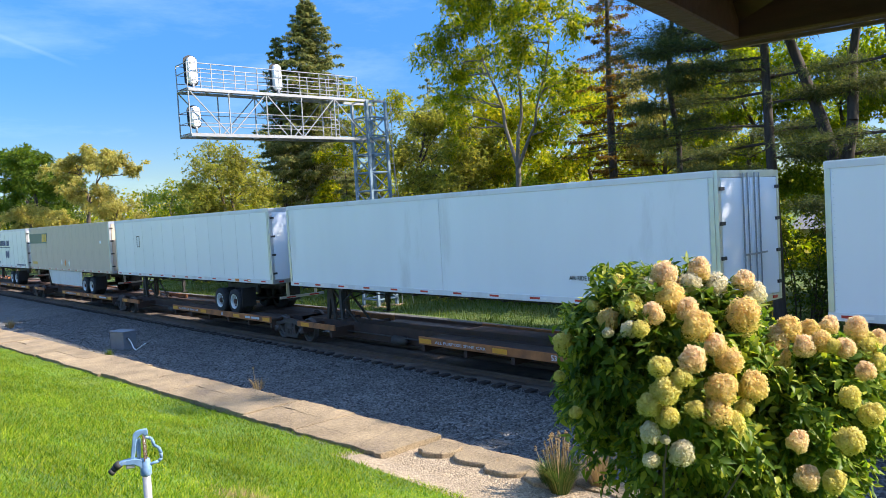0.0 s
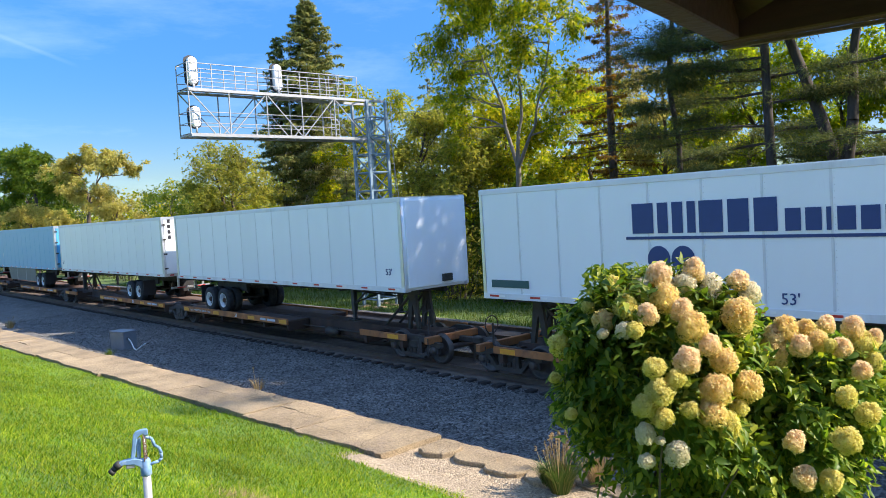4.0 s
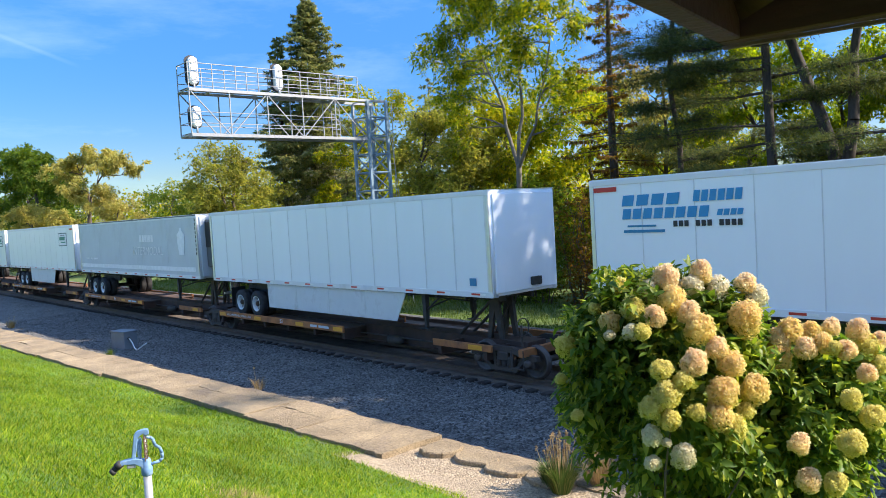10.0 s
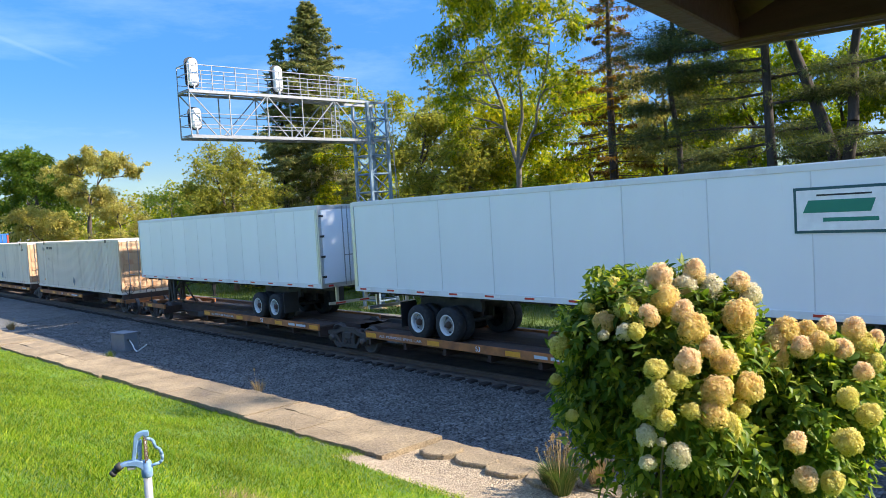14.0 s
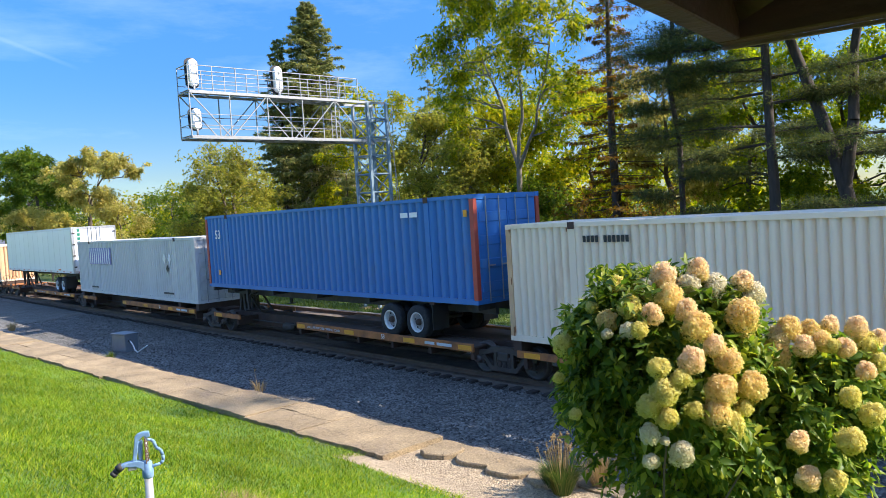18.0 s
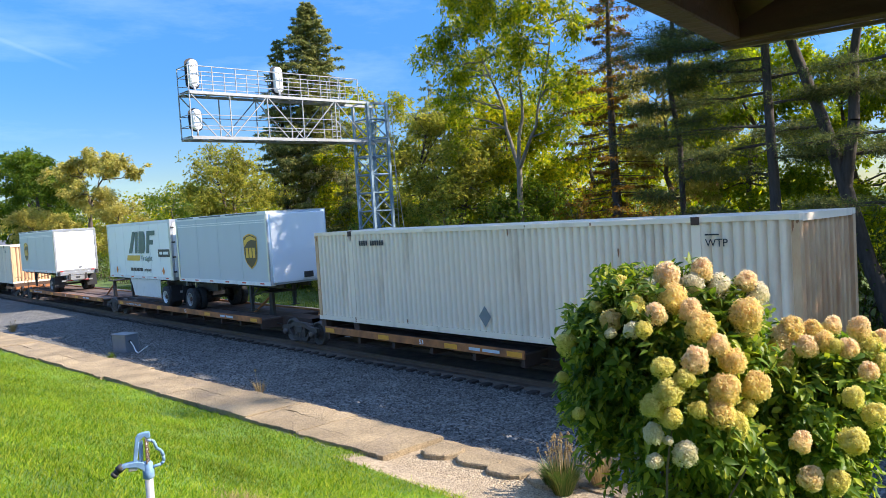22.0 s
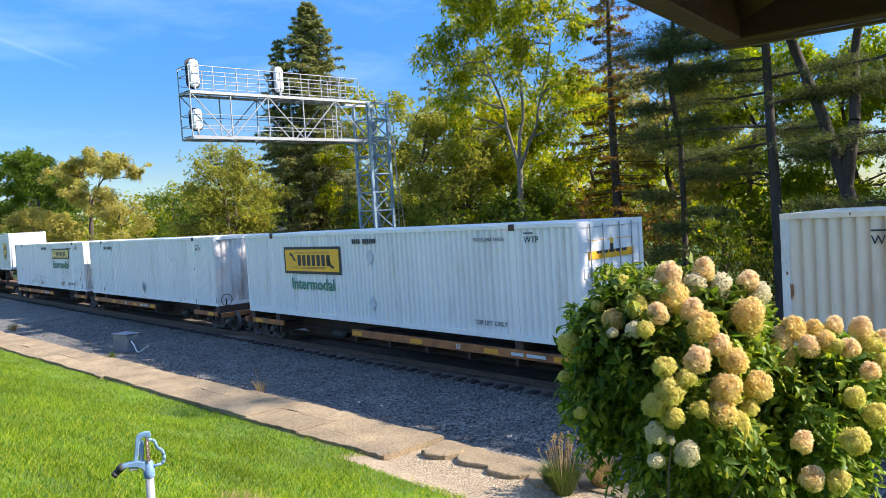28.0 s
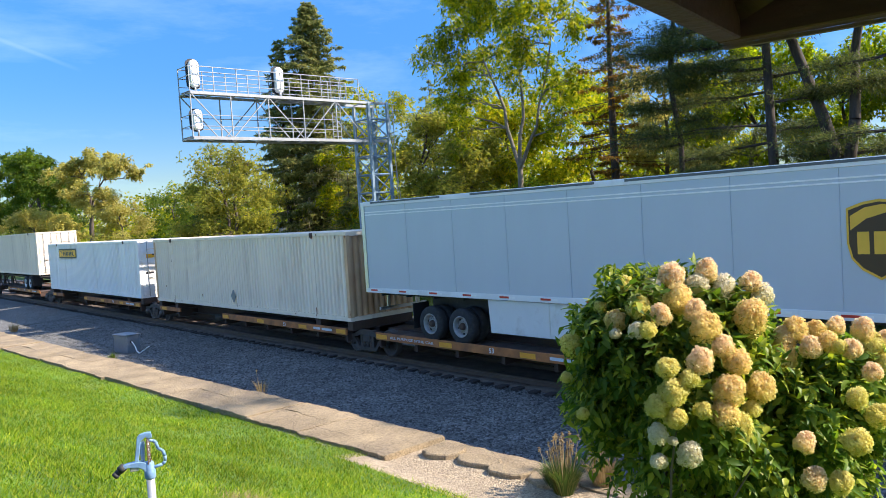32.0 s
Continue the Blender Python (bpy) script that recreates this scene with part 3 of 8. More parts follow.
M["fouled_bed"] = material("oily_dirt", (0.12, 0.092, 0.07), 0.95, vary=0.3, scale=2.5, dirt=(0.19, 0.155, 0.12), dirt_amount=0.3, dirt_scale=3.0, bump=0.6, bump_scale=35)
track_things = []
rail_me = rail_mesh()
tie_me = mesh_of(box(B(), -0.115, 0.115, -1.3, 1.3, -0.17, 0.0, 0.012), "tie", M["tie_wood"])
plate_me = mesh_of(box(B(), -0.1, 0.1, -0.17, 0.17, 0.0, 0.016), "tie_plate", M["rail_steel"])
for name, yc, label in (("track_1", TRACK_Y, "rusty rails on dark wooden ties in ballast"), ("track_2", TRACK_2, "second track of rusty rails on dark ties")):
    tr = tagged(new(name), label, "railway track", kind="structure")
    tr.matrix_basis = pose(0, yc, 0)
    track_things.append(tr)
    for s in (-1, 1):
        put("rail", rail_me, tr, pose(0, s * 0.755, 0))
    rng = random.Random(7)
    far = []
    for i in range(-230, 40):
        x = i * 0.53
        if -64 < x < 1 and yc == TRACK_Y:
            put("tie", tie_me, tr, pose(x + rng.uniform(-0.02, 0.02), rng.uniform(-0.05, 0.05), rng.uniform(-0.008, 0.008), 0, 0, rng.uniform(-0.7, 0.7)))
            put("tie_plate", plate_me, tr, pose(x, -0.755, 0.0))
        else:
            far.append(x)
    # oily dirt packed between and beside the rails
    nr_ = np.random.default_rng(17)
    xs = np.concatenate([[-400, -200, -130], np.arange(-100, 6, 0.35), [40, 200, 400]])
    ys = np.array([-1.06, -1.0, -0.9, -0.68, -0.3, 0.0, 0.3, 0.68, 0.9, 1.02, 1.1])
    zz = 0.018 + 0.012 * nr_.normal(size=(len(ys), len(xs)))
    zz[0], zz[-1] = -0.05, -0.05
    X, Y = np.meshgrid(xs, ys)
    Y = Y + 0.03 * nr_.normal(size=Y.shape) * (np.abs(Y) > 0.95)
    q = np.arange(len(ys) * len(xs)).reshape(len(ys), len(xs))
    fs = np.stack([q[:-1, :-1], q[:-1, 1:], q[1:, 1:], q[1:, :-1]], -1).reshape(-1, 4)
    put("fouled_bed", soup("fouled_bed", np.stack([X, Y, zz], -1), fs, M["fouled_bed"], True), tr, label="dark oily dirt between the rails")
    bm = B()
    for x in far:
        box(bm, x - 0.115, x + 0.115, -1.3, 1.3, -0.17, 0)
    tagged(part("distant_ties", bm, M["tie_wood"], tr), kind="stuff")

# ---- the concrete path ----
def crack_concrete(m):
    """Adds exposed grit and wandering dark cracks to the path's concrete."""
    n, l = m.node_tree.nodes, m.node_tree.links
    b = n["Principled BSDF"]
    old = b.inputs["Base Color"].links[0].from_socket
    tc = n.new("ShaderNodeTexCoord")
    nz = n.new("ShaderNodeTexNoise")
    nz.inputs["Scale"].default_value, nz.inputs["Detail"].default_value = 1.6, 6.0
    l.new(tc.outputs["Object"], nz.inputs["Vector"])
    mx = n.new("ShaderNodeMix")
    mx.data_type, mx.inputs["Factor"].default_value = "VECTOR", 0.28
    l.new(tc.outputs["Object"], mx.inputs[4]), l.new(nz.outputs["Color"], mx.inputs[5])
    vo = n.new("ShaderNodeTexVoronoi")
    vo.feature = "DISTANCE_TO_EDGE"
    vo.inputs["Scale"].default_value = 1.15
    l.new(mx.outputs[1], vo.inputs["Vector"])
    cr = n.new("ShaderNodeMapRange")
    cr.inputs["From Max"].default_value = 0.009
    cr.inputs["To Min"].default_value, cr.inputs["To Max"].default_value = 0.62, 1.0
    l.new(vo.outputs["Distance"], cr.inputs["Value"])
    gr = n.new("ShaderNodeTexNoise")
    gr.inputs["Scale"].default_value, gr.inputs["Detail"].default_value, gr.inputs["Roughness"].default_value = 24.0, 5.0, 0.85
    l.new(tc.outputs["Object"], gr.inputs["Vector"])
    gm = n.new("ShaderNodeMapRange")
    gm.inputs["From Min"].default_value, gm.inputs["From Max"].default_value = 0.32, 0.68
    gm.inputs["To Min"].default_value, gm.inputs["To Max"].default_value = 0.45, 1.4
    l.new(gr.outputs[0], gm.inputs["Value"])
    k = n.new("ShaderNodeMath")
    k.operation = "MULTIPLY"
    l.new(cr.outputs[0], k.inputs[0]), l.new(gm.outputs[0], k.inputs[1])
    hs = n.new("ShaderNodeHueSaturation")
    l.new(old, hs.inputs["Color"]), l.new(k.outputs[0], hs.inputs["Value"])
    l.new(hs.outputs[0], b.inputs["Base Color"])
    bp = n.new("ShaderNodeBump")
    bp.inputs["Strength"].default_value, bp.inputs["Distance"].default_value = 0.9, 0.02
    l.new(k.outputs[0], bp.inputs["Height"]), l.new(bp.outputs[0], b.inputs["Normal"])


crack_concrete(M["concrete"])
path = tagged(new("path"), "worn tan concrete slab path along the ballast", "path", kind="structure")


def slab(x0, x1, e0, e1, top, seed, name="slab"):
    """A broken-edged concrete slab between two stations along the path."""
    rng = random.Random(seed)
    n = max(4, int((x1 - x0) / 0.14))
    ring = []
    for i in range(n + 1):
        x = x0 + (x1 - x0) * i / n + (rng.uniform(-0.05, 0.05) if 0 < i < n else 0)
        ring.append((x, e0 + shift(x) + rng.uniform(-0.035, 0.025) + 0.025 * math.sin(x * 2.3 + seed)))
    for i in range(1, 5):
        e = e0 + (e1 - e0) * i / 5
        ring.append((x1 + rng.uniform(-0.03, 0.02), e + shift(x1)))
    for i in range(n, -1, -1):
        x = x0 + (x1 - x0) * i / n + (rng.uniform(-0.05, 0.05) if 0 < i < n else 0)
        ring.append((x, e1 + shift(x) + rng.uniform(-0.03, 0.04)))
    for i in range(4, 0, -1):
        e = e0 + (e1 - e0) * i / 5
        ring.append((x0 + rng.uniform(-0.02, 0.03), e + shift(x0)))
    bm = B()
    cx = sum(p[0] for p in ring) / len(ring)
    cy = sum(p[1] for p in ring) / len(ring)
    tilt = rng.uniform(-0.006, 0.006)
    lo = [bm.verts.new((x, y, 0.05)) for x, y in ring]
    up = [bm.verts.new((x, y, top - 0.01 + tilt * (x - cx))) for x, y in ring]
    hi = [bm.verts.new((cx + (x - cx) * 0.998, cy + (y - cy) * 0.988, top + tilt * (x - cx))) for x, y in ring]
    k = len(ring)
    for i in range(k):
        j = (i + 1) % k
        bm.faces.new((lo[i], lo[j], up[j], up[i]))
        bm.faces.new((up[i], up[j], hi[j], hi[i]))
    bm.faces.new(hi)
    bmesh.ops.triangulate(bm, faces=[f for f in bm.faces if len(f.verts) > 4])
    return part(name, bm, M["concrete"], path)


rng = random.Random(11)
x, i = -62.0, 0
while x < -11.2:
    w = rng.uniform(1.6, 3.4) if x < -16 else rng.choice([2.3, 2.0])
    x2 = min(x + w, -10.95)
    if -10.95 - x2 < 1.0:
        x2 = -10.95
    split = rng.random() < 0.25 and x < -15.5
    top, far = 0.28 + rng.uniform(-0.018, 0.016), 9.4 + rng.uniform(-0.10, 0.09)
    if split:
        c = rng.uniform(8.5, 8.9)
        slab(x + 0.004, x2 - 0.004, 7.92, c - 0.004, top, i), slab(x + 0.004, x2 - 0.004, c + 0.004, far, top + 0.006, i + 500)
    else:
        slab(x + 0.004, x2 - 0.004, 7.92 + rng.uniform(-0.04, 0.04), far, top, i)
    x, i = x2, i + 1


def flagstone(cx, cy, rx, ry, top, turn, seed):
    rng = random.Random(seed)
    bm = B()
    n = 18
    ring = [(rx * math.cos(2 * math.pi * i / n) * rng.uniform(0.9, 1.06), ry * math.sin(2 * math.pi * i / n) * rng.uniform(0.9, 1.06)) for i in range(n)]
    lo = [bm.verts.new((x, y, -0.14)) for x, y in ring]
    up = [bm.verts.new((x, y, -0.02)) for x, y in ring]
    hi = [bm.verts.new((x * 0.94, y * 0.94, rng.uniform(-0.004, 0.006))) for x, y in ring]
    for i in range(n):
        j = (i + 1) % n
        bm.faces.new((lo[i], lo[j], up[j], up[i])), bm.faces.new((up[i], up[j], hi[j], hi[i]))
    bm.faces.new(hi)
    bmesh.ops.triangulate(bm, faces=[f for f in bm.faces if len(f.verts) > 4])
    return tagged(part("stepping_stone", bm, M["concrete"], m=pose(cx, cy, top, 0, 0, turn)), "tan concrete stepping stone in gravel",
                  "stepping stone", "stones by the path")


slab(-10.93, -6.4, 8.90, 9.42, 0.20, 77, "kerb_strip")
flagstone(-10.38, 8.92, 0.40, 0.31, 0.262, 40, 1)
flagstone(-9.55, 8.98, 0.48, 0.26, 0.243, 8, 2)
flagstone(-8.75, 8.98, 0.44, 0.29, 0.246, 25, 3)
flagstone(-7.9, 9.05, 0.48, 0.33, 0.242, 0, 4)

# ---- the porch ----
M["beam_edge"] = material("weathered_beam_edge", (0.15, 0.095, 0.07), 0.8, vary=0.2, scale=5, streak=(1, 8, 8))
PORCH = pose(-1.53, 2.93, 0, 0, 0, 11.5)   # its x runs along the front eave, its -y back to the house
porch = tagged(new("porch_roof"), "dark brown timber porch roof with mitred corner beams", "porch roof", kind="structure")
porch.matrix_basis = PORCH
BEAM = 5.145
for a, args in (("front_beam", (0, 7.0, -0.09, 0, BEAM, BEAM + 0.655)), ("side_beam", (0, 0.09, -7.0, -0.094, BEAM, BEAM + 0.655))):
    part(a, box(B(), *args, 0.006), M["brown_beam"], porch)
part("beam_edge", box(B(), 0.0, 7.0, -0.02, 0.006, BEAM - 0.016, BEAM - 0.003), M["beam_edge"], porch, "weathered drip edge")
part("ceiling", box(B(), -0.1, 7.2, -7.2, 0.1, BEAM + 0.66, BEAM + 0.72), M["brown_beam"], porch)
bm = B()
tube(bm, (0.09, -0.09, BEAM + 0.12), (4.5, -4.5, BEAM + 0.6), 0.055, n=4)
part("hip_rafter", bm, M["brown_beam"], porch)
for k in range(1, 9):
    part("joist", box(B(), 0.1 + 0.6 * k, 0.145 + 0.6 * k, -7.0, -0.1, BEAM + 0.50, BEAM + 0.655), M["brown_beam"], porch)
deck = tagged(new("porch_floor"), "raised plank porch floor", "porch floor", kind="structure")
deck.matrix_basis = PORCH
floor_me = mesh_of(box(B(), -0.068, 0.068, -5.6, 0, 2.90, 2.95, 0.004), "floor_board", M["porch_board"])
for k in range(40):
    put("floor_board", floor_me, deck, pose(0.5 + 0.145 * k, -1.5, 0))
part("floor_skirt", box(B(), 0.45, 7.2, -7.1, -1.52, 0.6, 2.896), M["brown_beam"], deck)
tagged(part("wall_house", box(B(), -0.3, 7.2, -7.3, -7.12, 0.6, BEAM + 0.66), M["house_white"], m=PORCH), "plain white house wall behind the porch",
              "wall", kind="structure")

# ---- the train ----
DECK = 0.95          # top of the spine cars' wheel platforms
HALF = 1.30          # half the width of a trailer
FLOOR, TOP = 2.25 - DECK, 5.03 - DECK   # a trailer box's lower and upper edge above the platform
moving = []          # (object, place along the train, y, z)
wheelsets = []       # (wheelset, its truck's place along the train)
SHARED = {}


def shared(key, make):
    if key not in SHARED:
        SHARED[key] = make()
    return SHARED[key]


def simple(key, mat, *args, bevel=0.0):
    return shared((key, mat.name, args), lambda: mesh_of(box(B(), *args, bevel), key, mat))


def mark(parent, x0, x1, z0, z1, mat, y=-HALF - 0.016, name="marking", label=""):
    """A painted patch or a bar of lettering, a thin plate on the near side."""
    return put(name, shared(("m", round(x1 - x0, 2), round(z1 - z0, 2), mat.name), lambda: mesh_of(box(B(), 0, x1 - x0, 0, 0.006, 0, z1 - z0), name, mat)),
               parent, pose(x0, y, z0), label)


def lettering(parent, text, x, z, h, mat, y=-HALF - 0.014, width=None, label=""):
    me = words(text, h, mat)
    k = 1.0
    if width:
        k = width / max(v.co.x for v in me.vertices)
    ob = put("lettering", me, parent, pose(x, y, z), label)
    ob.scale = (k, 1, 1)
    return ob


def diamond(parent, x, z, r, mat, y=-HALF - 0.016):
    me = shared(("dia", r, mat.name), lambda: mesh_of(plate(B(), [(0, -r * 1.25), (r, 0), (0, r * 1.25), (-r, 0)], 0, 0.006), "placard", mat))
    return put("placard", me, parent, pose(x, y, z))


def disc(parent, x, z, r, mat, y=-HALF - 0.016):
    me = shared(("disc", r, mat.name), lambda: mesh_of(plate(B(), [(r * 0.95 * math.cos(a * math.pi / 12), r * math.sin(a * math.pi / 12)) for a in range(24)], 0, 0.006), "emblem", mat))
    return put("emblem", me, parent, pose(x, y, z))


def shield(parent, x, z, w, h):
    """The plain brown shield emblem with its gold rim and crown."""
    def outline(k):
        pts = [(-0.5, 0.40), (-0.25, 0.47), (0, 0.5), (0.25, 0.47), (0.5, 0.40), (0.5, -0.05), (0.44, -0.24), (0.28, -0.38), (0, -0.5),
               (-0.28, -0.38), (-0.44, -0.24), (-0.5, -0.05)]
        return [(p * w * k, q * h * k) for p, q in pts]
    rim = put("emblem", shared(("sh0", w), lambda: mesh_of(plate(B(), outline(1), 0, 0.006), "emblem", M["ink_gold"])), parent, pose(x, -HALF - 0.016, z),
              "gold-rimmed brown shield emblem")
    put("shield_field", shared(("sh1", w), lambda: mesh_of(plate(B(), outline(0.93), 0, 0.006), "shield_field", M["ink_brown"])), rim, pose(0, -0.004, 0))
    cap = [(-0.44, 0.30), (-0.22, 0.40), (0.05, 0.435), (0.44, 0.36), (0.44, 0.30), (0.1, 0.33), (-0.2, 0.26), (-0.44, 0.12)]
    put("shield_crown", shared(("sh2", w), lambda: mesh_of(plate(B(), [(p * w, q * h) for p, q in cap], 0, 0.006), "shield_crown", M["ink_gold"])), rim, pose(0, -0.008, 0))
    gl = [[(-0.34 + 0.25 * i, 0.10), (-0.16 + 0.25 * i, 0.10), (-0.16 + 0.25 * i, -0.18), (-0.34 + 0.25 * i, -0.18)] for i in range(3)]
    for i, g in enumerate(gl):
        put("shield_bar", shared(("sh3", w, i), lambda: mesh_of(plate(B(), [(p * w, q * h) for p, q in g], 0, 0.006), "shield_bar", M["ink_gold"])), rim, pose(0, -0.008, 0))


def wheel_me():
    return shared("tyre", lambda: mesh_of(lathe(B(), [(-0.15, 0.30), (-0.15, 0.44), (-0.12, 0.49), (-0.05, 0.5), (0.05, 0.5), (0.12, 0.49), (0.15, 0.44), (0.15, 0.30)], 28, caps=False), "tyre", M["tyre"], False))


def rim_me(mat):
    def make():
        bm = lathe(B(), [(-0.155, 0.295), (-0.16, 0.285), (-0.15, 0.262), (-0.06, 0.25), (-0.022, 0.238), (-0.020, 0.20)], 28, caps=False)
        return mesh_of(bm, "rim", mat)
    return shared(("rim", mat.name), make)


def disc_me():
    """The pressed disc inside a road wheel's rim, with its ring of nuts."""
    def make():
        bm = lathe(B(), [(-0.024, 0.236), (-0.028, 0.20), (-0.055, 0.165), (-0.06, 0.10)], 20)
        for k in range(10):
            a = k * math.pi / 5
            tube(bm, (0.14 * math.cos(a), -0.055, 0.14 * math.sin(a)), (0.14 * math.cos(a), -0.085, 0.14 * math.sin(a)), 0.014, n=5)
        return mesh_of(bm, "wheel_disc", M["disc_grey"])
    return shared("wheel_disc", make)


def panel_me(width, mat, rivets, z0, z1):
    """One sheet of a trailer's side, with its lapped edge and rows of rivets."""
    def make():
        bm = B()
        box(bm, -width / 2 + 0.0025, width / 2 - 0.0025, -0.008, 0, z0, z1, 0.002)
        box(bm, width / 2 - (0.05 if rivets else 0.022), width / 2 - 0.0045, -0.0125, -0.0081, z0, z1, mat=1)
        n = 22 if rivets else 0
        for i in range(n):
            z = z0 + (z1 - z0) * (i + 0.5) / n
            for x in (width / 2 - 0.036, -width / 2 + 0.03):
                y = -0.0125 if x > 0 else -0.008
                a = [bm.verts.new((x + dx, y, z + dz)) for dx, dz in ((-0.011, 0), (0, -0.011), (0.011, 0), (0, 0.011))]
                t = bm.verts.new((x, y - 0.007, z))
                for k in range(4):
                    bm.faces.new((a[k], a[(k + 1) % 4], t)).material_index = 1
        return mesh_of(bm, "side_panel", [mat, M["seam_grey"] if mat.name not in ("blue_paint", "pale_blue_grey_side", "beige_paint") else mat])
    return shared(("panel", round(width, 3), mat.name, rivets, z0, z1), make)


def tandem(t, x, e, rim_mat, axles=2, spread=1.25):
    """Axles, dual tyres, rims, springs and the slider frame under a trailer; x is the axle nearest the rear."""
    for k in range(axles):
        ax = x - e * spread * k
        bm = B()
        tube(bm, (0, -1.15, 0.5), (0, 1.15, 0.5), 0.065, n=8)
        box(bm, -0.08, 0.08, -0.55, -0.45, 0.5, 0.82), box(bm, -0.08, 0.08, 0.45, 0.55, 0.5, 0.82)
        put("axle", shared(("axle",), lambda: mesh_of(bm, "axle", M["dark_steel"])), t, pose(ax, 0, 0))
        for y in (-1.14, -0.80, 0.80, 1.14):
            w = put("wheel", wheel_me(), t, pose(ax, y, 0.5, 0, 37 * k, 180 if y > 0 else 0))
            if abs(y) > 1:
                r_ = put("rim", rim_me(rim_mat), w)
                put("hub", shared("hub", lambda: mesh_of(lathe(B(), [(-0.058, 0.105), (-0.07, 0.10), (-0.13, 0.085), (-0.15, 0.05)], 14), "hub", M["rust_brown"])), r_)
                put("wheel_disc", disc_me(), r_)
                for q in range(5):
                    put("hand_hole", shared("hand_hole", lambda: mesh_of(lathe(B(), [(-0.012, 0.005), (-0.012, 0.034), (0.012, 0.036)], 10), "hand_hole", M["black"])), r_,
                        pose(0.203 * math.cos(q * 1.257 + 0.3), -0.031, 0.203 * math.sin(q * 1.257 + 0.3)))
    c = x - e * spread * (axles - 1) / 2
    for y in (-0.5, 0.5):
        put("slider_rail", simple("slider_rail", M["dark_steel"], -1.3, 1.3, -0.06, 0.06, 0.82, FLOOR - 0.12), t, pose(c, y, 0))
    for y in (-1.0, 1.0):
        put("mud_flap", simple("mud_flap", M["black"], -0.012, 0.012, -0.3, 0.3, 0.22, 0.95), t, pose(x + e * 0.72, y, 0.1))


def landing_gear(t, x):
    for y in (-0.95, 0.95):
        leg = put("landing_leg", shared("leg", lambda: mesh_of(box(box(B(), -0.07, 0.07, -0.07, 0.07, 0.45, 1.2), -0.05, 0.05, -0.05, 0.05, 0.18, 0.46), "landing_leg", M["dark_steel"])),
                  t, pose(x, y, 0.1))
        put("landing_foot", simple("landing_foot", M["dark_steel"], -0.16, 0.16, -0.13, 0.13, 0.15, 0.18), leg)
        bm = B()
        tube(bm, (0.06, 0, 0.7), (0.75, 0, 1.15), 0.028, n=6)
        put("brace", shared("lbrace", lambda: mesh_of(bm, "brace", M["dark_steel"])), leg)
    bm = B()
    tube(bm, (0, -0.95, 0.7), (0, 0.95, 1.1), 0.025, n=6), tube(bm, (0, -0.95, 1.1), (0, 0.95, 0.7), 0.025, n=6)
    put("cross_brace", shared("lcross", lambda: mesh_of(bm, "cross_brace", M["dark_steel"])), t, pose(x, 0, 0.1))


def skirt(t, xa, xb, mat, e):
    """A side skirt below the box, from xa to xb, its ends cut aslant."""
    z1, z0 = FLOOR - 0.02, 0.42
    lo, hi = min(xa, xb), max(xa, xb)
    cut = 0.5
    pts = [(lo + (cut if e > 0 else 0.06), z0), (hi - (0.06 if e > 0 else cut), z0), (hi, z1), (lo, z1)]
    bm = plate(B(), pts, -0.012, 0.012)
    s = part("side_skirt", bm, mat, t, m=pose(0, -1.22, 0))
    n = int((hi - lo) / 2)
    for k in range(1, n):
        x = lo + (hi - lo) * k / n
        put("skirt_seam", simple("skirt_seam", M["aluminium"], -0.012, 0.012, -0.018, -0.0125, z0 + 0.03, z1), s, pose(x, 0, 0))


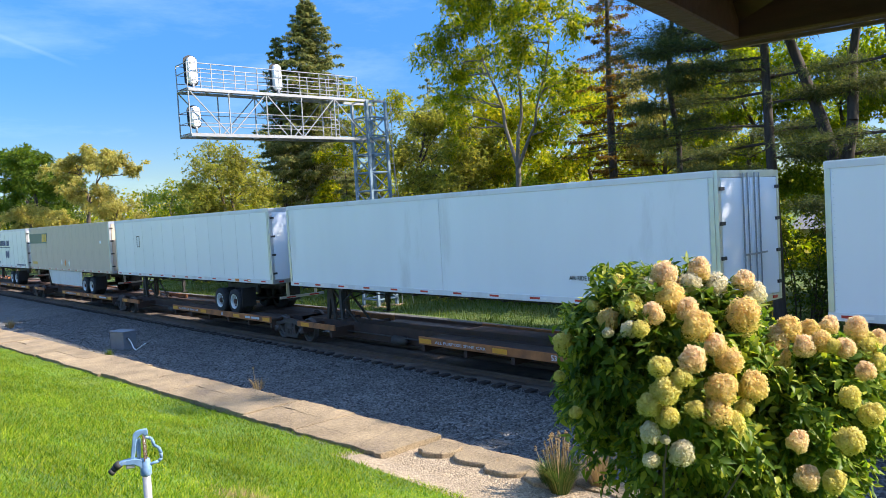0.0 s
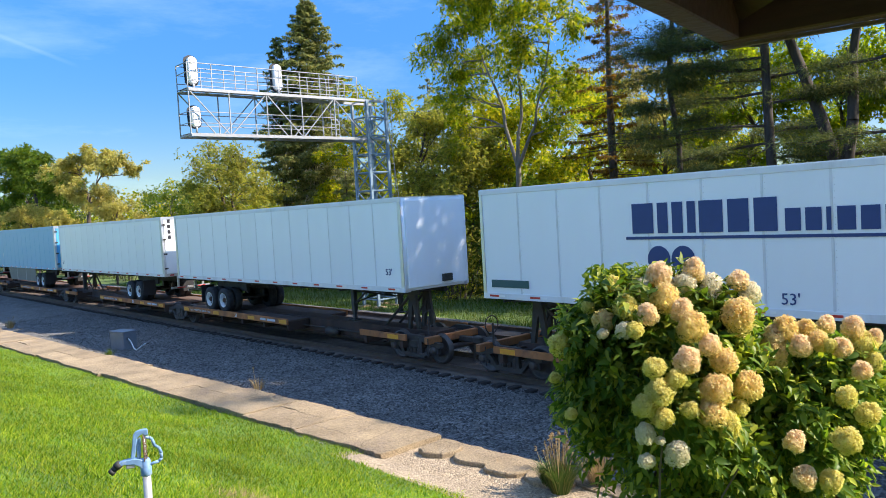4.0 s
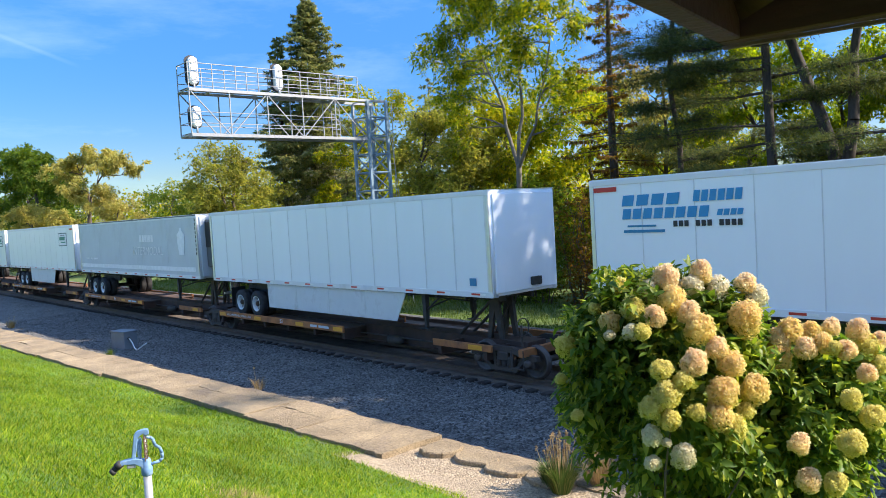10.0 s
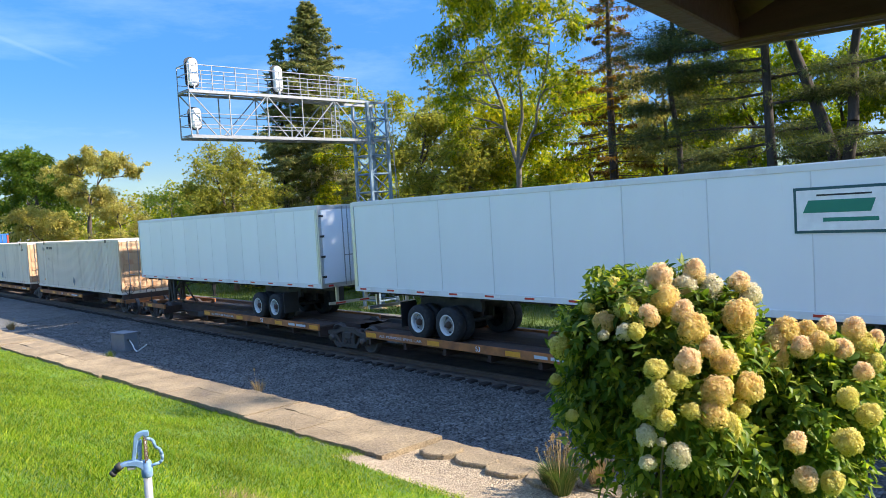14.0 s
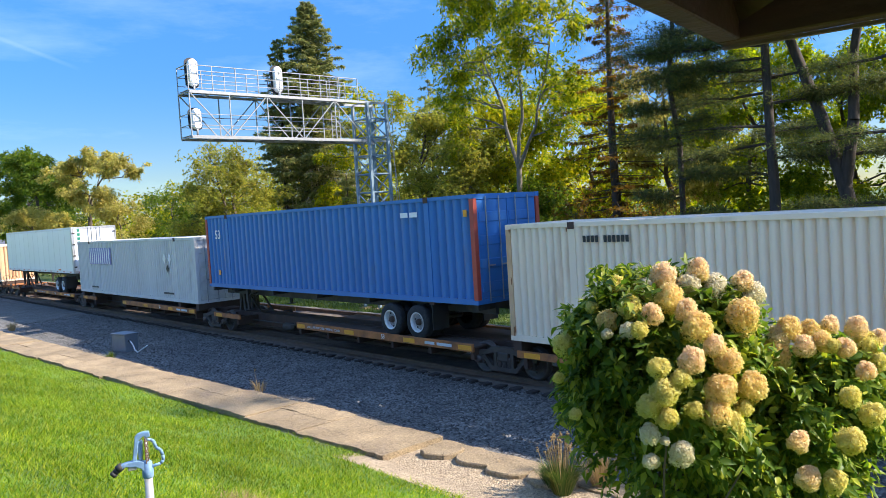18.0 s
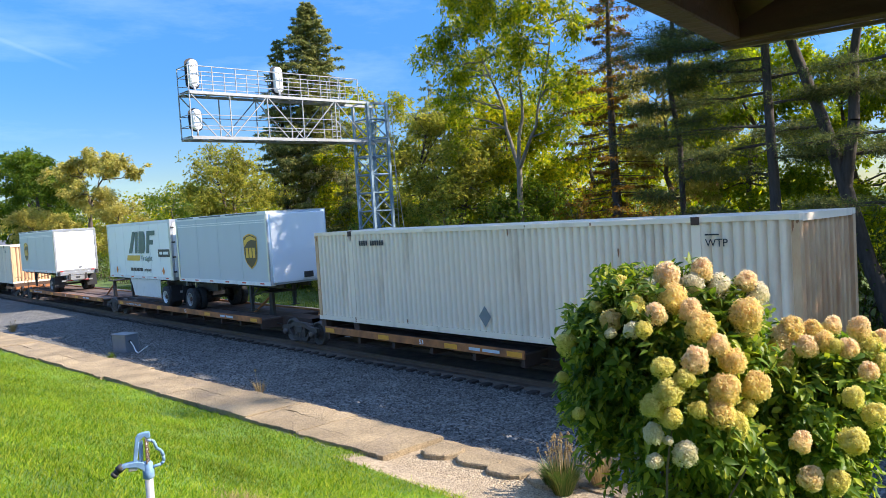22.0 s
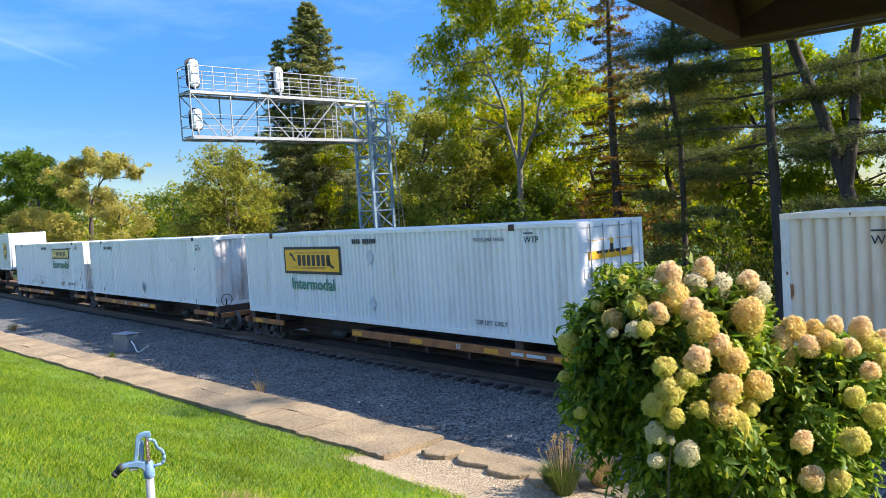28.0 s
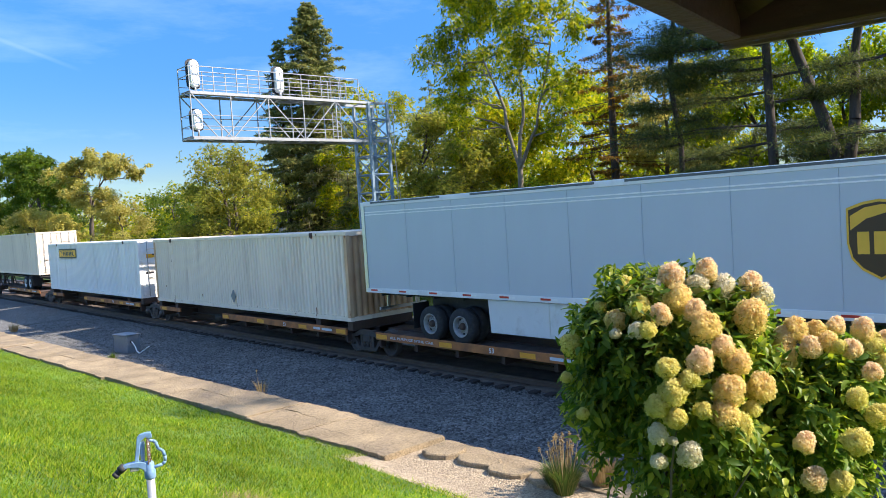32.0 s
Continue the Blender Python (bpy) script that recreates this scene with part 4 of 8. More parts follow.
def rear_doors(t, xe, e, mat, rods=4, rollup=False, z0=FLOOR, z1=TOP):
    """Door frame, doors, hinges, lock rods, handles and the bumper at the end xe, facing e."""
    fr = B()
    box(fr, -0.05, 0.05, -HALF, -HALF + 0.1, z0, z1), box(fr, -0.05, 0.05, HALF - 0.1, HALF, z0, z1)
    box(fr, -0.05, 0.05, -HALF + 0.1, HALF - 0.1, z1 - 0.14, z1), box(fr, -0.05, 0.05, -HALF + 0.1, HALF - 0.1, z0, z0 + 0.14)
    put("door_frame", shared(("dframe", z0, z1), lambda: mesh_of(fr, "door_frame", M["aluminium"])), t, pose(xe + e * 0.02, 0, 0))
    if rollup:
        k = 8
        h = (z1 - z0 - 0.28) / k
        for i in range(k):
            put("door_slat", simple("door_slat", mat, -0.015, 0.015, -HALF + 0.11, HALF - 0.11, 0.006, h - 0.006, bevel=0.004), t, pose(xe + e * 0.03, 0, z0 + 0.14 + i * h))
        put("handle", simple("handle", M["dark_steel"], -0.03, 0.03, -0.08, 0.08, 0, 0.06), t, pose(xe + e * 0.07, 0.2, z0 + 0.25))
        put("rear_sill", simple("rear_sill", M["aluminium"], -0.06, 0.06, -1.28, 1.28, z0 - 0.2, z0 - 0.002, bevel=0.008), t, pose(xe + e * 0.03, 0, 0))
        put("plate_bracket", simple("plate_bracket", M["aluminium"], -0.02, 0.02, -0.42, 0.42, z0 - 0.52, z0 - 0.21), t, pose(xe + e * 0.03, 0, 0), "pale plate bracket under the door")
        put("marking", simple("plate_bar", M["ink_black"], -0.003, 0.003, -0.13, 0.13, z0 - 0.42, z0 - 0.32), t, pose(xe + e * 0.053, 0, 0))
        for s in (-1, 1):
            put("rubber_buffer", simple("rubber_buffer", M["black"], -0.06, 0.06, -0.07, 0.07, z0 - 0.18, z0 + 0.06, bevel=0.01), t, pose(xe + e * 0.15, s * 1.15, 0))
    else:
        for s in (-1, 1):
            d = put("rear_door", simple("rear_door", mat, -0.02, 0.02, -0.585, 0.585, z0 + 0.15, z1 - 0.15, bevel=0.006), t, pose(xe + e * 0.055, s * 0.595, 0))
            for i in range(rods // 2):
                yy = -s * (0.25 + 0.2 * i)
                bm = B()
                tube(bm, (0, 0, z0 + 0.05), (0, 0, z1 - 0.05), 0.017, n=6)
                put("lock_rod", shared(("rod", z0, z1), lambda: mesh_of(bm, "lock_rod", M["galvanised"])), d, pose(e * 0.045, yy, 0))
                put("door_handle", simple("door_handle", M["galvanised"], -0.012, 0.012, -0.02, 0.24, 0, 0.035), d, pose(e * 0.06, yy, z0 + 1.05))
            for i in range(4):
                put("hinge", simple("hinge", M["dark_steel"], -0.03, 0.03, -0.09, 0.06, 0, 0.07), d, pose(e * 0.03, s * 0.58, z0 + 0.35 + 0.68 * i))
    for s in (-1, 1):
        put("tail_light", simple("tail_light", M["red_tape"], -0.012, 0.012, -0.09, 0.09, 0, 0.06), t, pose(xe + e * 0.08, s * 0.95, z0 + 0.04))
        put("bumper_post", simple("bumper_post", M["aluminium"], -0.03, 0.03, -0.05, 0.05, 0.79, z0), t, pose(xe - e * 0.12, s * 0.6, 0))
        put("bumper_tape", simple("bumper_tape", M["red_tape"], -0.006, 0.006, -0.2, 0.2, 0.71, 0.76), t, pose(xe - e * 0.072, s * 0.5, 0))
    put("bumper_bar", simple("bumper_bar", M["aluminium"], -0.035, 0.035, -0.95, 0.95, 0.69, 0.785, bevel=0.006), t, pose(xe - e * 0.115, 0, 0))


def trailer(label, left, right, e, mat, rivets=True, panels=13, side_skirt=None, axle=3.3, axles=2, group="trailers on the train", gear=3.1,
            rail=None, rear_mat=None, rollup=False, tape=True, nose=None, rims=None):
    """A semi-trailer; e = +1 with its doors to the front of the train, -1 with its nose there. Returns the thing, at its middle."""
    c, n = (left + right) / 2, right - left
    t = empty("semi_trailer", 0, 0, 0, label, "trailer", group)
    moving.append((t, c, TRACK_Y, DECK))
    h = n / 2
    bm = B()
    box(bm, -h + 0.02, h - 0.02, -HALF + 0.01, HALF - 0.004, FLOOR + 0.02, TOP - 0.01, 0.02)
    part("box_body", bm, mat, t)
    w = (n - 0.24) / panels
    for i in range(panels):
        x = -h + 0.12 + w * (i + 0.5)
        put("side_panel", panel_me(w, mat, rivets, FLOOR + 0.14, TOP - 0.12), t, pose(x, -HALF + 0.01, 0))
    rail = rail or M["white_dull"]
    part("bottom_rail", box(B(), -h, h, -HALF - 0.012, -HALF + 0.03, FLOOR, FLOOR + 0.15, 0.006), rail, t)
    part("top_rail", box(B(), -h, h, -HALF - 0.012, -HALF + 0.03, TOP - 0.13, TOP, 0.006), rail, t)
    part("roof", box(B(), -h + 0.02, h - 0.02, -HALF + 0.035, HALF - 0.01, TOP - 0.008, TOP + 0.012), M["aluminium"], t)
    for s in (-1, 1):
        put("corner_post", simple("corner_post", M["aluminium"], -0.05, 0.05, -0.015, 0.02, FLOOR + 0.15, TOP - 0.13, bevel=0.004), t, pose(s * (h - 0.06), -HALF - 0.003, 0))
    if tape:
        k = int(n / 1.25)
        for i in range(k):
            x = -h + 0.5 + (n - 1.0) * i / max(1, k - 1)
            put("reflector", simple("reflector", M["red_tape"], -0.16, 0.16, -0.004, 0, 0, 0.05), t, pose(x - 0.12, -HALF - 0.0125, FLOOR + 0.055))
            put("reflector", simple("reflector", M["white_tape"], 0, 0.2, -0.004, 0, 0, 0.05), t, pose(x + 0.045, -HALF - 0.0125, FLOOR + 0.055))
    bm = B()
    for y in (-0.55, 0.55):
        box(bm, -h + 0.3, h - 0.3, y - 0.05, y + 0.05, FLOOR - 0.16, FLOOR - 0.001)
    part("floor_frame", bm, M["dark_steel"], t)
    for i in range(int(n / 1.2)):
        put("cross_member", simple("cross_member", M["dark_steel"], -0.03, 0.03, -1.2, 1.2, FLOOR - 0.10, FLOOR - 0.0015), t, pose(-h + 0.6 + 1.2 * i, 0, 0))
    xe = e * h
    tandem(t, xe - e * axle, e, rims or M["rim_white"], axles)
    if n > 12:
        landing_gear(t, -xe + e * gear)
    else:
        landing_gear(t, -xe + e * 2.2)
    rear_doors(t, xe, e, rear_mat or mat, rollup=rollup)
    # the nose
    nm = nose or mat
    bm = box(B(), -0.03, 0.03, -HALF + 0.12, HALF - 0.12, FLOOR + 0.1, TOP - 0.1, 0.015)
    part("nose_panel", bm, nm, t, m=pose(-xe - e * 0.012, 0, 0))
    for s in (-1, 1):
        bm = B()
        tube(bm, (0, 0, FLOOR), (0, 0, TOP - 0.03), 0.14, n=12)
        put("nose_corner", shared(("nosec", nm.name), lambda: mesh_of(bm, "nose_corner", nm)), t, pose(-xe + e * 0.13, s * (HALF - 0.142), 0))
    put("air_coupling", simple("air_coupling", M["dark_steel"], -0.05, 0.05, -0.18, 0.18, FLOOR + 0.2, FLOOR + 0.42), t, pose(-xe - e * 0.08, 0.3, 0))
    if side_skirt:
        a, b = side_skirt[0], side_skirt[1]
        skirt(t, xe - e * a, xe - e * b, side_skirt[2], e)
    return t


def reefer_unit(t, xe, e):
    """The cooling machine on a trailer's nose."""
    d = -e
    u = part("cooling_unit", box(B(), -0.24, 0.24, -0.95, 0.95, FLOOR + 0.5, TOP - 0.25, 0.04), M["skirt_dark"], t, "dark cooling unit with a black grille", pose(xe + d * 0.27, 0, 0))
    part("grille", box(B(), -0.02, 0.02, -0.85, 0.85, FLOOR + 1.3, TOP - 0.4, 0.01), M["black"], u, m=pose(d * 0.245, 0, 0))
    part("side_grille", box(B(), -0.2, 0.2, -0.02, 0.02, FLOOR + 1.35, TOP - 0.35, 0.01), M["black"], u, m=pose(0, -0.955, 0))


def corrugated(n, z0, z1, mat, pitch=0.215, depth=0.09):
    """A wall sheet with upright corrugations from 0 to n in x."""
    def make():
        k = int(round(n / pitch))
        p = n / k
        xs, ys = [], []
        for i in range(k):
            for a, y in ((0.0, 0.0), (0.62, 0.0), (0.69, depth), (0.93, depth)):
                xs.append((i + a) * p), ys.append(y)
        xs.append(n), ys.append(0.0)
        v = np.array([(x, y, z) for z in (z0, z1) for x, y in zip(xs, ys)])
        m = len(xs)
        f = [(i, i + 1, m + i + 1, m + i) for i in range(m - 1)]
        return soup("corrugated_wall", v, f, mat)
    return shared(("corr", round(n, 2), z0, z1, mat.name, pitch), make)


def rust_spot(t, x, z, w, tall):
    """A short drip of rust with ragged ends."""
    me = shared(("drip", w, tall), lambda: mesh_of(plate(B(), [(0.1 * w, 0.15 * tall), (0.4 * w, 0), (0.7 * w, 0.3 * tall), (w, 0.25 * tall), (0.9 * w, tall), (0.5 * w, 0.9 * tall), (0, tall)], 0, 0.003), "rust_spot", M["rust_orange"]))
    put("rust_spot", me, t, pose(x, -HALF - 0.0045, z))


def container(label, left, right, mat, frame_mat=None, rear=1, base=1.25, height=2.9, posts=6.0, ends=None, pitch=0.215, group="containers on the train",
              rust=False):
    c, n = (left + right) / 2, right - left
    t = empty("shipping_container", 0, 0, 0, label, "container", group)
    moving.append((t, c, TRACK_Y, base))
    frame_mat = frame_mat or mat
    h, H = n / 2, height
    end_mat = M["patched_end"] if rust == "patches" else M["rusted_end"] if rust else mat
    for s in (-1, 1):
        for y in (-1, 1):
            put("corner_post", simple("corner_post", ends or (end_mat if rust else frame_mat), -0.08, 0.08, -0.07, 0.07, 0.12, H - 0.12, bevel=0.008), t, pose(s * (h - 0.08), y * (HALF - 0.07), 0))
            for z in (0, H - 0.12):
                put("corner_casting", simple("corner_casting", frame_mat, -0.09, 0.09, -0.08, 0.08, 0, 0.12, bevel=0.006), t, pose(s * (h - 0.09), y * (HALF - 0.075), z))
    for y in (-1, 1):
        put("bottom_rail", simple("bottom_rail", frame_mat, -h + 0.18, h - 0.18, -0.05, 0.05, 0, 0.15), t, pose(0, y * (HALF - 0.05), 0))
        put("top_rail", simple("top_rail", frame_mat, -h + 0.18, h - 0.18, -0.04, 0.04, H - 0.1, H), t, pose(0, y * (HALF - 0.045), 0))
    walls = [(-h + 0.16, -posts - 0.1), (-posts + 0.1, posts - 0.1), (posts + 0.1, h - 0.16)]
    for a, b in walls:
        put("side_wall", corrugated(b - a, 0.15, H - 0.1, mat, pitch), t, pose(a, -HALF + 0.03, 0))
    for s in (-1, 1):
        put("lift_post", simple("lift_post", frame_mat, -0.1, 0.1, -0.03, 0.06, 0.15, H - 0.1, bevel=0.004), t, pose(s * posts, -HALF + 0.035, 0))
        put("lift_pocket", simple("lift_pocket", M["rust_brown"], -0.09, 0.09, -0.02, 0.02, H - 0.15, H + 0.01), t, pose(s * posts, -HALF + 0.005, 0))
        put("lift_shoe", simple("lift_shoe", M["rust_brown"], -0.1, 0.1, -0.03, 0.03, -0.08, 0.02), t, pose(s * posts, -HALF + 0.045, 0))
    part("far_wall", box(B(), -h + 0.1, h - 0.1, HALF - 0.06, HALF - 0.03, 0.1, H - 0.05), mat, t)
    part("roof", box(B(), -h + 0.1, h - 0.1, -HALF + 0.06, HALF - 0.06, H - 0.045, H - 0.015), mat, t)
    part("floor", box(B(), -h + 0.1, h - 0.1, -HALF + 0.06, HALF - 0.06, 0.03, 0.12), M["dark_steel"], t)
    for s in (-1, 1):
        doors = s == rear
        put("end_header", simple("end_header", frame_mat, -0.05, 0.05, -HALF + 0.15, HALF - 0.15, H - 0.14, H), t, pose(s * (h - 0.06), 0, 0))
        put("end_sill", simple("end_sill", frame_mat, -0.05, 0.05, -HALF + 0.15, HALF - 0.15, 0, 0.14), t, pose(s * (h - 0.06), 0, 0))
        if doors:
            for y in (-1, 1):
                d = put("end_door", simple("end_door", end_mat, -0.02, 0.02, -0.565, 0.565, 0.15, H - 0.15, bevel=0.006), t, pose(s * (h - 0.05), y * 0.575, 0))
                for k in range(4):
                    put("door_rib", simple("door_rib", end_mat, -0.016, 0.016, -0.52, 0.52, 0, 0.26, bevel=0.012), d, pose(s * 0.028, 0, 0.32 + 0.62 * k))
                for yy in (-0.28, 0.22):
                    bm = B()
                    tube(bm, (0, 0, 0.06), (0, 0, H - 0.06), 0.017, n=6)
                    put("lock_rod", shared(("crod", H), lambda: mesh_of(bm, "lock_rod", M["galvanised"])), d, pose(s * 0.07, yy, 0))
                    put("door_handle", simple("door_handle", M["galvanised"], -0.012, 0.012, -0.02, 0.24, 0, 0.035), d, pose(s * 0.085, yy, 1.0))
        else:
            put("end_wall", corrugated(2 * HALF - 0.3, 0.14, H - 0.14, end_mat, 0.24, 0.045), t, Matrix.Translation((s * (h - 0.055), s * (-HALF + 0.15), 0)) @ pose(0, 0, 0, 0, 0, 90 * s))
    if rust:
        drips = random.Random(int(abs(left) * 10))
        for k in range(26):
            near = drips.choice((-h + 0.1, -posts, posts, h - 0.1, None, None))
            x = drips.uniform(-h + 0.3, h - 0.3) if near is None else near + drips.uniform(-0.09, 0.06)
            tall = drips.choice((0.05, 0.08, 0.12, 0.2, 0.32))
            z = drips.choice((0.02, 0.06, 0.16, H - 0.1 - tall, H - 0.02 - tall, drips.uniform(0.3, H - 0.5)))
            rust_spot(t, x, z, drips.choice((0.03, 0.04, 0.06)), tall)
    return t


# ---- spine cars and their trucks ----
def truck_thing(s):
    t = empty("rail_truck", 0, 0, 0, "grimy cast-steel two-axle rail truck under the spine car", "rail truck", "rail trucks")
    moving.append((t, s, TRACK_Y, RAIL_TOP))
    # cast side frame: arched top chord, V-shaped lower chord and two columns, open between them
    top = [(-1.16, 0.50), (-1.16, 0.63), (-0.62, 0.68), (-0.34, 0.80), (0.34, 0.80), (0.62, 0.68), (1.16, 0.63), (1.16, 0.50), (0.98, 0.50), (0.62, 0.56), (0.32, 0.65), (-0.32, 0.65), (-0.62, 0.56), (-0.98, 0.50)]
    low = [(-0.84, 0.51), (-0.66, 0.54), (-0.43, 0.28), (0.43, 0.28), (0.66, 0.54), (0.84, 0.51), (0.68, 0.40), (0.44, 0.15), (-0.44, 0.15), (-0.68, 0.40)]

    def frame_me():
        bm = plate(plate(B(), top, -0.07, 0.07), low, -0.066, 0.066)
        for x in (-0.30, 0.30):
            box(bm, x - 0.055, x + 0.055, -0.06, 0.06, 0.20, 0.70, 0.008)
        for x in (-0.89, 0.89):
            box(bm, x - 0.17, x + 0.17, -0.062, 0.062, 0.30, 0.52, 0.02)
        return mesh_of(bm, "side_frame", M["truck_steel"])
    for y in (-1, 1):
        fr = put("side_frame", shared("sideframe", frame_me), t, pose(0, y * 1.0, 0))
        for x in (-0.89, 0.89):
            put("bearing", shared("bearing", lambda: mesh_of(lathe(B(), [(-0.11, 0.05), (-0.11, 0.10), (0.09, 0.115), (0.09, 0.05)], 12), "bearing", M["wheel_steel"])),
                fr, pose(x, y * 0.02 - (0.03 if y < 0 else -0.03), 0.42))
        for x in (-0.2, 0.0, 0.2):
            put("spring", shared("spring", lambda: mesh_of(lathe(B(), [(0.22, 0.06), (0.24, 0.085), (0.32, 0.07), (0.36, 0.085), (0.44, 0.07), (0.48, 0.085), (0.52, 0.06)], 10, "Z"), "spring", M["wheel_steel"])),
                fr, pose(x * 0.9, 0, 0.02))
    part("bolster", box(B(), -0.2, 0.2, -1.1, 1.1, 0.42, 0.66, 0.03), M["truck_steel"], t)
    for x in (-0.89, 0.89):
        def make():
            bm = B()
            tube(bm, (0, -0.95, 0), (0, 0.95, 0), 0.085, n=10)
            for y in (-0.755, 0.755):
                k = 1 if y > 0 else -1
                lathe_at(bm, y, k)
            return mesh_of(bm, "wheelset", M["wheel_steel"])
        w = put("wheelset", shared("wheelset", make), t, pose(x, 0, 0.42))
        wheelsets.append((w, s, x))
    return t


def lathe_at(bm, y, k):
    prof = [(-0.065 * k, 0.445), (-0.04 * k, 0.42), (0.07 * k, 0.418), (0.07 * k, 0.36), (0.02 * k, 0.34), (0.0, 0.16), (0.06 * k, 0.12), (0.06 * k, 0.09)]
    n, rings = 22, []
    for a, r in prof:
        rings.append([bm.verts.new((r * math.cos(2 * math.pi * i / n), y + a, r * math.sin(2 * math.pi * i / n))) for i in range(n)])
    for p, q in zip(rings, rings[1:]):
        for i in range(n):
            bm.faces.new((p[i], p[(i + 1) % n], q[(i + 1) % n], q[i])).smooth = True
    bm.faces.new(rings[0])
    for a in (0, 2.1, 4.2):
        tube(bm, (0.25 * math.cos(a), y + 0.02 * k, 0.25 * math.sin(a)), (0.25 * math.cos(a), y + 0.045 * k, 0.25 * math.sin(a)), 0.035, n=6)


def platform(s0, s1, load, e, kind, ends=(False, False), full=False):
    """One platform of a spine car between the trucks at s0 and s1, its load centred at load; e is the side of the wheel deck."""
    c = (s0 + s1) / 2
    t = empty("spine_car_platform", 0, 0, 0, "rust-brown spine car platform with reflector patches", "rail car", "spine cars")
    moving.append((t, c, TRACK_Y, RAIL_TOP + 0.66))
    zb = RAIL_TOP + 0.66
    a, b, o = s0 - c, s1 - c, load - c

    def Z(z):
        return z - zb
    bm = B()
    prof = [(a - 0.25, Z(0.98)), (b + 0.25, Z(0.98)), (b + 0.25, Z(0.845)), (b - 1.5, Z(0.75)), (b - 2.3, Z(0.46)), (a + 2.3, Z(0.46)), (a + 1.5, Z(0.75)), (a - 0.25, Z(0.845))]
    plate(bm, prof, -0.36, 0.36)
    part("centre_sill", bm, M["rust_brown"], t)
    for y in (-0.365, 0.365):
        put("sill_flange", simple("sill_flange", M["rust_brown"], a + 2.3, b - 2.3, -0.08, 0.08, Z(0.45), Z(0.48)), t, pose(0, y, 0))
    lo, hi = sorted((o - e * 1.2, o + e * 7.75))
    if full:
        lo, hi = o - 7.75, o + 7.75
    for y in (-1, 1):
        put("wheel_deck", simple("wheel_deck", M["deck_steel"], 0, round(hi - lo, 2), -0.42, 0.42, Z(0.90), Z(0.95)), t, pose(lo, y * 0.84, 0))
        sr = put("side_rail", simple("side_rail", M["rail_car_rail"], 0, round(hi - lo, 2), -0.035, 0.035, Z(0.80), Z(1.02), bevel=0.008), t, pose(lo, y * 1.29, 0))
        if y < 0:
            w = hi - lo
            for k in (0.03, 0.36, 0.7, 0.965):
                put("reflector", simple("reflector", M["yellow_tape"], -0.26, 0.26, -0.005, 0, Z(0.84), Z(0.97)), sr, pose(min(max(w * k, 0.3), w - 0.3), -0.0355, 0))
            lettering(sr, "53", w * 0.55, Z(0.85), 0.14, M["ink_white"], -0.039)
            if kind == "trailer" or full:
                lettering(sr, "ALL PURPOSE SPINE CAR", w * 0.08, Z(0.87), 0.08, M["ink_grey"], -0.039, 2.0)
            for i, ww in enumerate((0.42, 0.62)):
                put("marking", simple("marking", M["ink_grey"], 0, ww, -0.004, 0, Z(0.87), Z(0.95)), sr, pose(w * 0.78 + 0.52 * i, -0.0355, 0))
    n = int((hi - lo) / 1.7)
    for i in range(n + 1):
        put("outrigger", shared(("outr",), lambda: mesh_of(plate(B(), [(-0.06, Z(0.58)), (0.06, Z(0.58)), (0.06, Z(0.895)), (-0.06, Z(0.895))], -1.25, 1.25), "outrigger", M["rust_brown"])), t,
            pose(lo + 0.1 + (hi - lo - 0.2) * i / n, 0, 0))
    # short end shelf on the other side
    q0, q1 = sorted((o - e * 5.6, o - e * 7.9))
    if not full:
        for y in (-1, 1):
            er = put("end_rail", simple("end_rail", M["rail_car_rail"], 0, 2.3, -0.035, 0.035, Z(0.82), Z(1.0), bevel=0.006), t, pose(q0, y * 1.25, 0))
            if y < 0:
                put("reflector", simple("reflector", M["yellow_tape"], -0.26, 0.26, -0.005, 0, Z(0.84), Z(0.97)), er, pose(1.7 if e < 0 else 0.5, -0.0355, 0))
        for x in (q0 + 0.25, q1 - 0.25):
            put("outrigger", SHARED[("outr",)], t, pose(x, 0, 0))
    if kind == "trailer":
        x = o - e * 7.15
        hs = part("hitch", plate(B(), [(-0.30, 0.1), (-0.18, 0.1), (0.0, Z(1.75)), (0.16, 0.1), (0.28, 0.1), (0.14, Z(2.15)), (-0.14, Z(2.15))], -0.05, 0.05), M["truck_steel"], t, "trailer hitch stand", pose(x, -0.28, 0))
        part("hitch_frame", plate(B(), [(-0.30, 0.1), (-0.18, 0.1), (0.0, Z(1.75)), (0.16, 0.1), (0.28, 0.1), (0.14, Z(2.15)), (-0.14, Z(2.15))], 0.51, 0.61), M["truck_steel"], hs)
        part("hitch_plate", box(B(), -0.45, 0.45, -0.22, 0.78, Z(2.15), Z(2.2), 0.01), M["dark_steel"], hs)
        for y in (0.0, 0.56):
            bm = B()
            tube(bm, (e * 0.1, y, Z(2.05)), (e * 1.5, y, 0.12), 0.045, n=6)
            part("hitch_strut", bm, M["truck_steel"], hs)
        bm = B()
        tube(bm, (0, 0.0, Z(1.2)), (0, 0.56, Z(1.9)), 0.03, n=6)
        part("hitch_brace", bm, M["truck_steel"], hs)
    elif kind == "flat":
        # a hitch stand half folded down on the empty deck
        hs = part("hitch", plate(B(), [(-0.16, 0.12), (0.16, 0.12), (0.10, Z(1.85)), (-0.10, Z(1.85))], -0.06, 0.06), M["truck_steel"], t, "raised hitch stand on the empty deck", pose(o + 6.9, -0.3, 0))
        part("hitch_plate", box(B(), -0.42, 0.42, -0.2, 0.8, Z(1.85), Z(1.91), 0.01), M["truck_steel"], hs)
        bm = B()
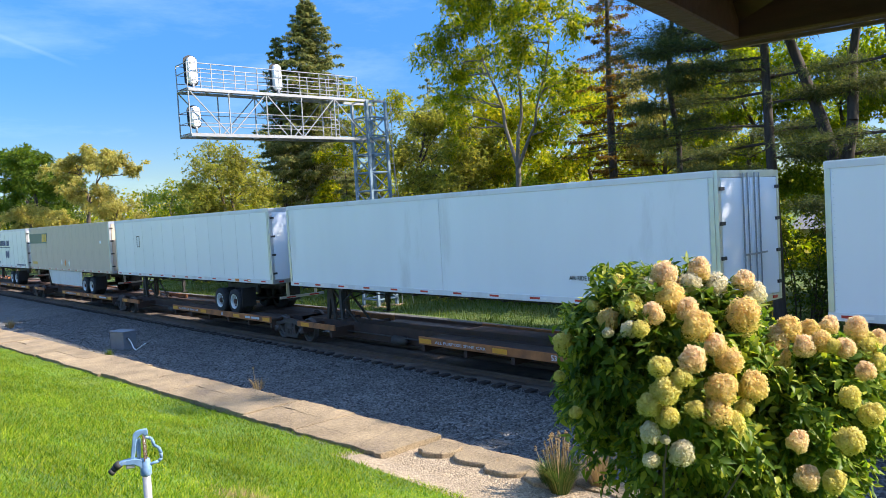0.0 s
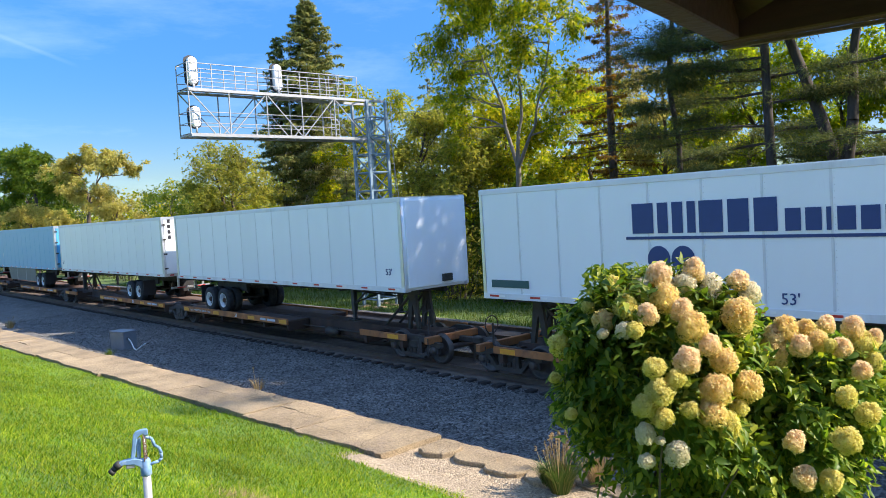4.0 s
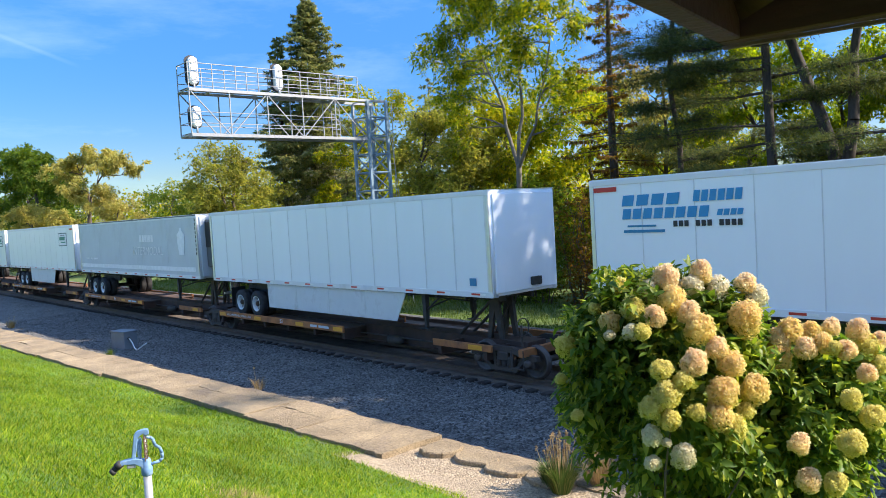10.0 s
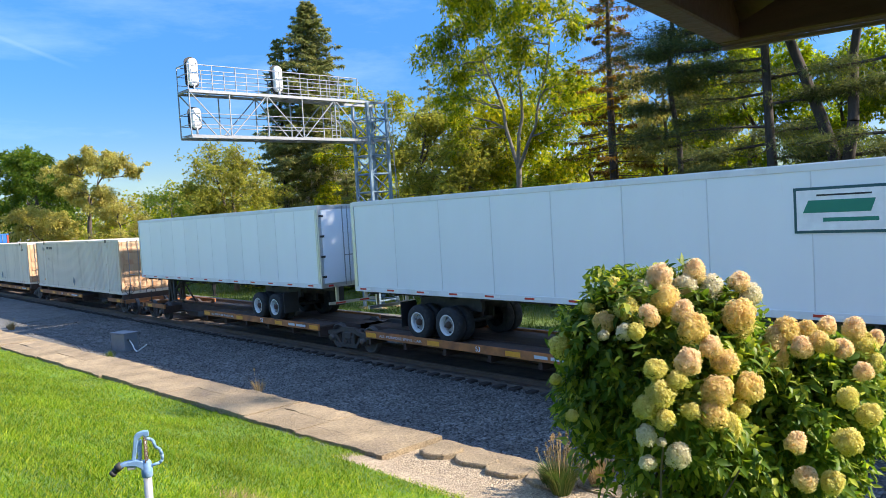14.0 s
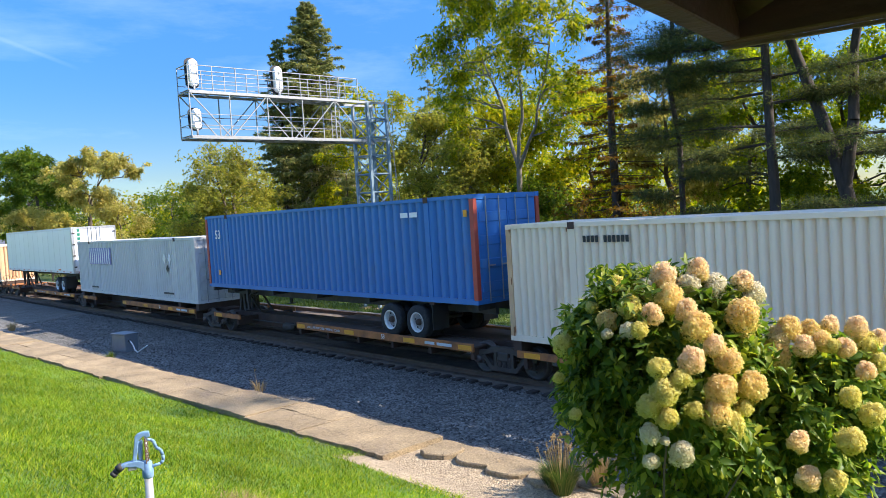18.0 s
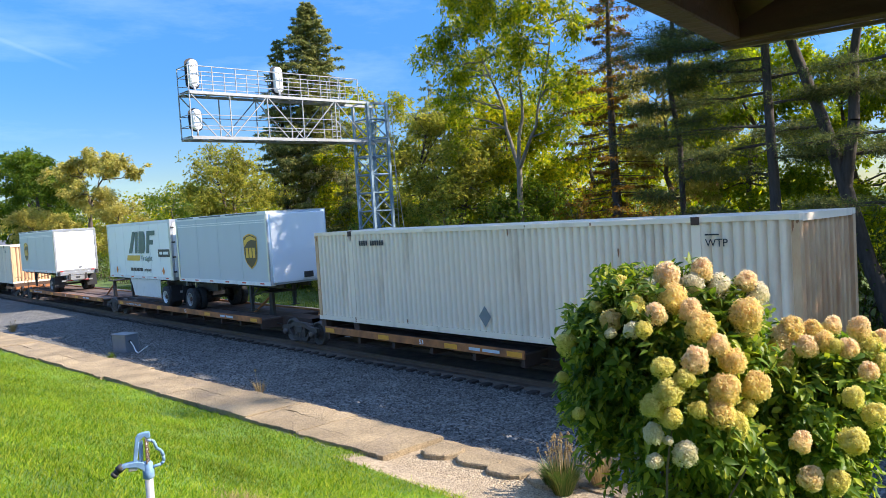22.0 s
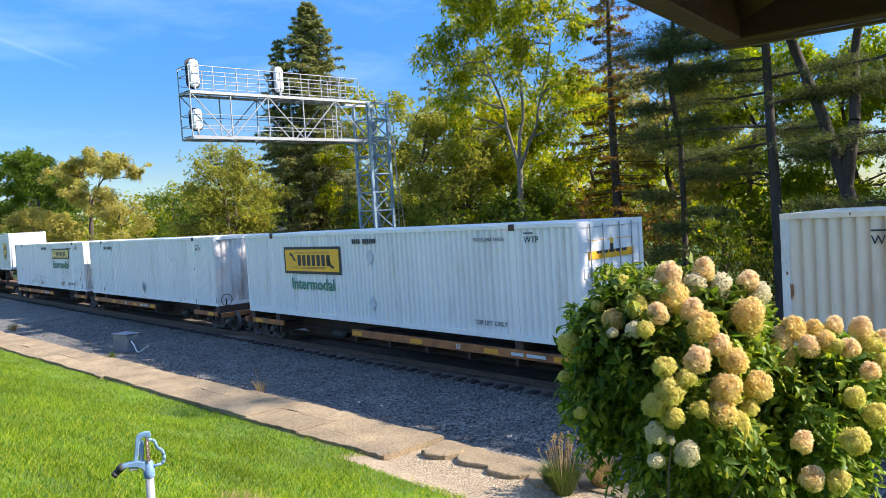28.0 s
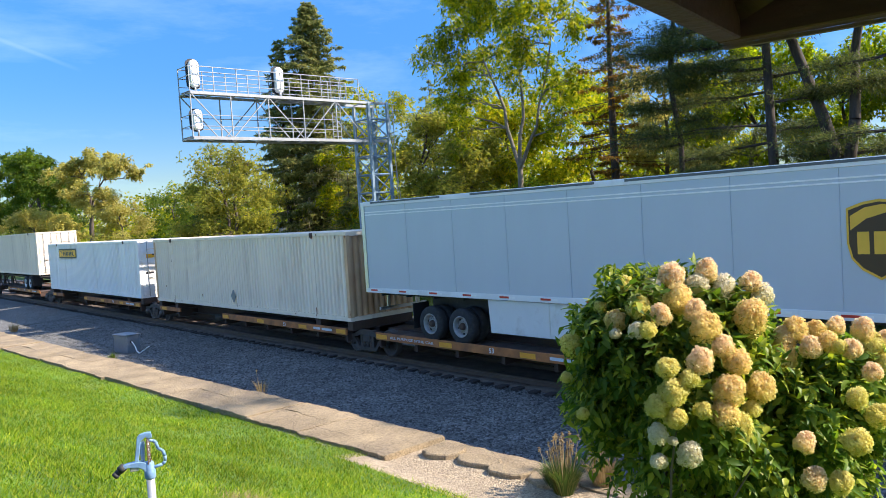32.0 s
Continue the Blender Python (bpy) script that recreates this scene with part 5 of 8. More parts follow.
        tube(bm, (-0.05, 0.0, Z(1.7)), (-1.5, 0.0, 0.14), 0.05, n=6)
        part("hitch_strut", bm, M["rail_car_rail"], hs)
    elif kind == "container":
        for x in (o - 7.9, o - 6.0, o + 6.0, o + 7.9):
            put("pedestal", simple("pedestal", M["rust_brown"], -0.14, 0.14, -1.25, 1.25, Z(0.952), Z(1.248), bevel=0.01), t, pose(x, 0, 0))
    bm = B()
    tube(bm, (a + 2, -0.6, Z(0.72)), (b - 2, -0.6, Z(0.72)), 0.025, n=6)
    part("brake_pipe", bm, M["truck_steel"], t)
    put("brake_cylinder", shared("brakecyl", lambda: mesh_of(lathe(B(), [(-0.35, 0.05), (-0.33, 0.14), (0.2, 0.15), (0.35, 0.04)], 12, "X"), "brake_cylinder", M["truck_steel"])), t, pose(o - e * 3, -0.55, Z(0.62)))
    for s, has, x in ((-1, ends[0], a), (1, ends[1], b)):
        if has:
            part("coupler", box(box(B(), 0, 0.75, -0.08, 0.08, Z(0.72), Z(0.88), 0.02), 0.6, 0.95, -0.14, 0.14, Z(0.70), Z(0.92), 0.04), M["truck_steel"], t, m=pose(x + s * 0.9, 0, 0, 0, 0, 0 if s > 0 else 180))
            part("end_sill", box(B(), -0.08, 0.08, -1.3, 1.3, Z(0.80), Z(1.0), 0.01), M["rail_car_rail"], t, m=pose(x + s * 0.85, 0, 0))
            bm = B()
            tube(bm, (0, -0.95, Z(1.0)), (0, -0.95, Z(1.55)), 0.03, n=6)
            for k in range(12):
                p, q = k * math.pi / 6, (k + 1) * math.pi / 6
                tube(bm, (s * 0.04, -0.95 + 0.24 * math.cos(p), Z(1.5) + 0.24 * math.sin(p)), (s * 0.04, -0.95 + 0.24 * math.cos(q), Z(1.5) + 0.24 * math.sin(q)), 0.016, n=5)
            part("hand_brake", bm, M["truck_steel"], t, "hand brake wheel on its stand", pose(x + s * 0.6, 0, 0))
            put("ladder_rung", simple("ladder_rung", M["truck_steel"], -0.2, 0.2, -0.015, 0.015, Z(0.5), Z(0.53)), t, pose(x + s * 0.75, -1.32, 0))
            bm = B()
            for xx in (-0.2, 0.2):
                tube(bm, (xx, 0, Z(0.48)), (xx, 0, Z(0.98)), 0.015, n=5)
            part("ladder_stile", bm, M["truck_steel"], t, m=pose(x + s * 0.75, -1.32, 0))
    return t


PAINT = M["white_paint"]
# A and B
trailer("plain white riveted semi-trailer on a spine car", 226.2, 242.35, 1, PAINT, axle=3.3)
tB = trailer("white semi-trailer with air-ride lettering low on its side", 208.0, 224.15, 1, PAINT, rivets=False, panels=2, axle=2.0, gear=2.6)
lettering(tB, "AIR-RIDE EQUIPPED", 4.41, 2.80 - DECK, 0.11, M["ink_black"], width=1.1)
tC = trailer("white semi-trailer with wide smooth panels and a small side hatch", 190.5, 206.65, 1, PAINT, rivets=False, panels=13, axle=3.16, gear=2.9)
for a in ((-5.06, -5.03, 3.66, 4.20), (-4.74, -4.71, 3.66, 4.20), (-5.03, -4.74, 3.66, 3.69), (-5.03, -4.74, 4.17, 4.20)):
    mark(tC, a[0], a[1], a[2] - DECK, a[3] - DECK, M["ink_black"], name="hatch_edge")
mark(tC, 5.2, 5.5, FLOOR + 0.02, FLOOR + 0.13, M["ink_orange"], name="reflector")
mark(tC, 6.2, 6.45, FLOOR + 0.02, FLOOR + 0.13, M["ink_orange"], name="reflector")
# D: the beige one
tD = trailer("dusty beige semi-trailer with a dark stripe and pale skirt", 173.4, 189.5, 1, M["beige_paint"], rivets=True, panels=12, axle=3.54, side_skirt=(5.4, 12.2, M["skirt_white"]),
             rail=M["beige_paint"])
stripe = [(-7.95, 3.98 - DECK), (-3.95, 3.98 - DECK), (-3.62, 4.62 - DECK), (-7.95, 4.62 - DECK)]
part("stripe", plate(B(), stripe, 0, 0.006), M["ink_teal"], tD, "dark teal stripe", pose(0, -HALF - 0.016, 0))
for i in range(3):
    g = [(-4.98 + 0.38 * i, 4.06 - DECK), (-4.67 + 0.38 * i, 4.06 - DECK), (-4.55 + 0.38 * i, 4.56 - DECK), (-4.86 + 0.38 * i, 4.56 - DECK)]
    part("emblem_bar", plate(B(), g, 0, 0.006), M["ink_gold"], tD, m=pose(0, -HALF - 0.021, 0))
mark(tD, -7.54, -6.4, 2.60 - DECK, 2.76 - DECK, M["ink_gold"])
for x in (-0.85, -0.1, 0.68):
    diamond(tD, x, 2.74 - DECK, 0.17, M["white_tape"] if x != -0.1 else M["ink_orange"])
mark(tD, 6.5, 6.74, 3.88 - DECK, 4.04 - DECK, M["ink_white"])
# E: navy lettering and paired discs
tE = trailer("white semi-trailer with navy lettering bars and paired navy discs", 156.3, 172.45, 1, PAINT, rivets=True, panels=13, axle=3.65, gear=2.8, rear_mat=M["white_dull"])
for i, (a, b) in enumerate(((-3.47, -2.96), (-2.86, -2.62), (-2.52, -2.28), (-2.18, -2.0), (-1.92, -1.42), (-1.32, -0.9), (-0.8, -0.36))):
    mark(tE, a, b, 3.84 - DECK, 4.47 - DECK, M["ink_navy"])
for a, b in ((-0.22, 0.06), (0.14, 0.42), (0.5, 0.58), (0.68, 0.98), (1.06, 1.36), (1.44, 1.74), (1.82, 1.98), (2.3, 2.38), (2.46, 2.76), (2.84, 3.12)):
    mark(tE, a, b, 3.84 - DECK, 4.25 - DECK, M["ink_navy"])
mark(tE, -3.64, 3.38, 3.715 - DECK, 3.775 - DECK, M["ink_navy"])
for x, z, r in ((-2.86, 3.30, 0.28), (-2.3, 3.30, 0.28), (2.1, 3.21, 0.29), (2.66, 3.21, 0.29)):
    disc(tE, x, z - DECK, r, M["ink_navy"])
lettering(tE, "53'", -0.35, 2.49 - DECK, 0.22, M["ink_navy"])
mark(tE, 5.1, 7.5, 2.42 - DECK, 2.52 - DECK, M["ink_navy"], -HALF - 0.0165)
for a in ((6.30, 6.33, 2.42, 3.06), (7.17, 7.20, 2.42, 3.06), (6.33, 7.17, 3.03, 3.06)):
    mark(tE, a[0], a[1], a[2] - DECK, a[3] - DECK, M["ink_grey"], -HALF - 0.0205, "hatch_edge")
mark(tE, -7.76, -6.5, 2.55 - DECK, 2.74 - DECK, M["ink_teal"])
tF = trailer("plain white semi-trailer running nose first", 136.9, 153.05, -1, PAINT, rivets=True, axle=3.0)
lettering(tF, "53'", 7.2, 2.75 - DECK, 0.2, M["ink_navy"])
tG = trailer("white semi-trailer with narrow panels", 119.1, 135.25, 1, PAINT, rivets=False, panels=15, axle=3.42)
lettering(tG, "53'", -7.72, 2.68 - DECK, 0.19, M["ink_navy"])
# J: blue
tJ = trailer("sky-blue semi-trailer with a dark skirt and pale rear frame", 101.75, 117.9, 1, M["blue_paint"], rivets=False, panels=14, axle=3.4, side_skirt=(5.3, 12.8, M["skirt_dark"]),
             rail=M["blue_paint"])
mark(tJ, -7.36, -7.13, 2.84 - DECK, 2.93 - DECK, M["ink_navy"])
mark(tJ, -5.86, -5.82, 2.97 - DECK, 3.3 - DECK, M["ink_white"])
tK = trailer("glossy white semi-trailer with pale skirt and blue door signs", 84.45, 100.6, 1, PAINT, rivets=True, panels=14, axle=3.62, side_skirt=(5.4, 12.0, M["skirt_white"]))
for s in (-1, 1):
    sg = put("door_sign", simple("door_sign", M["ink_navy"], -0.005, 0.005, -0.4, 0.4, 3.55 - DECK, 4.6 - DECK), tK, pose(8.075 + 0.085, s * 0.6, 0), "dark blue sign with pale bars")
    for z in (3.75, 3.95, 4.12, 4.3, 4.44):
        put("sign_bar", simple("sign_bar", M["ink_white"], -0.003, 0.003, -0.32, 0.32, 0, 0.06), sg, pose(0.007, 0, z - DECK))
for z in np.arange(3.2, 4.55, 0.17):
    mark(tK, 7.98, 8.06, z - DECK, z + 0.12 - DECK, M["ink_black"], -HALF - 0.019)
# L: blue bars of lettering
tL = trailer("white semi-trailer with blue lettering bars near its nose", 67.1, 83.25, 1, PAINT, rivets=False, panels=13, axle=2.3, gear=2.9)
for x0, x1, n, z0, z1 in ((-7.23, -5.8, 4, 4.43, 4.66), (-5.55, -4.5, 6, 4.46, 4.68), (-7.23, -5.18, 8, 4.15, 4.37), (-5.05, -4.5, 4, 4.17, 4.29)):
    w = (x1 - x0) / n
    for i in range(n):
        g = [(x0 + w * i, z0 - DECK), (x0 + w * (i + 0.78), z0 - DECK), (x0 + w * (i + 0.86) + 0.02, z1 - DECK), (x0 + w * (i + 0.08) + 0.02, z1 - DECK)]
        part("lettering_bar", plate(B(), g, 0, 0.006), M["ink_sky"], tL, m=pose(0, -HALF - 0.016, 0))
mark(tL, -7.2, -6.2, 3.86 - DECK, 3.92 - DECK, M["ink_blue"])
mark(tL, -7.1, -6.4, 3.98 - DECK, 4.02 - DECK, M["ink_blue"])
for i in range(12):
    if i not in (3, 7):
        mark(tL, -6.0 + 0.125 * i, -5.91 + 0.125 * i, 3.97 - DECK, 4.09 - DECK, M["ink_black"])
mark(tL, -7.95, -7.35, 4.76 - DECK, 4.86 - DECK, M["red_tape"])
for tt, zz in ((tL, 2.9), (tG, 4.0)):
    for k in range(4):
        put("marking", simple("door_mark", M["ink_black"], -0.003, 0.003, -0.07, 0.07, 0, 0.17), tt, pose(8.075 + 0.08, -0.95, zz + 0.25 * k - DECK))
# M, N: noses to the front
tM = trailer("white semi-trailer running nose first with long pale skirt", 47.75, 63.9, -1, PAINT, rivets=True, panels=13, axle=2.2, side_skirt=(4.3, 12.5, M["skirt_white"]), nose=PAINT)
mark(tM, 7.25, 7.5, 2.55 - DECK, 2.75 - DECK, M["ink_blue"])
tN = trailer("grey-white refrigerated semi-trailer with faded lettering, nose first", 30.25, 46.4, -1, M["reefer_white"], rivets=False, panels=5, axle=2.16, rail=M["white_dull"])
reefer_unit(tN, 8.075, -1)
mark(tN, -8.05, 8.05, TOP - 0.055, TOP - 0.002, M["skirt_dark"], -HALF - 0.0185, "roof_strip")
lettering(tN, "Service • Safety", -7.0, 3.0 - DECK, 0.13, M["ink_white"], width=1.15)
mark(tN, -5.75, -5.1, 3.0 - DECK, 3.1 - DECK, M["ink_white"])
lettering(tN, "INTERMODAL", 0.33, 3.28 - DECK, 0.42, M["ink_white"], width=3.9)
for a, b in ((1.39, 1.68), (1.74, 2.0), (2.06, 2.3), (2.36, 2.5), (2.55, 2.8), (2.86, 3.12)):
    mark(tN, a, b, 3.9 - DECK, 4.24 - DECK, M["ink_white"])
crest = [(6.1, 3.3), (6.6, 3.3), (6.72, 3.75), (6.75, 4.2), (6.5, 4.35), (6.42, 4.5), (6.26, 4.5), (6.2, 4.35), (5.95, 4.2), (5.98, 3.75)]
part("emblem", plate(B(), [(x, z - DECK) for x, z in crest], 0, 0.006), M["ink_white"], tN, "pale crest shape", pose(0, -HALF - 0.016, 0))
mark(tN, -7.9, 7.7, 2.56 - DECK, 2.76 - DECK, M["ink_white"])
for z in np.arange(3.3, 4.75, 0.18):
    mark(tN, 7.88, 7.97, z - DECK, z + 0.12 - DECK, M["ink_black"], -HALF - 0.0195)


def framed_sign(t, x0, x1, z0, z1):
    sg = mark(t, x0, x1, z0 - DECK, z1 - DECK, M["ink_teal"], name="sign_frame", label="dark framed sign with a green bar")
    w, h = x1 - x0, z1 - z0
    put("sign_field", simple("sign_field", M["ink_white"], 0.05, round(w - 0.05, 2), -0.003, 0.001, 0.05, round(h - 0.05, 2)), sg)
    put("sign_bar", shared(("psb",), lambda: mesh_of(plate(B(), [(0.16, 0.36), (1.28, 0.36), (1.36, 0.58), (0.26, 0.58)], -0.006, 0.0), "sign_bar", M["ink_green"])), sg)
    put("sign_bar", simple("sign_bar2", M["ink_green"], 0.5, 1.4, -0.006, 0, 0.2, 0.27), sg)
    put("sign_bar", simple("sign_bar3", M["ink_black"], 0.4, 1.3, -0.006, 0, 0.65, 0.68), sg)


tO = trailer("white semi-trailer with a framed green sign, nose first", 12.95, 29.1, -1, PAINT, rivets=False, panels=13, axle=3.3, side_skirt=(5.6, 11.6, M["skirt_white"]), nose=PAINT)
framed_sign(tO, 5.05, 6.7, 3.77, 4.58)
mark(tO, 7.34, 7.95, 4.72 - DECK, 4.83 - DECK, M["red_tape"])
tP = trailer("smooth white semi-trailer with a framed green sign, nose first", -4.2, 11.95, -1, PAINT, rivets=False, panels=8, axle=2.9)
framed_sign(tP, 5.65, 7.3, 3.80, 4.61)
trailer("white semi-trailer with smooth panels and chrome rear posts", -22.4, -6.25, 1, PAINT, rivets=False, panels=12, axle=3.25)
# R to U: containers
CREAM = M["container_cream"]


def id_bars(t, x, z, n=2):
    for i in range(11):
        if i != 4:
            mark(t, x + 0.115 * i, x + 0.115 * i + 0.08, z, z + 0.15, M["ink_black"], -HALF - 0.006)


def lift_mark(t, x, z=2.35, text="WTP"):
    lettering(t, text, x, z, 0.16, M["ink_black"], -HALF - 0.004)
    mark(t, x, x + 0.3, z + 0.22, z + 0.25, M["ink_black"], -HALF - 0.006)


tR = container("long white corrugated container with black markings", -41.5, -25.35, CREAM, rust=True)
lift_mark(tR, -6.45), id_bars(tR, -5.5, 2.44)
mark(tR, -6.45, -6.26, 0.4, 0.5, M["yellow_tape"], -HALF - 0.006), diamond(tR, -0.1, 0.5, 0.22, M["box_grey"], -HALF - 0.006)
tS = container("long cream corrugated container with a rust-stained end", -59.85, -43.7, CREAM, rust=True)
id_bars(tS, -5.67, 2.44), lift_mark(tS, 6.26, 2.32), diamond(tS, -0.07, 0.5, 0.22, M["box_grey"], -HALF - 0.006)
mark(tS, -6.45, -6.26, 0.4, 0.5, M["yellow_tape"], -HALF - 0.006)
tT = container("royal-blue corrugated container with red end frames on a chassis", -77.05, -60.95, M["container_blue"], base=2.07, height=2.92, ends=M["red_end"], posts=6.15, pitch=0.36)
lettering(tT, "53", -7.2, 1.98, 0.36, M["ink_white"], -HALF - 0.004)
for i in range(2):
    mark(tT, 5.0 + 0.42 * i, 5.34 + 0.42 * i, 2.40, 2.54, M["ink_white"], -HALF - 0.006)
mark(tT, 7.66, 7.8, 2.34, 2.52, M["yellow_tape"], -HALF - 0.006), mark(tT, -7.06, -6.9, 0.5, 0.7, M["yellow_tape"], -HALF - 0.006)


def chassis(left, right, e):
    """A container chassis on the spine car: two rails, cross members, wheels and legs."""
    c, h = (left + right) / 2, (right - left) / 2
    t = empty("container_chassis", 0, 0, 0, "dark steel container chassis with road wheels", "chassis", "chassis on the train")
    moving.append((t, c, TRACK_Y, DECK))
    for y in (-0.5, 0.5):
        put("main_rail", simple("main_rail", M["dark_steel"], -h + 0.1, h - 0.1, -0.06, 0.06, 0.78, 1.115), t, pose(0, y, 0))
    for x in (-h + 0.2, -6.1, -3, 0, 3, 6.1, h - 0.2):
        put("cross_member", simple("cross_member", M["dark_steel"], -0.08, 0.08, -1.2, 1.2, 0.95, 1.116), t, pose(x, 0, 0))
    for i in range(8):
        put("reflector", simple("reflector", M["red_tape"], -0.16, 0.16, -0.004, 0, 0, 0.05), t, pose(-h + 1 + i * 2, -0.565, 1.0))
    tandem(t, e * (h - 2.6), e, M["rim_white"])
    landing_gear(t, -e * (h - 2.7))
    return t


chassis(-77.05, -60.95, 1)
tU = container("grey corrugated container with a faded purple patch", -94.6, -78.3, M["container_grey"], pitch=0.25, posts=6.0)
mark(tU, -6.1, -2.5, 1.62, 2.52, M["ink_purple"], -HALF - 0.004, label="faded purple patch")
for k in range(10):
    mark(tU, -5.95 + 0.34 * k, -5.82 + 0.34 * k, 1.64, 2.5, M["ink_white"], -HALF - 0.0085)
diamond(tU, 4.75, 1.97, 0.2, M["white_tape"], -HALF - 0.006), diamond(tU, 5.35, 1.97, 0.2, M["ink_white"], -HALF - 0.006), diamond(tU, 5.05, 1.5, 0.16, M["ink_black"], -HALF - 0.006)
mark(tU, 4.45, 5.6, 0.32, 0.40, M["ink_black"], -HALF - 0.006), mark(tU, -6.0, -4.9, 0.3, 0.38, M["ink_black"], -HALF - 0.006)
tV = trailer("bright white semi-trailer with riveted seams", -111.9, -95.7, 1, PAINT, rivets=True, panels=13, axle=2.46, gear=2.9)
mark(tV, 4.97, 5.5, 2.41 - DECK, 2.49 - DECK, M["ink_orange"], -HALF - 0.0165)
for k in range(4):
    put("marking", simple("door_mark", M["ink_green"], -0.003, 0.003, -0.08, 0.08, 0, 0.17), tV, pose(8.1 + 0.08, -0.9, 4.0 + 0.25 * k - DECK))
tW = container("white corrugated container with rust at its corners", -130.9, -114.8, CREAM, rear=-1, rust=True)
diamond(tW, -0.1, 0.55, 0.22, M["box_grey"], -HALF - 0.006), lift_mark(tW, 6.2, 2.32), id_bars(tW, -5.5, 2.45)
lettering(tW, "53", 7.45, 0.28, 0.16, M["ink_black"], -HALF - 0.004)
# X, Y, Z: short trailers
tX = trailer("short pale-grey trailer with a brown shield emblem, nose first", -142.3, -134.1, -1, M["ups_side"], rivets=False, panels=4, axle=0.9, axles=1, group="short trailers", nose=PAINT, rims=M["disc_grey"])
shield(tX, 2.75, 3.55 - DECK, 1.06, 1.36)
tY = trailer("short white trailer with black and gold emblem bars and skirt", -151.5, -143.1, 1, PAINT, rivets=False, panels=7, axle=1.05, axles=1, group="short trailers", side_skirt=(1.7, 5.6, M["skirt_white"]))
for g in ([(-1.05, 3.50), (-0.62, 3.50), (0.02, 4.50), (-0.02, 4.58), (-0.34, 4.58)], [(-0.20, 3.50), (0.10, 3.50), (0.36, 4.58), (0.06, 4.58)],
          [(0.26, 3.50), (0.98, 3.50), (1.16, 3.66), (1.26, 4.40), (1.12, 4.58), (0.52, 4.58)], [(1.30, 3.50), (1.66, 3.50), (1.74, 3.92), (2.22, 3.92), (2.28, 4.14), (1.80, 4.14), (1.86, 4.36), (2.50, 4.36), (2.56, 4.58), (1.54, 4.58)]):
    part("emblem_bar", plate(B(), [(x - 0.08, z - DECK) for x, z in g], 0, 0.006), M["ink_teal"], tY, m=pose(0, -HALF - 0.016, 0))
part("emblem_bar", plate(B(), [(-1.45, 3.14 - DECK), (0.28, 3.14 - DECK), (0.40, 3.40 - DECK), (-1.33, 3.40 - DECK)], 0, 0.006), M["ink_gold"], tY, "gold slanted bar", pose(0, -HALF - 0.016, 0))
lettering(tY, "Freight", 0.52, 3.14 - DECK, 0.26, M["ink_teal"], width=1.42)
for i in range(4):
    mark(tY, -1.0 + 0.42 * i, -0.66 + 0.42 * i, 2.62 - DECK, 2.78 - DECK, M["ink_black"])
lettering(tY, "company", 0.72, 2.62 - DECK, 0.2, M["ink_black"], width=1.0)
bnd = mark(tY, 2.72, 4.08, 3.32 - DECK, 3.68 - DECK, M["ink_black"], label="black band with pale bars")
for a, b in ((0.15, 0.5), (0.62, 1.2)):
    put("band_bar", simple("band_bar", M["ink_white"], a, b, -0.003, 0.001, 0.12, 0.25), bnd)
for x, m_ in ((-3.4, M["white_tape"]), (-3.0, M["ink_orange"]), (-2.6, M["white_tape"]), (3.2, M["ink_orange"])):
    diamond(tY, x, 2.66 - DECK, 0.15, m_)
tZ = trailer("short pale-grey trailer with a shield emblem and roll-up door", -170.3, -161.85, 1, M["ups_side"], rivets=False, panels=4, axle=1.2, axles=1, group="short trailers", rollup=True, rear_mat=PAINT, rims=M["disc_grey"])
shield(tZ, -2.6, 3.63 - DECK, 1.03, 1.33)
# AA, BB: cream containers
tAA = container("cream corrugated container with a badly rusted end", -189.4, -173.3, CREAM, rear=-1, rust=True)
tBB = container("pale corrugated container with black stencilled marks", -208.25, -192.1, CREAM, rear=-1, rust="patches")
for t in (tAA, tBB):
    diamond(t, -0.08, 0.52, 0.22, M["box_grey"], -HALF - 0.006)
lift_mark(tAA, 6.2, 2.32), id_bars(tAA, -5.5, 2.45), lift_mark(tBB, -6.55, 2.33), id_bars(tBB, -5.65, 2.4)


def yellow_sign(t, x0, x1, z0, z1, mat):
    sg = mark(t, x0, x1, z0, z1, M["ink_black"], -HALF - 0.006, "sign_frame", "yellow sign in a dark frame")
    w, h = round(x1 - x0, 2), round(z1 - z0, 2)
    put("sign_field", simple("sign_field_y", mat, 0.09, round(w - 0.09, 2), -0.003, 0.001, 0.09, round(h - 0.09, 2)), sg)
    k = 7
    for i in range(k):
        a = w * 0.26 + i * w * 0.085
        put("sign_bar", simple("sign_bar_y", M["ink_black"], 0, round(w * 0.06, 2), -0.006, 0, round(h * 0.3, 2), round(h * 0.7, 2)), sg, pose(a, 0, 0))
    for k in (0.20, 0.24, 0.76, 0.80):
        put("sign_line", simple("sign_line", M["ink_brown"], 0, round(w * 0.62, 2), -0.006, 0, 0, 0.014), sg, pose(w * (0.20 if k > 0.5 else 0.14), 0, h * k))
    for a, turn in ((0.11, 1), (0.89, -1)):
        put("sign_scroll", shared(("scr", w, h, turn), lambda: mesh_of(plate(B(), [(0, h * 0.30 * turn), (turn * w * 0.06, h * 0.24 * turn), (turn * w * 0.10, h * 0.02 * turn), (turn * w * 0.13, -h * 0.02 * turn),
            (turn * w * 0.07, -h * 0.02 * turn), (turn * w * 0.04, h * 0.14 * turn), (0, h * 0.20 * turn)], -0.006, 0.0), "sign_scroll", M["ink_brown"])), sg, pose(w * a, 0, h * 0.5))


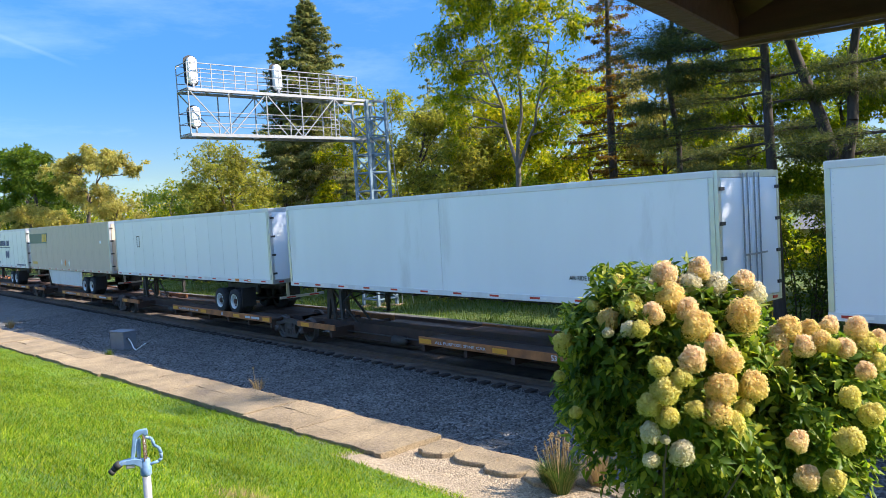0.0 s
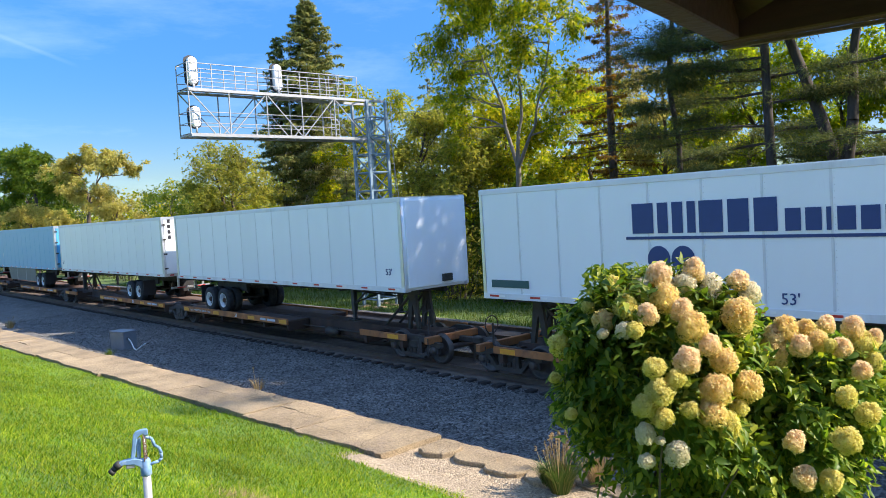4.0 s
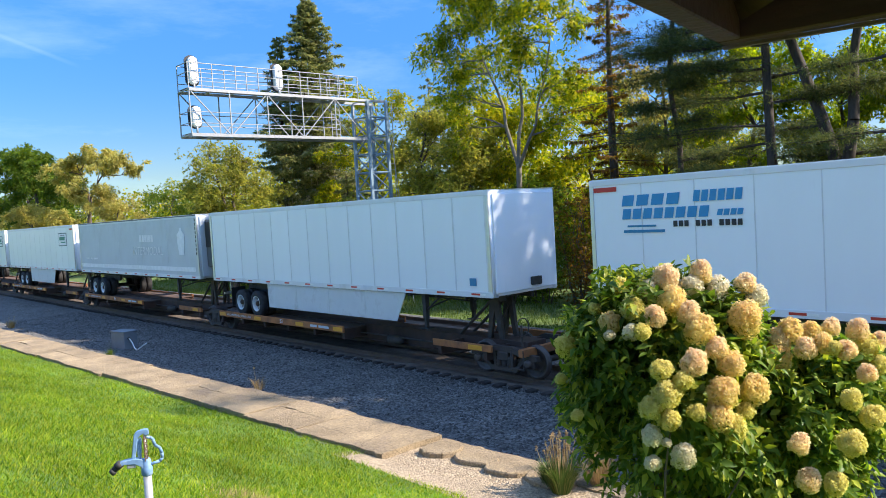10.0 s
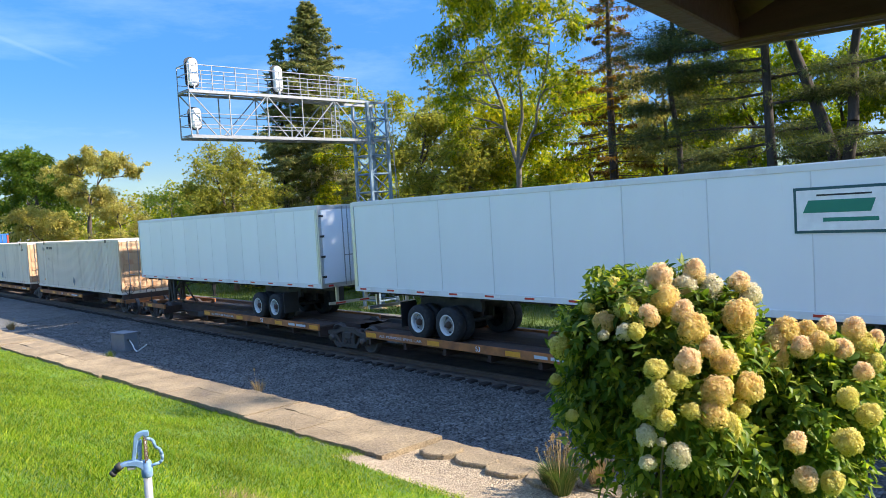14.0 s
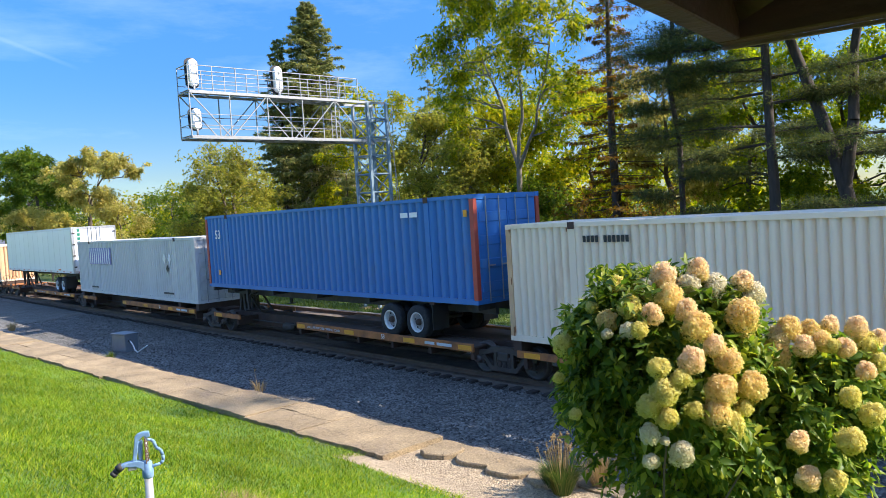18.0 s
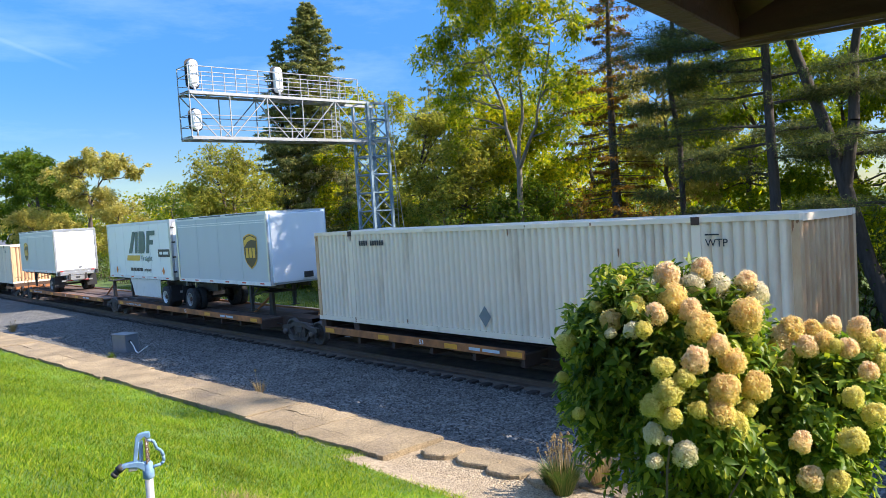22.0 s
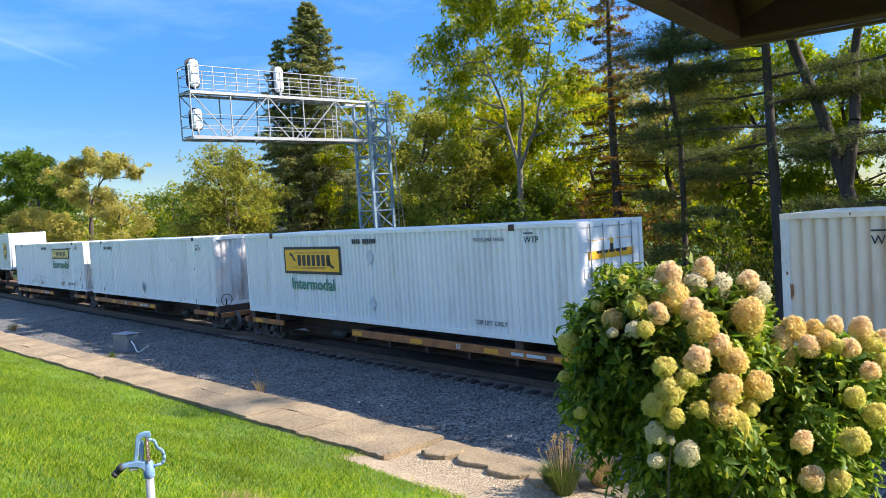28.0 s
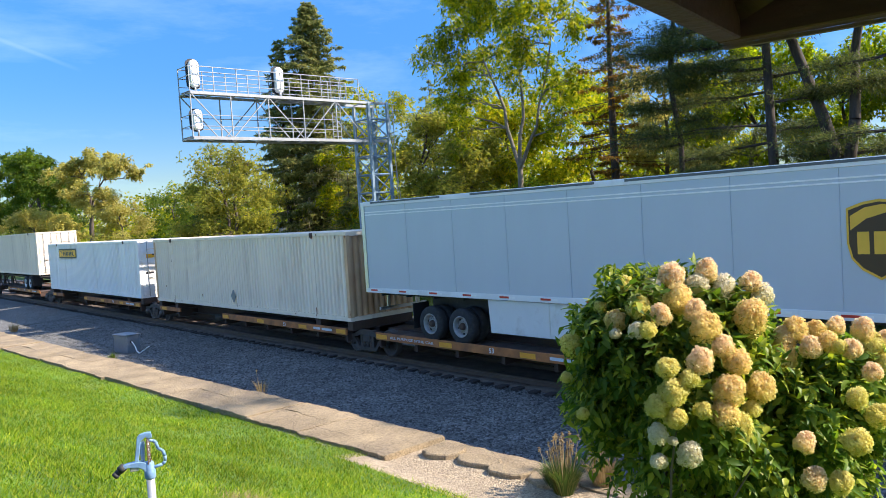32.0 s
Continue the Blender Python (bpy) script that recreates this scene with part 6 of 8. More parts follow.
def hunt(label, left, right, x0, x1, z0, z1, word, mat, stack, ypost=6.0, rust=False):
    t = container(label, left, right, M["container_white"], rust=rust, posts=ypost)
    yellow_sign(t, x0, x1, z0 - 1.25, z1 - 1.25, mat)
    if word:
        lettering(t, "Intermodal", word[0], word[1] - 1.25, word[2], M["ink_green"], -HALF - 0.004, word[3])
    if stack:
        lettering(t, "TOP LIFT ONLY", 4.5, 0.32, 0.13, M["ink_black"], -HALF - 0.004, 1.2)
        lettering(t, "STACK LIMIT 3 HIGH", 4.62, 2.5, 0.10, M["ink_black"], -HALF - 0.004, 1.1)
        lift_mark(t, 6.4, 2.45), id_bars(t, -0.9, 2.5)
    dr = put("door_sign", simple("door_sign_y", mat, -0.004, 0.004, -0.9, 0.9, 2.0, 2.45), t, pose((right - left) / 2 - 0.015, 0, 0), "yellow door sign")
    for i in range(5):
        put("sign_bar", simple("sign_bar_d", M["ink_black"], -0.002, 0.002, -0.1, 0.1, 2.12, 2.33), dr, pose(0.005, -0.5 + 0.25 * i, 0))
    e_ = (right - left) / 2 - 0.012
    for z in (1.55, 0.75):
        for y in (-0.78, ):
            put("placard", shared("door_placard", lambda: mesh_of(lathe(B(), [(0.0, 0.05), (0.0, 0.22), (0.006, 0.23)], 8, "X"), "placard", M["white_tape"])), t, pose(e_, y, z))
    put("notice", simple("door_notice", M["ink_black"], -0.003, 0.003, -0.2, 0.2, 0, 0.3), t, pose(e_, -0.78, 1.0), "dark notice on the door")
    put("notice", simple("door_notice_y", M["ink_gold"], -0.003, 0.003, -0.13, 0.13, 0, 0.42), t, pose(e_, 0.72, 0.85), "yellow notice on the door")
    put("notice", simple("door_notice_g", M["box_grey"], -0.003, 0.003, -0.09, 0.09, 0, 0.24), t, pose(e_, 0.2, 0.9))
    return t


tCC = hunt("white corrugated container with a yellow framed sign", -229.0, -212.9, -5.15, -1.6, 2.75, 3.68, (-4.75, 2.22, 0.40, 2.7), M["sign_amber"], True)
for z in (3.33, 1.9):
    diamond(tCC, 0.0, z - 1.25, 0.2, M["ink_grey"], -HALF - 0.006)
tDD = container("white corrugated container with a rust-streaked end", -247.9, -231.8, M["container_white"], rear=-1, rust="patches")
diamond(tDD, -0.07, 0.55, 0.22, M["box_grey"], -HALF - 0.006), lift_mark(tDD, 6.24, 2.32), id_bars(tDD, -5.6, 2.45)
M["sign_pale"] = material("sun_bleached_yellow", (0.78, 0.54, 0.15), 0.5, vary=0.1, scale=3)
tEE = hunt("scuffed white container with a bleached yellow sign and green word", -265.25, -249.1, 1.57, 5.15, 3.15, 3.80, (1.6, 2.56, 0.50, 3.4), M["sign_pale"], True, 5.92, "patches")
rng = random.Random(4)
for k in range(34):
    mark(tEE, 0, 0.05, 0, round(rng.uniform(0.1, 0.35), 1), M["rust_orange"], -HALF - 0.004, "rust_spot").location = (rng.choice([rng.uniform(-4, 1.5), rng.uniform(3, 7.6)]), -HALF - 0.004, rng.choice([0.16, 0.2, 0.3, 0.6, 1.0]))
tFF = trailer("long pale-grey trailer with a shield emblem near its nose", -282.95, -266.85, -1, M["ups_side"], rivets=False, panels=8, axle=2.9, side_skirt=(5.2, 11.4, M["skirt_white"]), nose=PAINT, rims=M["disc_grey"])
shield(tFF, 6.57, 3.65 - DECK, 1.05, 1.36)
lettering(tFF, "53'", 7.42, 2.70 - DECK, 0.16, M["ink_black"])
for t, h in ((tFF, 8.0), (tX, 4.05), (tZ, 4.17)):
    for z in (4.62, 4.70):
        mark(t, -h, h, z - DECK, z + 0.03 - DECK, M["ink_white"], -HALF - 0.0065, "pin_stripe")
    for a, b in ((-0.95, -0.55), (-0.4, 0.1), (0.2, 0.85)):
        mark(t, a * h, b * h, TOP - 0.06, TOP - 0.005, M["skirt_dark"], -HALF - 0.0185, "roof_strip")
tGG = container("cream corrugated container with a dark diamond placard", -300.1, -283.95, CREAM, rear=-1, rust=True)
diamond(tGG, -0.08, 0.52, 0.22, M["box_grey"], -HALF - 0.006)
hunt("white container with a small yellow sign", -318.3, -302.2, -5.6, -2.1, 3.25, 3.83, None, M["sign_amber"], False)
container("beige corrugated container riding high on a chassis", -337.1, -321.0, CREAM, base=2.07, height=2.92)
chassis(-337.1, -321.0, 1)

# platforms: truck, truck, load centre, wheel-deck side, load, coupler at either end
TRUCKS = [242.8, 225.2, 207.3, 190.0, 172.9, 156.8, 153.0, 136.1, 118.5, 101.2, 83.85, 67.9, 63.9, 47.1, 29.7, 12.45, -5.2, -21.7, -25.9, -42.6, -60.4, -77.3, -95.2, -111.4, -115.3,
          -132.7, -152.0, -169.9, -174.0, -190.7, -210.6, -228.5, -232.3, -248.9, -266.0, -283.5, -301.2, -319.6, -336.8]
LOADS = [(234.3, 1, "trailer"), (216.1, 1, "trailer"), (198.6, 1, "trailer"), (181.45, 1, "trailer"), (164.4, 1, "trailer"), None, (145.0, -1, "trailer"), (127.2, 1, "trailer"),
         (109.8, 1, "trailer"), (92.5, 1, "trailer"), (75.2, 1, "trailer"), None, (55.8, -1, "trailer"), (38.3, -1, "trailer"), (21.0, -1, "trailer"), (3.9, -1, "trailer"), (-14.3, 1, "trailer"), None,
         (-33.4, -1, "container"), (-51.8, 1, "container"), (-69.0, 1, "trailer"), (-86.45, 1, "container"), (-103.8, 1, "trailer"), None, (-122.85, -1, "container"), (-142.8, 1, "flat"),
         (-160.9, 1, "flat"), None, (-181.35, -1, "container"), (-200.2, -1, "container"), (-220.95, 1, "container"), None, (-239.85, -1, "container"), (-257.2, -1, "container"), (-274.9, -1, "trailer"),
         (-292.0, 1, "container"), (-310.2, 1, "container"), (-329.0, 1, "trailer")]
for s in TRUCKS:
    truck_thing(s)
for i, load in enumerate(LOADS):
    if load:
        ends = (i + 1 < len(LOADS) and LOADS[i + 1] is None, i > 0 and LOADS[i - 1] is None)
        platform(TRUCKS[i + 1], TRUCKS[i], load[0], load[1], load[2], ends, load[2] == "flat")

# ---- the signal bridge ----
GX = -32.93


def signal_bridge():
    g = empty("signal_bridge", GX, 25.1, -0.4, "galvanised cantilever signal bridge on a blue-grey lattice tower", "signal bridge")

    def P(x, y, z):
        return Vector((x, y - 25.1, z + 0.4))
    w = 1.15
    lo, hi, rail = 8.62, 10.65, 11.85
    y0, y1 = 14.70, 24.4
    m, tw = M["galvanised"], M["tower_steel"]

    def bar(name, a, b, r, mat, n=5):
        bm = B()
        tube(bm, P(*a), P(*b), r, n=n)
        return part(name, bm, mat, g)
    for x in (0, -w):
        for z in (lo, hi):
            part("chord", box(B(), x - 0.05, x + 0.05, y0 - 25.1, 25.72 - 25.1, z + 0.4 - 0.06, z + 0.4 + 0.06), m, g)
        k = 5
        st = (y1 - y0) / k
        for i in range(k + 1):
            bar("upright", (x, y0 + st * i, lo), (x, y0 + st * i, hi), 0.035, m)
        for i in range(k):
            a, b = (lo, hi) if i % 2 else (hi, lo)
            bar("diagonal", (x, y0 + st * i, a), (x, y0 + st * (i + 1), b), 0.032, m)
        # handrails of the upper walk and the inner rails
        for z, r in ((rail, 0.024), (rail - 0.42, 0.019), (rail - 0.8, 0.019)):
            bar("handrail", (x, y0, z), (x, 23.9, z), r, m)
        for z in (lo + 0.55, lo + 1.05):
            bar("handrail", (x, y0, z), (x, 22.5, z), 0.02, m)
        for i in range(9):
            bar("rail_post", (x, y0 + 9.25 * i / 8, hi), (x, y0 + 9.25 * i / 8, rail), 0.026, m)
    for i in range(9):
        y = y0 + (y1 - y0) * i / 8
        for z in (lo, hi):
            bar("cross_bar", (0, y, z), (-w, y, z), 0.035, m)
        if i < 8:
            bar("wind_brace", (0, y, lo), (-w, y + (y1 - y0) / 8, lo), 0.025, m)
    for z in (rail, rail - 0.42):
        bar("end_rail", (0, y0, z), (-w, y0, z), 0.025, m)
    for y in (y0, ):
        for z in (lo + 0.55, lo + 1.05):
            bar("end_rail", (0, y, z), (-w, y, z), 0.02, m)
    slat = mesh_of(box(B(), -w + 0.08, -0.08, 0, 0.218, 0, 0.023), "grating_slat", m)
    for z in (lo, hi):
        for i in range(40):
            put("grating_slat", slat, g, pose(0, y0 + (23.9 - y0) * i / 40 - 25.1, z + 0.4 + 0.077))
    # ladder inside the arm
    for i in range(8):
        bar("ladder_rung", (-0.3, 22.4, lo + 0.25 * i), (-0.3, 22.9, lo + 0.25 * i), 0.016, m)
    for y in (22.4, 22.9):
        bar("ladder_rail", (-0.3, y, lo), (-0.3, y, rail), 0.022, m)
    # tower
    ya, yb = 24.47, 25.72
    for x in (0.05, -1.27):
        for y in (ya, yb):
            part("tower_leg", box(B(), x - 0.07, x + 0.07, y - 25.1 - 0.07, y - 25.1 + 0.07, 0, 11.05), tw, g)
    levels = [0.4 + 0.98 * i for i in range(11)]
    for i, z in enumerate(levels):
        for a, b in (((0.05, ya), (0.05, yb)), ((-1.27, ya), (-1.27, yb)), ((0.05, ya), (-1.27, ya)), ((0.05, yb), (-1.27, yb))):
            bar("tower_strut", (*a, z - 0.4), (*b, z - 0.4), 0.045, tw)
            if i + 1 < len(levels):
                p, q = (a, b) if i % 2 else (b, a)
                bar("tower_brace", (*p, z - 0.4), (*q, levels[i + 1] - 0.4), 0.042, tw)
    for y in (25.95, 26.3):
        bar("tower_ladder_rail", (-0.2, y, -0.4), (-0.2, y, 10.6), 0.02, m)
    for i in range(30):
        bar("tower_ladder_rung", (-0.2, 25.95, 0.2 + 0.34 * i), (-0.2, 26.3, 0.2 + 0.34 * i), 0.012, m)
    for z in (3.0, 6.0, 9.0):
        bar("ladder_bracket", (-0.2, 25.7, z), (-0.2, 26.1, z), 0.02, m)
    bar("stay", (0.05, 25.8, 10.3), (0.4, 26.6, -0.4), 0.02, m)
    for x in (0.05, -1.27):
        for y in (ya, yb):
            part("footing", box(B(), x - 0.3, x + 0.3, y - 25.4, y - 24.8, -0.3, 0.05, 0.02), M["concrete"], g)
    return g


signal_bridge()


def signal_head(y, z, x=-0.45, tall=1.26):
    """A signal: white rounded case, black background with hooded lenses facing down the line."""
    s = empty("railway_signal", GX + x, y, z, "white-cased railway signal head with black hoods", "signal", "signal heads")
    bm = B()
    prof = []
    for i in range(20):
        a = 2 * math.pi * i / 20
        prof.append((0.23 * math.cos(a), tall / 2 + (tall / 2 - 0.23) * (1 if math.sin(a) > 0 else -1) + 0.23 * math.sin(a)))
    lo = [bm.verts.new((-0.10, p, q)) for p, q in prof]
    mid = [bm.verts.new((0.07, p, q)) for p, q in prof]
    hi = [bm.verts.new((0.13, p * 0.8, tall / 2 + (q - tall / 2) * 0.9)) for p, q in prof]
    for a, b in ((lo, mid), (mid, hi)):
        for i in range(20):
            bm.faces.new((a[i], a[(i + 1) % 20], b[(i + 1) % 20], b[i])).smooth = True
    bm.faces.new(lo), bm.faces.new(hi)
    bmesh.ops.recalc_face_normals(bm, faces=bm.faces)
    case = part("case", bm, M["signal_white"], s)
    for k in range(3):
        zz = tall * (0.20 + 0.28 * k)
        part("door", box(B(), 0.131, 0.155, -0.15, 0.15, zz - 0.05, zz + 0.17, 0.01), M["signal_white"], case)
        part("latch", box(B(), 0.156, 0.175, 0.09, 0.13, zz + 0.03, zz + 0.08, 0.004), M["galvanised"], case)
    bm = B()
    lo = [bm.verts.new((-0.14, p * 1.45, tall / 2 + (q - tall / 2) * 1.12)) for p, q in prof]
    hi = [bm.verts.new((-0.105, p * 1.45, tall / 2 + (q - tall / 2) * 1.12)) for p, q in prof]
    for i in range(20):
        bm.faces.new((lo[i], lo[(i + 1) % 20], hi[(i + 1) % 20], hi[i]))
    bm.faces.new(lo), bm.faces.new(hi)
    bmesh.ops.recalc_face_normals(bm, faces=bm.faces)
    part("background", bm, M["black"], s, "black background plate")
    for k in range(3):
        zz = tall * (0.22 + 0.28 * k)
        bm = B()
        n = 12
        ring = [[bm.verts.new((xx, 0.16 * math.cos(math.pi * (1.15 * i / (n - 1) - 0.075)), zz + 0.16 * math.sin(math.pi * (1.15 * i / (n - 1) - 0.075)))) for i in range(n)] for xx in (-0.14, -0.5)]
        for i in range(n - 1):
            bm.faces.new((ring[0][i], ring[0][i + 1], ring[1][i + 1], ring[1][i]))
        bmesh.ops.solidify(bm, geom=bm.faces[:], thickness=0.008)
        h = part("hood", bm, M["black"], s)
        bm = B()
        lathe(bm, [(-0.165, 0.02), (-0.16, 0.10), (-0.14, 0.11)], 14, "X")
        part("lens", bm, M["glass_dark"], h, m=pose(0, 0, zz))
    bm = B()
    tube(bm, (0.05, 0, -0.32), (0.05, 0, 0.1), 0.05, n=8)
    part("bracket", bm, M["galvanised"], s)
    return s


signal_head(15.15, 10.95)
signal_head(19.5, 10.95)
signal_head(15.15, 9.02, tall=0.95)

# ---- the yard hydrant ----
HYD = (-4.21, 1.50, 2.20)


def yard_hydrant():
    h = empty("yard_hydrant", *HYD, "pale blue yard hydrant with raised lever and rusty chain", "yard hydrant")
    h.matrix_basis = pose(*HYD, 0, 0, 48.3 + 19)
    k = 1 / 300.0
    top = 3.47 - HYD[2]

    def Q(px, py, d=0.0):
        """Local place from the lever's outline, in small steps to the side and down from its top."""
        return Vector((px / 338 - 0.042, d, top - 0.0145 - py / 379))
    def casting(name, outline, thick, label=""):
        pts = [((Q(p, q).x), Q(p, q).z) for p, q in outline]
        bm = plate(B(), pts, -thick, thick)
        bmesh.ops.bevel(bm, geom=bm.edges[:], offset=0.003, segments=1, affect="EDGES")
        return part(name, bm, M["hydrant_blue"], h, label)
    px = Q(8, 0).x
    bm = B()
    tube(bm, (px, 0, -0.05), Q(8, 88), 0.022, n=14)
    part("riser_pipe", bm, M["pipe_grey"], h, "galvanised riser pipe")
    for i in range(3):
        bm = B()
        tube(bm, (px, 0, top - (132 + 16 * i) * k), (px, 0, top - (124 + 16 * i) * k), 0.0235, n=14)
        part("tape_band", bm, M["red_tape"] if i != 1 else M["white_tape"], h)
    bm = lathe(B(), [(0, 0.024), (0.006, 0.030), (0.045, 0.030), (0.05, 0.026), (0.085, 0.025), (0.095, 0.018)], 14, "Z")
    part("collar", bm, M["hydrant_blue"], h, m=Matrix.Translation(Q(8, 98)))
    casting("spout", [(-38, 63), (-30, 60), (-12, 58), (0, 61), (8, 68), (15, 76), (15, 86), (3, 86), (-3, 76), (-12, 70), (-30, 68), (-37, 71)], 0.020)
    bm = B()
    tube(bm, Q(-35, 65), Q(-44, 72), 0.022, n=12), tube(bm, Q(-44, 72), Q(-48, 78), 0.017, n=12), tube(bm, Q(-48, 78), Q(-53, 83), 0.020, 0.018, 12)
    part("hose_nozzle", bm, M["dark_steel"], h, "dark threaded nozzle")
    part("set_screw", box(B(), -0.022, 0.022, -0.014, 0.014, -0.012, 0.016, 0.004), M["pipe_grey"], h, m=Matrix.Translation(Q(-18, 73)))
    casting("lever_head", [(-17, 60), (-10, 9), (-5, 3), (6, 0), (15, 1), (16, 12), (10, 14), (6, 9), (1, 12), (-4, 18), (-6, 34), (-10, 60)], 0.014)
    casting("lever_web", [(-6, 22), (1, 16), (3, 20), (0, 64), (-6, 64)], 0.009)
    bm = B()
    loop = [Q(9, 18), Q(17, 19), Q(22, 24), Q(25, 37), Q(33, 44), Q(36, 55), Q(36, 66), Q(31, 72), Q(14, 76)]
    for a, b in zip(loop, loop[1:]):
        tube(bm, a, b, 0.0085, n=8)
    part("lever_handle", bm, M["hydrant_blue"], h)
    bm = B()
    tube(bm, Q(8, 12), Q(9, 76), 0.0065, n=8)
    part("operating_rod", bm, M["pipe_grey"], h)
    for i in range(9):
        bm = B()
        a = Q(7 + (i % 2) * 2, 18 + 5.6 * i, -0.016)
        for j in range(8):
            p, q = j * math.pi / 4, (j + 1) * math.pi / 4
            if i % 2:
                tube(bm, a + Vector((0.008 * math.cos(p), 0, 0.012 * math.sin(p))), a + Vector((0.008 * math.cos(q), 0, 0.012 * math.sin(q))), 0.0035, n=5)
            else:
                tube(bm, a + Vector((0, 0.008 * math.cos(p), 0.012 * math.sin(p))), a + Vector((0, 0.008 * math.cos(q), 0.012 * math.sin(q))), 0.0035, n=5)
        part("chain_link", bm, M["chain_rust"], h)
    return h


yard_hydrant()


# ---- a junction box on the ballast ----
def junction_box():
    j = empty("junction_box", -31.1, 10.45, -0.16, "grey steel trackside junction box on the ballast", "junction box")
    j.matrix_basis = pose(-31.1, 10.45, -0.16, 0, 0, 12)
    part("case", box(B(), -0.47, 0.47, -0.28, 0.28, 0, 0.68, 0.015), M["box_grey"], j)
    part("lid", box(B(), -0.50, 0.50, -0.31, 0.31, 0.682, 0.73, 0.012), M["box_grey"], j)
    bm = B()
    tube(bm, (0.472, -0.1, 0.45), (0.52, -0.1, 0.45), 0.05, n=12)
    part("conduit_port", bm, M["black"], j)
    bm = B()
    pts = [(0.52, -0.1, 0.45), (0.75, -0.12, 0.3), (1.0, -0.2, 0.12), (1.25, -0.25, 0.06), (1.5, -0.2, 0.2), (1.7, -0.1, 0.33)]
    for a, b in zip(pts, pts[1:]):
        tube(bm, a, b, 0.022, n=8)
    part("conduit", bm, M["signal_white"], j, "pale bent conduit")
    return j


junction_box()


def house(x, y, w, d, h, rise, turn, label, roof="roof_grey"):
    """A house far behind the trees."""
    hs = empty("house", x, y, -0.5, label, "house", "houses behind the trees")
    hs.matrix_basis = pose(x, y, -0.5, 0, 0, turn)
    part("wall", box(B(), -w / 2, w / 2, -d / 2, d / 2, 0, h), M["house_white"], hs)
    bm = B()
    v = [bm.verts.new(p) for p in ((-w / 2 - 0.5, -d / 2 - 0.5, h), (w / 2 + 0.5, -d / 2 - 0.5, h), (w / 2 + 0.5, d / 2 + 0.5, h), (-w / 2 - 0.5, d / 2 + 0.5, h),
                                   (-w / 2 - 0.5, 0, h + rise), (w / 2 + 0.5, 0, h + rise))]
    for f in ((0, 1, 5, 4), (2, 3, 4, 5), (0, 4, 3), (1, 2, 5), (3, 2, 1, 0)):
        bm.faces.new([v[i] for i in f])
    part("roof", bm, M[roof], hs)
    for i in range(4):
        wn_ = part("window", box(B(), -0.55, 0.55, -0.05, 0.05, 1.0, 2.3), M["house_white"], hs, m=pose(-w / 2 + w * (i + 0.5) / 4, -d / 2 - 0.03, 0))
        part("pane", box(B(), -0.45, 0.45, -0.03, 0.0, 1.1, 2.2), M["glass_dark"], wn_, m=pose(0, -0.055, 0))
    return hs


house(-150, 36, 12, 9, 4.2, 2.6, 8, "low white house with a grey shingle roof")
house(-176, 30, 14, 10, 3.8, 1.6, 8, "flat white house among far trees")
house(-90, 52, 10, 8, 2.9, 1.9, 0, "small pale house behind the spruce")
house(-19, 62, 12, 8, 2.2, 1.8, 0, "pale house seen through the pines")

# ---- plants ----
def leaf_soup(name, p, size, rng, mat, flat=0.0, droop=0.0, aspect=0.5, out=None):
    """Leaves as folded diamonds at the places p; out: the way they tend to point."""
    n = len(p)
    d = rng.normal(size=(n, 3))
    if out is not None:
        d = d * 0.8 + out * 1.2
    d[:, 2] = d[:, 2] * (1 - flat) - droop
    d /= np.linalg.norm(d, axis=1, keepdims=True) + 1e-9
    up = rng.normal(size=(n, 3)) * (1 - flat * 0.8) + np.array([0, 0, flat * 2 + 0.4])
    s = np.cross(d, up)
    s /= np.linalg.norm(s, axis=1, keepdims=True) + 1e-9
    nn = np.cross(s, d)
    L = size * rng.uniform(0.65, 1.35, (n, 1))
    w = L * aspect * rng.uniform(0.8, 1.2, (n, 1))
    a = p - d * L * 0.5
    t = p + d * L * 0.5
    m1 = p + s * w * 0.5 - nn * w * 0.15
    m2 = p - s * w * 0.5 - nn * w * 0.15
    v = np.stack([a, m1, t, m2], 1)
    f = (np.array([[0, 1, 2], [0, 2, 3]])[None] + 4 * np.arange(n)[:, None, None]).reshape(-1, 3)
    return soup(name, v, f, mat)


